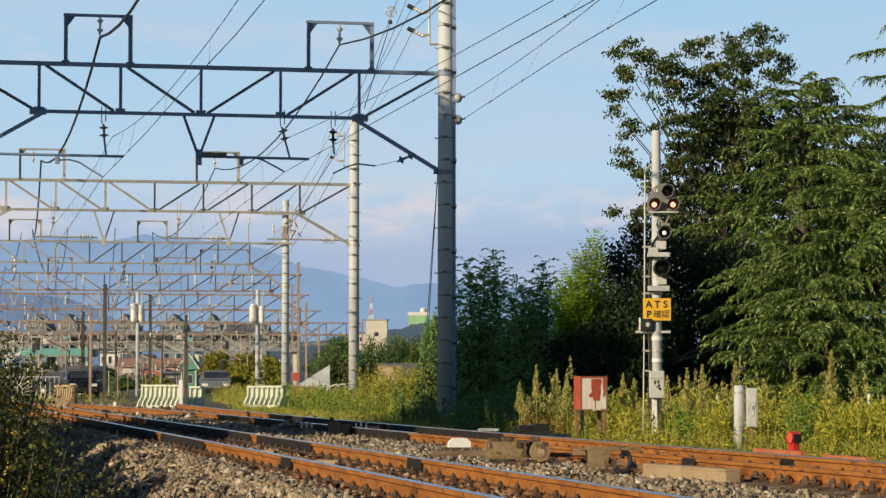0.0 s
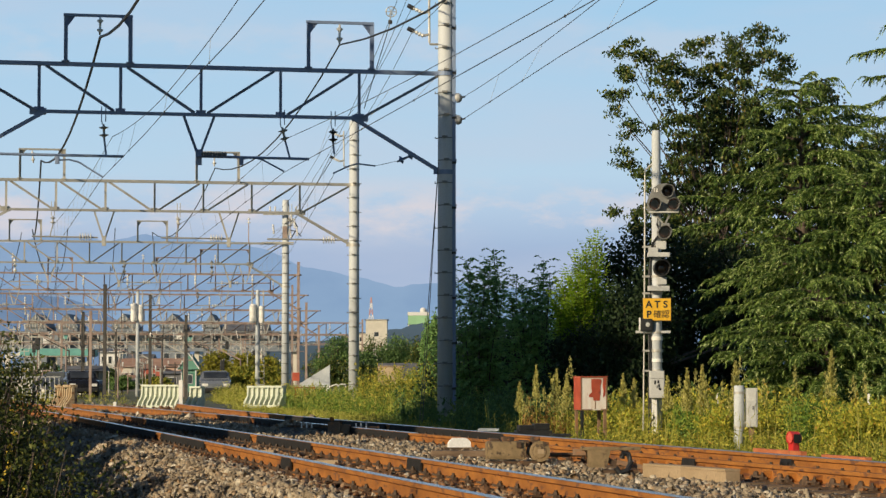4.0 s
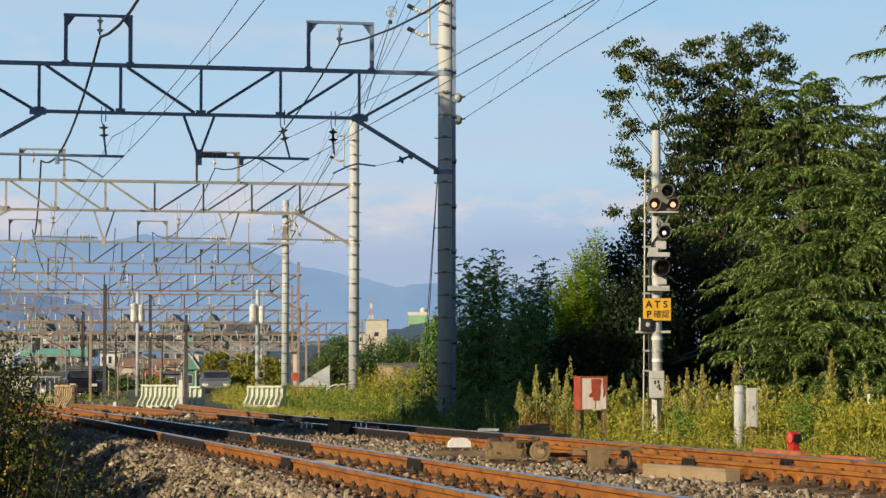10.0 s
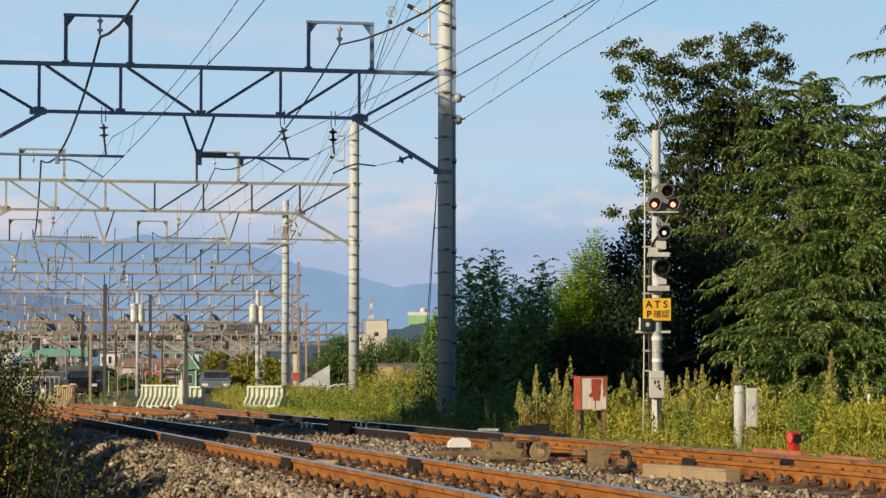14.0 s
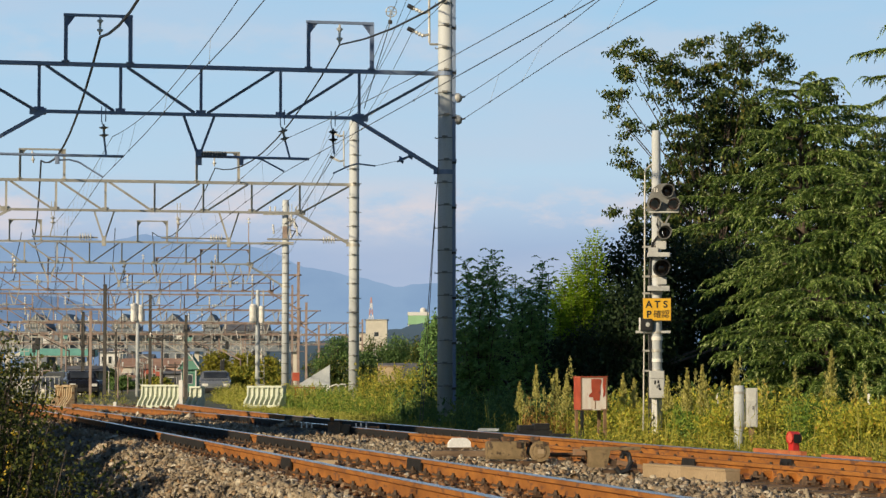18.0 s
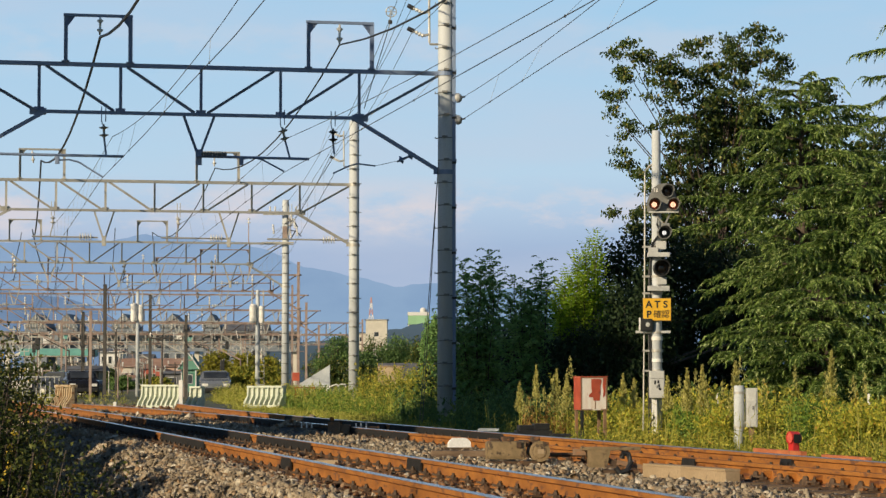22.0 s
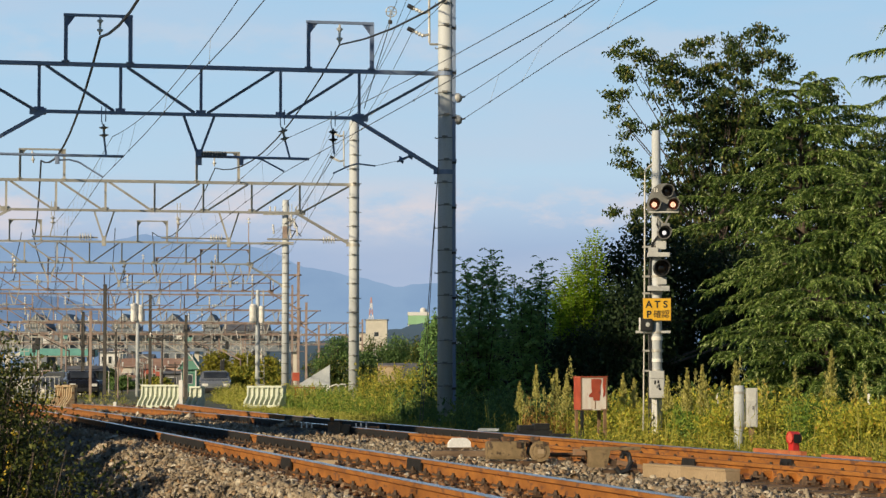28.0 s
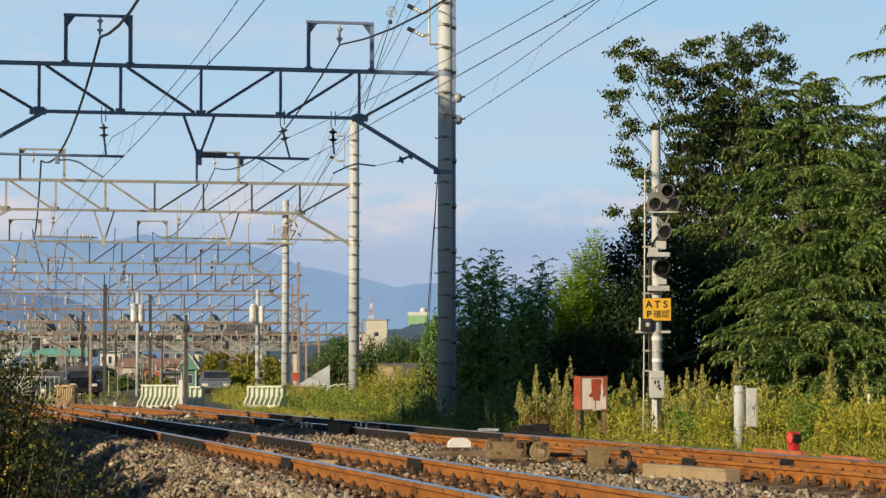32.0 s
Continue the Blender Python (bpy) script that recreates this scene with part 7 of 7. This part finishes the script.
        if k < 32:
            part("brace", bar(bmesh.new(), (u, -1.52, 6.1), (u + 1.5, -1.52, 7.2) if k % 2 else (u + 1.5, -1.52, 6.1), 0.09, 0.09) if k % 2 else bar(bmesh.new(), (u, -1.52, 7.2), (u + 1.5, -1.52, 6.1), 0.09, 0.09), GALV, f)
    pick = random.Random(23)
    for k in range(32):
        if pick.random() < 0.62:
            part("panel", box(bmesh.new(), (-23.25 + k * 1.5, -1.35, pick.uniform(7.4, 8.0)), (pick.uniform(0.6, 1.4), 0.06, pick.uniform(0.5, 1.1))), pick.choice((PALE, SLATE, TEAL, HAZE_GREY, GLASS, HAZE_GREY)), f)
    part("rail", box(bmesh.new(), (0, -1.5, 7.2), (48, 0.12, 0.12)), GALV, f)
    for u in (-22, -12, -2, 8, 18, 23.5):
        part("pier", box(bmesh.new(), (u, 0, 2.8), (0.7, 1.2, 5.6)), CREAM, f)


build_town()


DARK_STEEL = surface("dark_weathered_steel", (0.04, 0.038, 0.036), (0.08, 0.07, 0.062), 2, 40, 0.75, 0, 0.2)


def build_masts():
    for x, y, top, w, lab in ((-18.8, 170, 6.4, 0.28, "dark weathered steel mast in the yard"), (-21.2, 200, 3.8, 0.22, ""), (-14.55, 150, 4.6, 0.24, ""), (-23.1, 170, 5.3, 0.26, ""), (-17.3, 130, 4.3, 0.2, ""), (-16.6, 130, 5.6, 0.24, ""), (-28.8, 200, 5.2, 0.22, ""), (-24.7, 200, 4.6, 0.22, ""),
                             (-9.4, 172, 8.6, 0.26, ""), (-10.25, 180, 7.4, 0.2, ""), (-11.0, 213, 7.2, 0.28, ""), (-12.2, 260, 6.4, 0.3, ""), (-15.1, 200, 4.1, 0.16, ""), (-16.9, 200, 4.1, 0.16, ""), (-42.2, 206, 7.6, 0.26, ""), (-50.1, 252, 7.6, 0.3, ""), (-9.5, 312, 8.2, 0.3, ""), (-60, 302, 7.6, 0.3, ""), (-14, 378, 7.6, 0.35, ""), (-72, 366, 7.6, 0.35, ""), (-34, 167, 7.8, 0.26, "")):
        steel_pole(x, y, top, w * 0.66, DARK_STEEL if x in (-18.8, -14.55, -23.1, -16.6, -24.7) else RUSTY, lab or "brown rusted steel mast in the yard")
    for x, y, top, z0, z1, r in ((-9.8, 140, 5.7, 3.95, 4.95, 0.18), (-19.6, 170, 6.8, 4.7, 5.9, 0.2)):
        p = concrete_pole(x, y, top, 0.1, 0.13, False, label="slim pale pole carrying a white transformer drum", group="transformer poles")
        part("drum", lathe(bmesh.new(), [(r * 0.7, z0), (r, z0 + 0.1), (r, z1 - 0.1), (r * 0.7, z1)], 16, Matrix.Translation((-0.25, -0.15, 0.15))), WHITE, p, "white transformer drum")
        part("drum", lathe(bmesh.new(), [(r * 0.6, z0), (r * 0.8, z0 + 0.1), (r * 0.8, z1 - 0.2), (r * 0.6, z1 - 0.1)], 16, Matrix.Translation((0.22, -0.1, 0.15))), WHITE, p, "white transformer drum")
        for k in range(9):
            part("rung", box(bmesh.new(), (0.2, -0.1, 0.5 + k * 0.35), (0.3, 0.03, 0.04)), GALV, p)
        part("ladder_side", box(bmesh.new(), (0.35, -0.1, 2.0), (0.03, 0.03, 3.6)), GALV, p)
        for k in (-0.3, 0.0, 0.3):
            part("upright", rod(bmesh.new(), (k, 0, z1), (k, 0, z1 + 0.9), 0.035), GALV, p)
    w = thing("concrete_ramp", (-7.2, 150, 0), "pale concrete retaining wall with a sloping top", "retaining wall")
    bm = bmesh.new()
    rows = [[bm.verts.new((u, v, z)) for u, z in ((-0.9, 0), (0.8, 0), (0.8, 1.8), (-0.9, 0.75))] for v in (-0.3, 0.3)]
    bm.faces.new(rows[0][::-1])
    bm.faces.new(rows[1])
    for k in range(4):
        bm.faces.new((rows[0][k], rows[0][(k + 1) % 4], rows[1][(k + 1) % 4], rows[1][k]))
    bmesh.ops.recalc_face_normals(bm, faces=bm.faces)
    part("wall", bm, CONCRETE, w)
    v = thing("low_wall", (-3.0, 150, 0), "weathered pale concrete wall beyond the long grass", "wall")
    part("panel", box(bmesh.new(), (0, 0, 0.85), (1.35, 0.2, 1.7), bevel=0.02), BARRIER_TAN, v)
    part("coping", box(bmesh.new(), (0, 0, 1.73), (1.45, 0.3, 0.07), bevel=0.01), TAN_CONCRETE, v)
    b = thing("pipe_guard", (-3.85, 95, -0.2), "white bent pipe guard standing in the long grass", "pipe guard")
    part("hoop", sweep(bmesh.new(), [(-0.3, 0, 0), (-0.3, 0, 0.78), (-0.24, 0, 0.86), (0.02, 0, 0.96), (0.1, 0, 0.92), (0.1, 0, 0.8)], 0.026, 8), WHITE, b)
    part("hoop", sweep(bmesh.new(), [(0.12, 0.1, 0), (0.12, 0.1, 0.9), (0.18, 0.1, 0.96), (0.34, 0.1, 0.96), (0.37, 0.1, 0.86)], 0.024, 8), WHITE, b)
    f = thing("rusty_rail_fence", (-5.05, 95, -0.2), "low rusty pipe fence in the grass beside the barrier", "fence")
    for u in (-0.25, 0.1, 0.45):
        part("post", rod(bmesh.new(), (u, 0, 0), (u, 0, 0.86), 0.025, seg=6), RAIL_SIDE, f)
    for z in (0.84, 0.6):
        part("rail", rod(bmesh.new(), (-0.27, 0, z), (0.47, 0, z), 0.02, seg=6), RAIL_SIDE, f)
    s = thing("red_sign", (-6.66, 120, 0), "small faded red square sign on a thin post", "sign")
    part("plate", box(bmesh.new(), (0, -0.03, 1.08), (0.33, 0.02, 0.38), bevel=0.01), RED, s)
    part("post", box(bmesh.new(), (0, 0, 0.5), (0.06, 0.06, 1.1)), GALV, s)
    f = thing("pipe_fence", (-17.2, 110, 0), "pale blue-grey pipe fence beside the crossing road", "fence")
    for k in range(14):
        part("post", rod(bmesh.new(), (-1.2 + k * 0.19, 0, 0), (-1.2 + k * 0.19, 0, 1.05), 0.018, seg=6), CABINET, f)
    for z in (1.05, 0.2):
        part("rail", rod(bmesh.new(), (-1.25, 0, z), (1.32, 0, z), 0.022, seg=6), CABINET, f)


build_masts()


def yard_clutter():
    """Slim signal posts, stub masts and crossarms that crowd the yard."""
    rng = random.Random(17)
    for k in range(84):
        y = rng.uniform(150, 300)
        px = rng.uniform(-0.163, -0.062)
        x, top = px * y, rng.uniform(1.6, 4.6)
        p = thing("yard_post", (x, y, -0.1), "slim weathered steel post with fittings in the yard", "post", "yard posts")
        m = rng.choice((RUSTY, DARK_STEEL, GALV))
        part("shaft", rod(bmesh.new(), (0, 0, 0), (0, 0, top), rng.uniform(0.035, 0.055), seg=6), m, p)
        if k % 2:
            w = rng.uniform(0.5, 1.4)
            part("crossarm", box(bmesh.new(), (0, 0, top - 0.2), (w, 0.08, 0.08)), m, p)
            for u in (-w / 2, w / 2):
                insulator(p, (u, 0, top - 0.15), (u, 0, top + 0.15), 0.07, 2, PORCELAIN)
        elif k % 3 == 0:
            part("lamp_head", box(bmesh.new(), (0, -0.12, top - 0.4), (0.3, 0.15, 0.7), bevel=0.05), BLACK, p)
        else:
            part("brace", bar(bmesh.new(), (0, 0, top - 0.1), (-1.6, 0, top + 0.7), 0.08, 0.08), m, p)


yard_clutter()


def car(x, y, turn, paint, label):
    c = thing("car", (x, y, -0.05), label, "car", "parked cars", turn=turn)
    side = [(-2.1, 0.35), (-2.12, 0.75), (-1.95, 0.95), (-1.0, 1.05), (-0.45, 1.5), (1.0, 1.52), (1.75, 1.05), (2.05, 0.95), (2.1, 0.4), (1.7, 0.25), (-1.7, 0.25)]
    bm = bmesh.new()
    rows = [[bm.verts.new((w * (1.0 if z < 1.1 else 0.82), u, z)) for u, z in side] for w in (-0.85, 0.85)]
    bm.faces.new(rows[0])
    bm.faces.new(rows[1][::-1])
    n = len(side)
    for k in range(n):
        bm.faces.new((rows[0][k], rows[1][k], rows[1][(k + 1) % n], rows[0][(k + 1) % n]))
    bmesh.ops.recalc_face_normals(bm, faces=bm.faces)
    bmesh.ops.bevel(bm, geom=bm.edges[:], offset=0.05, segments=2, affect="EDGES")
    part("body", bm, paint, c)
    part("windscreen", box(bmesh.new(), (0, -0.76, 1.28), (1.3, 0.03, 0.5), pose(0, 0, 0, -50)), GLASS, c)
    for w in (-0.79, 0.79):
        part("side_window", box(bmesh.new(), (w, 0.3, 1.28), (0.06, 1.5, 0.32)), GLASS, c)
        part("headlamp", box(bmesh.new(), (w * 0.75, -2.08, 0.72), (0.34, 0.08, 0.16), bevel=0.03), PORCELAIN, c)
        for u in (-1.3, 1.3):
            t = part("wheel", lathe(bmesh.new(), [(0.2, -0.1), (0.31, -0.09), (0.31, 0.09), (0.2, 0.1)], 16, Matrix.Translation((w, u, 0.31)) @ Matrix.Rotation(math.pi / 2, 4, "Y")), BLACK, c)
            part("rim", lathe(bmesh.new(), [(0.18, -0.105), (0.18, 0.105)], 12, Matrix.Translation((w, u, 0.31)) @ Matrix.Rotation(math.pi / 2, 4, "Y")), GALV, t)
    part("bumper", box(bmesh.new(), (0, -2.12, 0.45), (1.6, 0.1, 0.22), bevel=0.04), BLACK, c)
    return c


car(-20.5, 150, 12, surface("black_car_paint", (0.012, 0.013, 0.018), (0.02, 0.02, 0.026), 2, 60, 0.25, 0.2, 0), "black car waiting near the level crossing")
car(-22.6, 160, 70, surface("dark_blue_car_paint", (0.02, 0.03, 0.05), (0.03, 0.04, 0.07), 2, 60, 0.25, 0.2, 0), "dark blue car on the road behind the crossing")
car(-12.9, 150, 6, surface("grey_car_paint", (0.2, 0.22, 0.26), (0.24, 0.26, 0.3), 2, 60, 0.25, 0.3, 0), "grey car parked behind the grass")


def build_far_plants():
    for k, (x, y, r, h, mat, lab) in enumerate(((-16.2, 190, 0.9, 3.0, BRIGHT_YELLOW, "yellow-green tree behind the barriers"), (-14.2, 188, 0.8, 2.9, BRIGHT_YELLOW, "yellow-green tree behind the barriers"), (-9.9, 150, 0.7, 2.2, WEED_LEAF, "bright green bush beside the yard"), (-11.4, 152, 0.6, 1.7, WEED_LEAF, "bright green bush beside the yard"),
                                                     (-9.2, 225, 1.3, 4.6, GREEN_LEAF, "dark tree beyond the yard"), (-6.3, 222, 1.2, 3.2, GREEN_LEAF, "dark tree beyond the yard"), (-3.8, 222, 1.5, 4.9, GREEN_LEAF, "dark round tree beyond the yard"), (-1.4, 215, 1.3, 4.6, DARK_LEAF, "dark tree beyond the verge"), (-7.6, 240, 1.2, 3.6, GREEN_LEAF, "green tree beyond the yard"), (-0.5, 120, 0.42, 3.8, SOFT_LEAF, "green tree behind the concrete pole"), (-1.2, 118, 0.4, 1.2, SOFT_LEAF, "green bush behind the concrete pole"), (-14.5, 400, 2.2, 7.0, DARK_LEAF, "dark trees below the town buildings"), (-10.5, 405, 2.4, 7.6, DARK_LEAF, "dark trees below the town buildings"), (-6.5, 395, 2.4, 7.4, DARK_LEAF, "dark trees below the town buildings"), (-3.0, 390, 2.2, 7.2, DARK_LEAF, "dark trees below the town buildings"), (-18.5, 410, 2.2, 6.0, DARK_LEAF, "dark trees below the town buildings"), (-7.8, 190, 1.2, 2.6, DARK_LEAF, "dark tree beyond the yard"), (-5.4, 185, 1.1, 2.1, DARK_LEAF, "dark tree beyond the yard"), (-62, 360, 2.4, 4.2, DARK_LEAF, "dark trees beside the station"), (-57, 365, 2.4, 3.6, DARK_LEAF, "dark trees beside the station"), (-52, 380, 2.4, 3.4, DARK_LEAF, "dark trees beside the station"), (-29, 262, 0.9, 1.5, DARK_LEAF, "dark bush in the yard"), (-22, 205, 0.8, 1.2, WEED_LEAF, "green bush in the yard"), (-25.5, 210, 0.8, 1.3, GREEN_LEAF, "green bush in the yard"), (-33, 260, 1.0, 2.2, DARK_LEAF, "dark bush in the yard"), (-45, 300, 1.4, 3.0, DARK_LEAF, "dark bush beside the station"), (-40, 150, 1.2, 2.0, DARK_LEAF, "dark bush beside the road"))):
        broad_tree("far_tree", (x, y, -0.1), [((x, y, h * 0.72), (r, r, h * 0.28)), ((x - r * 0.5, y, h * 0.45), (r * 0.8, r, h * 0.3)), ((x + r * 0.6, y, h * 0.42), (r * 0.8, r, h * 0.3))], 90, 44, (r * 0.2, r * 0.2, h * 0.05), 0.11 + 0.00045 * y, mat, lab, 60 + k, 0.1, group="trees in the distance")


BRIGHT_YELLOW = islands("yellow_green_leaves", [(0, (0.2, 0.2, 0.03)), (0.6, (0.32, 0.3, 0.04)), (1, (0.45, 0.4, 0.06))], 0.7, 0.3)
build_far_plants()


def yard_grass():
    rng = np.random.default_rng(77)
    y = rng.uniform(98, 190, 2600)
    x = np.array([rail_a(min(q, 140.0)) - 0.05 * max(q - 140.0, 0) for q in y]) + rng.uniform(-12.0, 7.0, 2600)
    keep = (x / y > -0.093) | (rng.uniform(0, 1, 2600) < 0.3)
    x, y = x[keep], y[keep]
    weeds("yard_grass", np.stack((x, y, [height(a, b) - 0.05 for a, b in zip(x, y)]), 1), (0.12, 0.6), 0.2, 14, DRY_GRASS, "patchy dry grass between the yard tracks", 78, slim=0.12)


yard_grass()


# ---- added trees and bushes that shade the tracks, on the near side out of view ----
def shade_trees():
    def spot(p, q):
        return 0.7071 * (p + q), 0.7071 * (q - p)
    x, y = spot(-43.5, 18)
    a, b = spot(-47.6, 18)
    # Crowns added out of view, set where their shade is wanted.
    broad_tree("tall_shade_tree", (a, b, -0.8), [((a, b, z), (1.5, 1.5, 1.2)) for z in (13.4, 14.6, 15.8)], 330, 46, (0.45, 0.45, 0.4), 0.6, DARK_LEAF, "unseen tallest tree added to cast shade on the gantry and grove", 82, 0.4)
    broad_tree("tall_shade_tree", (x, y, -0.8), [(((*spot(p, 18), z)), (2.1, 2.1, r)) for p, z, r in ((-45.8, 13.4, 1.2), (-45.8, 14.4, 1.3), (-46.2, 15.6, 1.4), (-42.1, 9.0, 2.1), (-42.3, 11.6, 1.9), (-43.2, 13.2, 1.9))], 520, 46, (0.45, 0.45, 0.4), 0.6, DARK_LEAF, "unseen tall tree added to cast shade on the pole and gantry", 81, 0.4)
    for k, (p, q, top) in enumerate(((-31.6, 8, 8.0), (-33.8, 9, 9.6), (-36.4, 10, 10.8), (-37.7, 12, 12.7))):
        x, y = spot(p, q)
        broad_tree("near_shade_tree", (x, y, -0.8), [((x, y, top * 0.42), (1.9, 1.9, top * 0.42)), ((x, y, top * 0.72), (1.7, 1.7, top * 0.26))], 260, 46, (0.35, 0.35, 0.3), 0.55, DARK_LEAF, "unseen tree added to cast shade on the rails and verge", 90 + k, 0.2)


def near_hedge():
    """An added hedge along the near side, just out of view, that keeps the sky's light off the rails and shades the
    ballast.
    """
    for k in range(3):
        y = 38.5 + k * 4.4
        x = -0.172 * y - 1.9
        broad_tree("added_shade_bush", (x, y, -0.8), [((x, y, 0.7), (1.1, 2.3, 1.4)), ((x - 0.8, y + 0.6, 1.5), (1.0, 2.0, 1.5))], 150, 50, (0.22, 0.3, 0.22), 0.26, DARK_LEAF, "unseen tall bush added to keep sky light off the rails", 120 + k, 0.08, category="hedge", group="hedge bushes")


    for k, (x, y) in enumerate(((-7.5, 33.8), (-6.7, 30.4))):
        broad_tree("added_shade_bush", (x, y, -0.9), [((x, y, 0.1), (0.8, 1.0, 0.9)), ((x + 0.1, y + 0.3, 0.6), (0.7, 0.9, 0.7))], 110, 50, (0.2, 0.22, 0.16), 0.2, DARK_LEAF, "unseen bush added to shade the ballast shoulder", 140 + k, 0.05, category="hedge", group="hedge bushes")
    for k in range(5):
        y = 19.5 + k * 3.6
        x = -0.17 * y - 1.95
        rise = 0.32 if k < 4 else 0.0
        broad_tree("added_shade_bush", (x, y, -0.9), [((x, y, rise), (0.9, 1.9, 0.85)), ((x - 0.6, y + 0.4, 0.2 + rise), (0.9, 1.6, 0.8))], 110, 50, (0.2, 0.28, 0.16), 0.2, DARK_LEAF, "unseen low bush added to shade the near ballast", 130 + k, 0.05, category="hedge", group="hedge bushes")


shade_trees()
near_hedge()


def build_road():
    bm = bmesh.new()
    rows = [[bm.verts.new((x, 103.5 + 0.2 * (x + 9) + dy, max(height(x, 103.5) + 0.05, -0.06))) for x in range(-12, 41, 4)] for dy in (-1.6, 1.6)]
    for k in range(len(rows[0]) - 1):
        bm.faces.new((rows[0][k], rows[0][k + 1], rows[1][k + 1], rows[1][k]))
    tagged(part("road", bm, ROAD), "worn asphalt road over the level crossing", "road", kind="structure")


build_road()


# ---- what moves ----
def motions():
    """Added vanes make the signal lamps go on and off, and the wind stirs the trees."""
    warm = [(0.0, 1), (2.85, 1), (3.05, 0), (5.1, 0), (5.3, 1), (15.8, 1), (16.0, 0), (18.85, 0), (19.15, 1), (22.0, 1), (22.25, 0), (24.95, 0), (25.25, 1), (30.35, 1), (30.75, 0), (32.0, 0)]
    white = [(0.0, 1), (1.0, 1), (1.2, 0), (4.6, 0), (4.8, 1), (14.0, 1), (14.3, 0), (17.8, 0), (18.1, 1), (21.98, 1), (22.25, 0), (24.2, 0), (24.5, 1), (29.6, 1), (29.9, 0), (32.0, 0)]
    for vane, at, lit in VANES:
        walk(vane, [(t, pose(*at, 0, 0, 85.5 if on else 0)) for t, on in (warm if lit == WARM_LAMP else white)])

    def lean(tree, rows):
        """The wind leans a tree: rows of time and degrees to the side."""
        at = tree.location.copy()
        turn = math.degrees(tree.rotation_euler.z)
        walk(tree, [(t, pose(*at, 0, a, turn)) for t, a in rows])
    lean(SMALL_TREE, [(0.0, 0.0), (4.0, 0.1), (8.0, 0.0), (12.0, -0.05), (16.5, -0.3), (19.0, -0.5), (20.5, -0.6), (22.0, -1.5), (23.5, -1.7), (25.5, -1.9), (27.5, -0.7), (30.0, -0.6), (32.0, -0.5)])
    lean(SMALL_TREE_TWO, [(0.0, 0.0), (6.0, 0.1), (12.0, -0.1), (17.0, -0.2), (19.0, -0.6), (22.0, -0.7), (24.5, -0.7), (25.2, -2.0), (25.7, -2.0), (27.5, -0.8), (32.0, -0.4)])
    lean(BRIGHT_BUSH, [(0.0, 0.0), (10.0, 0.05), (20.0, -0.08), (25.0, -0.1), (32.0, 0.0)])
    lean(DARK_TREE, [(0.0, 0.0), (6.0, 0.1), (12.0, 0.1), (13.5, -0.45), (14.5, 0.0), (19.0, -0.1), (24.2, -0.35), (27.5, 0.0), (32.0, 0.1)])
    lean(CEDAR, [(0.0, 0.0), (8.0, 0.03), (16.0, -0.03), (24.0, -0.06), (32.0, 0.0)])
    lean(CEDAR_TWO, [(0.0, 0.0), (9.0, -0.03), (18.0, 0.03), (25.0, -0.06), (32.0, 0.0)])
    lean(SHRUB, [(0.0, 0.0), (6.0, 0.2), (10.0, -0.2), (16.0, 0.15), (21.0, -0.2), (26.0, 0.1), (32.0, 0.0)])


motions()
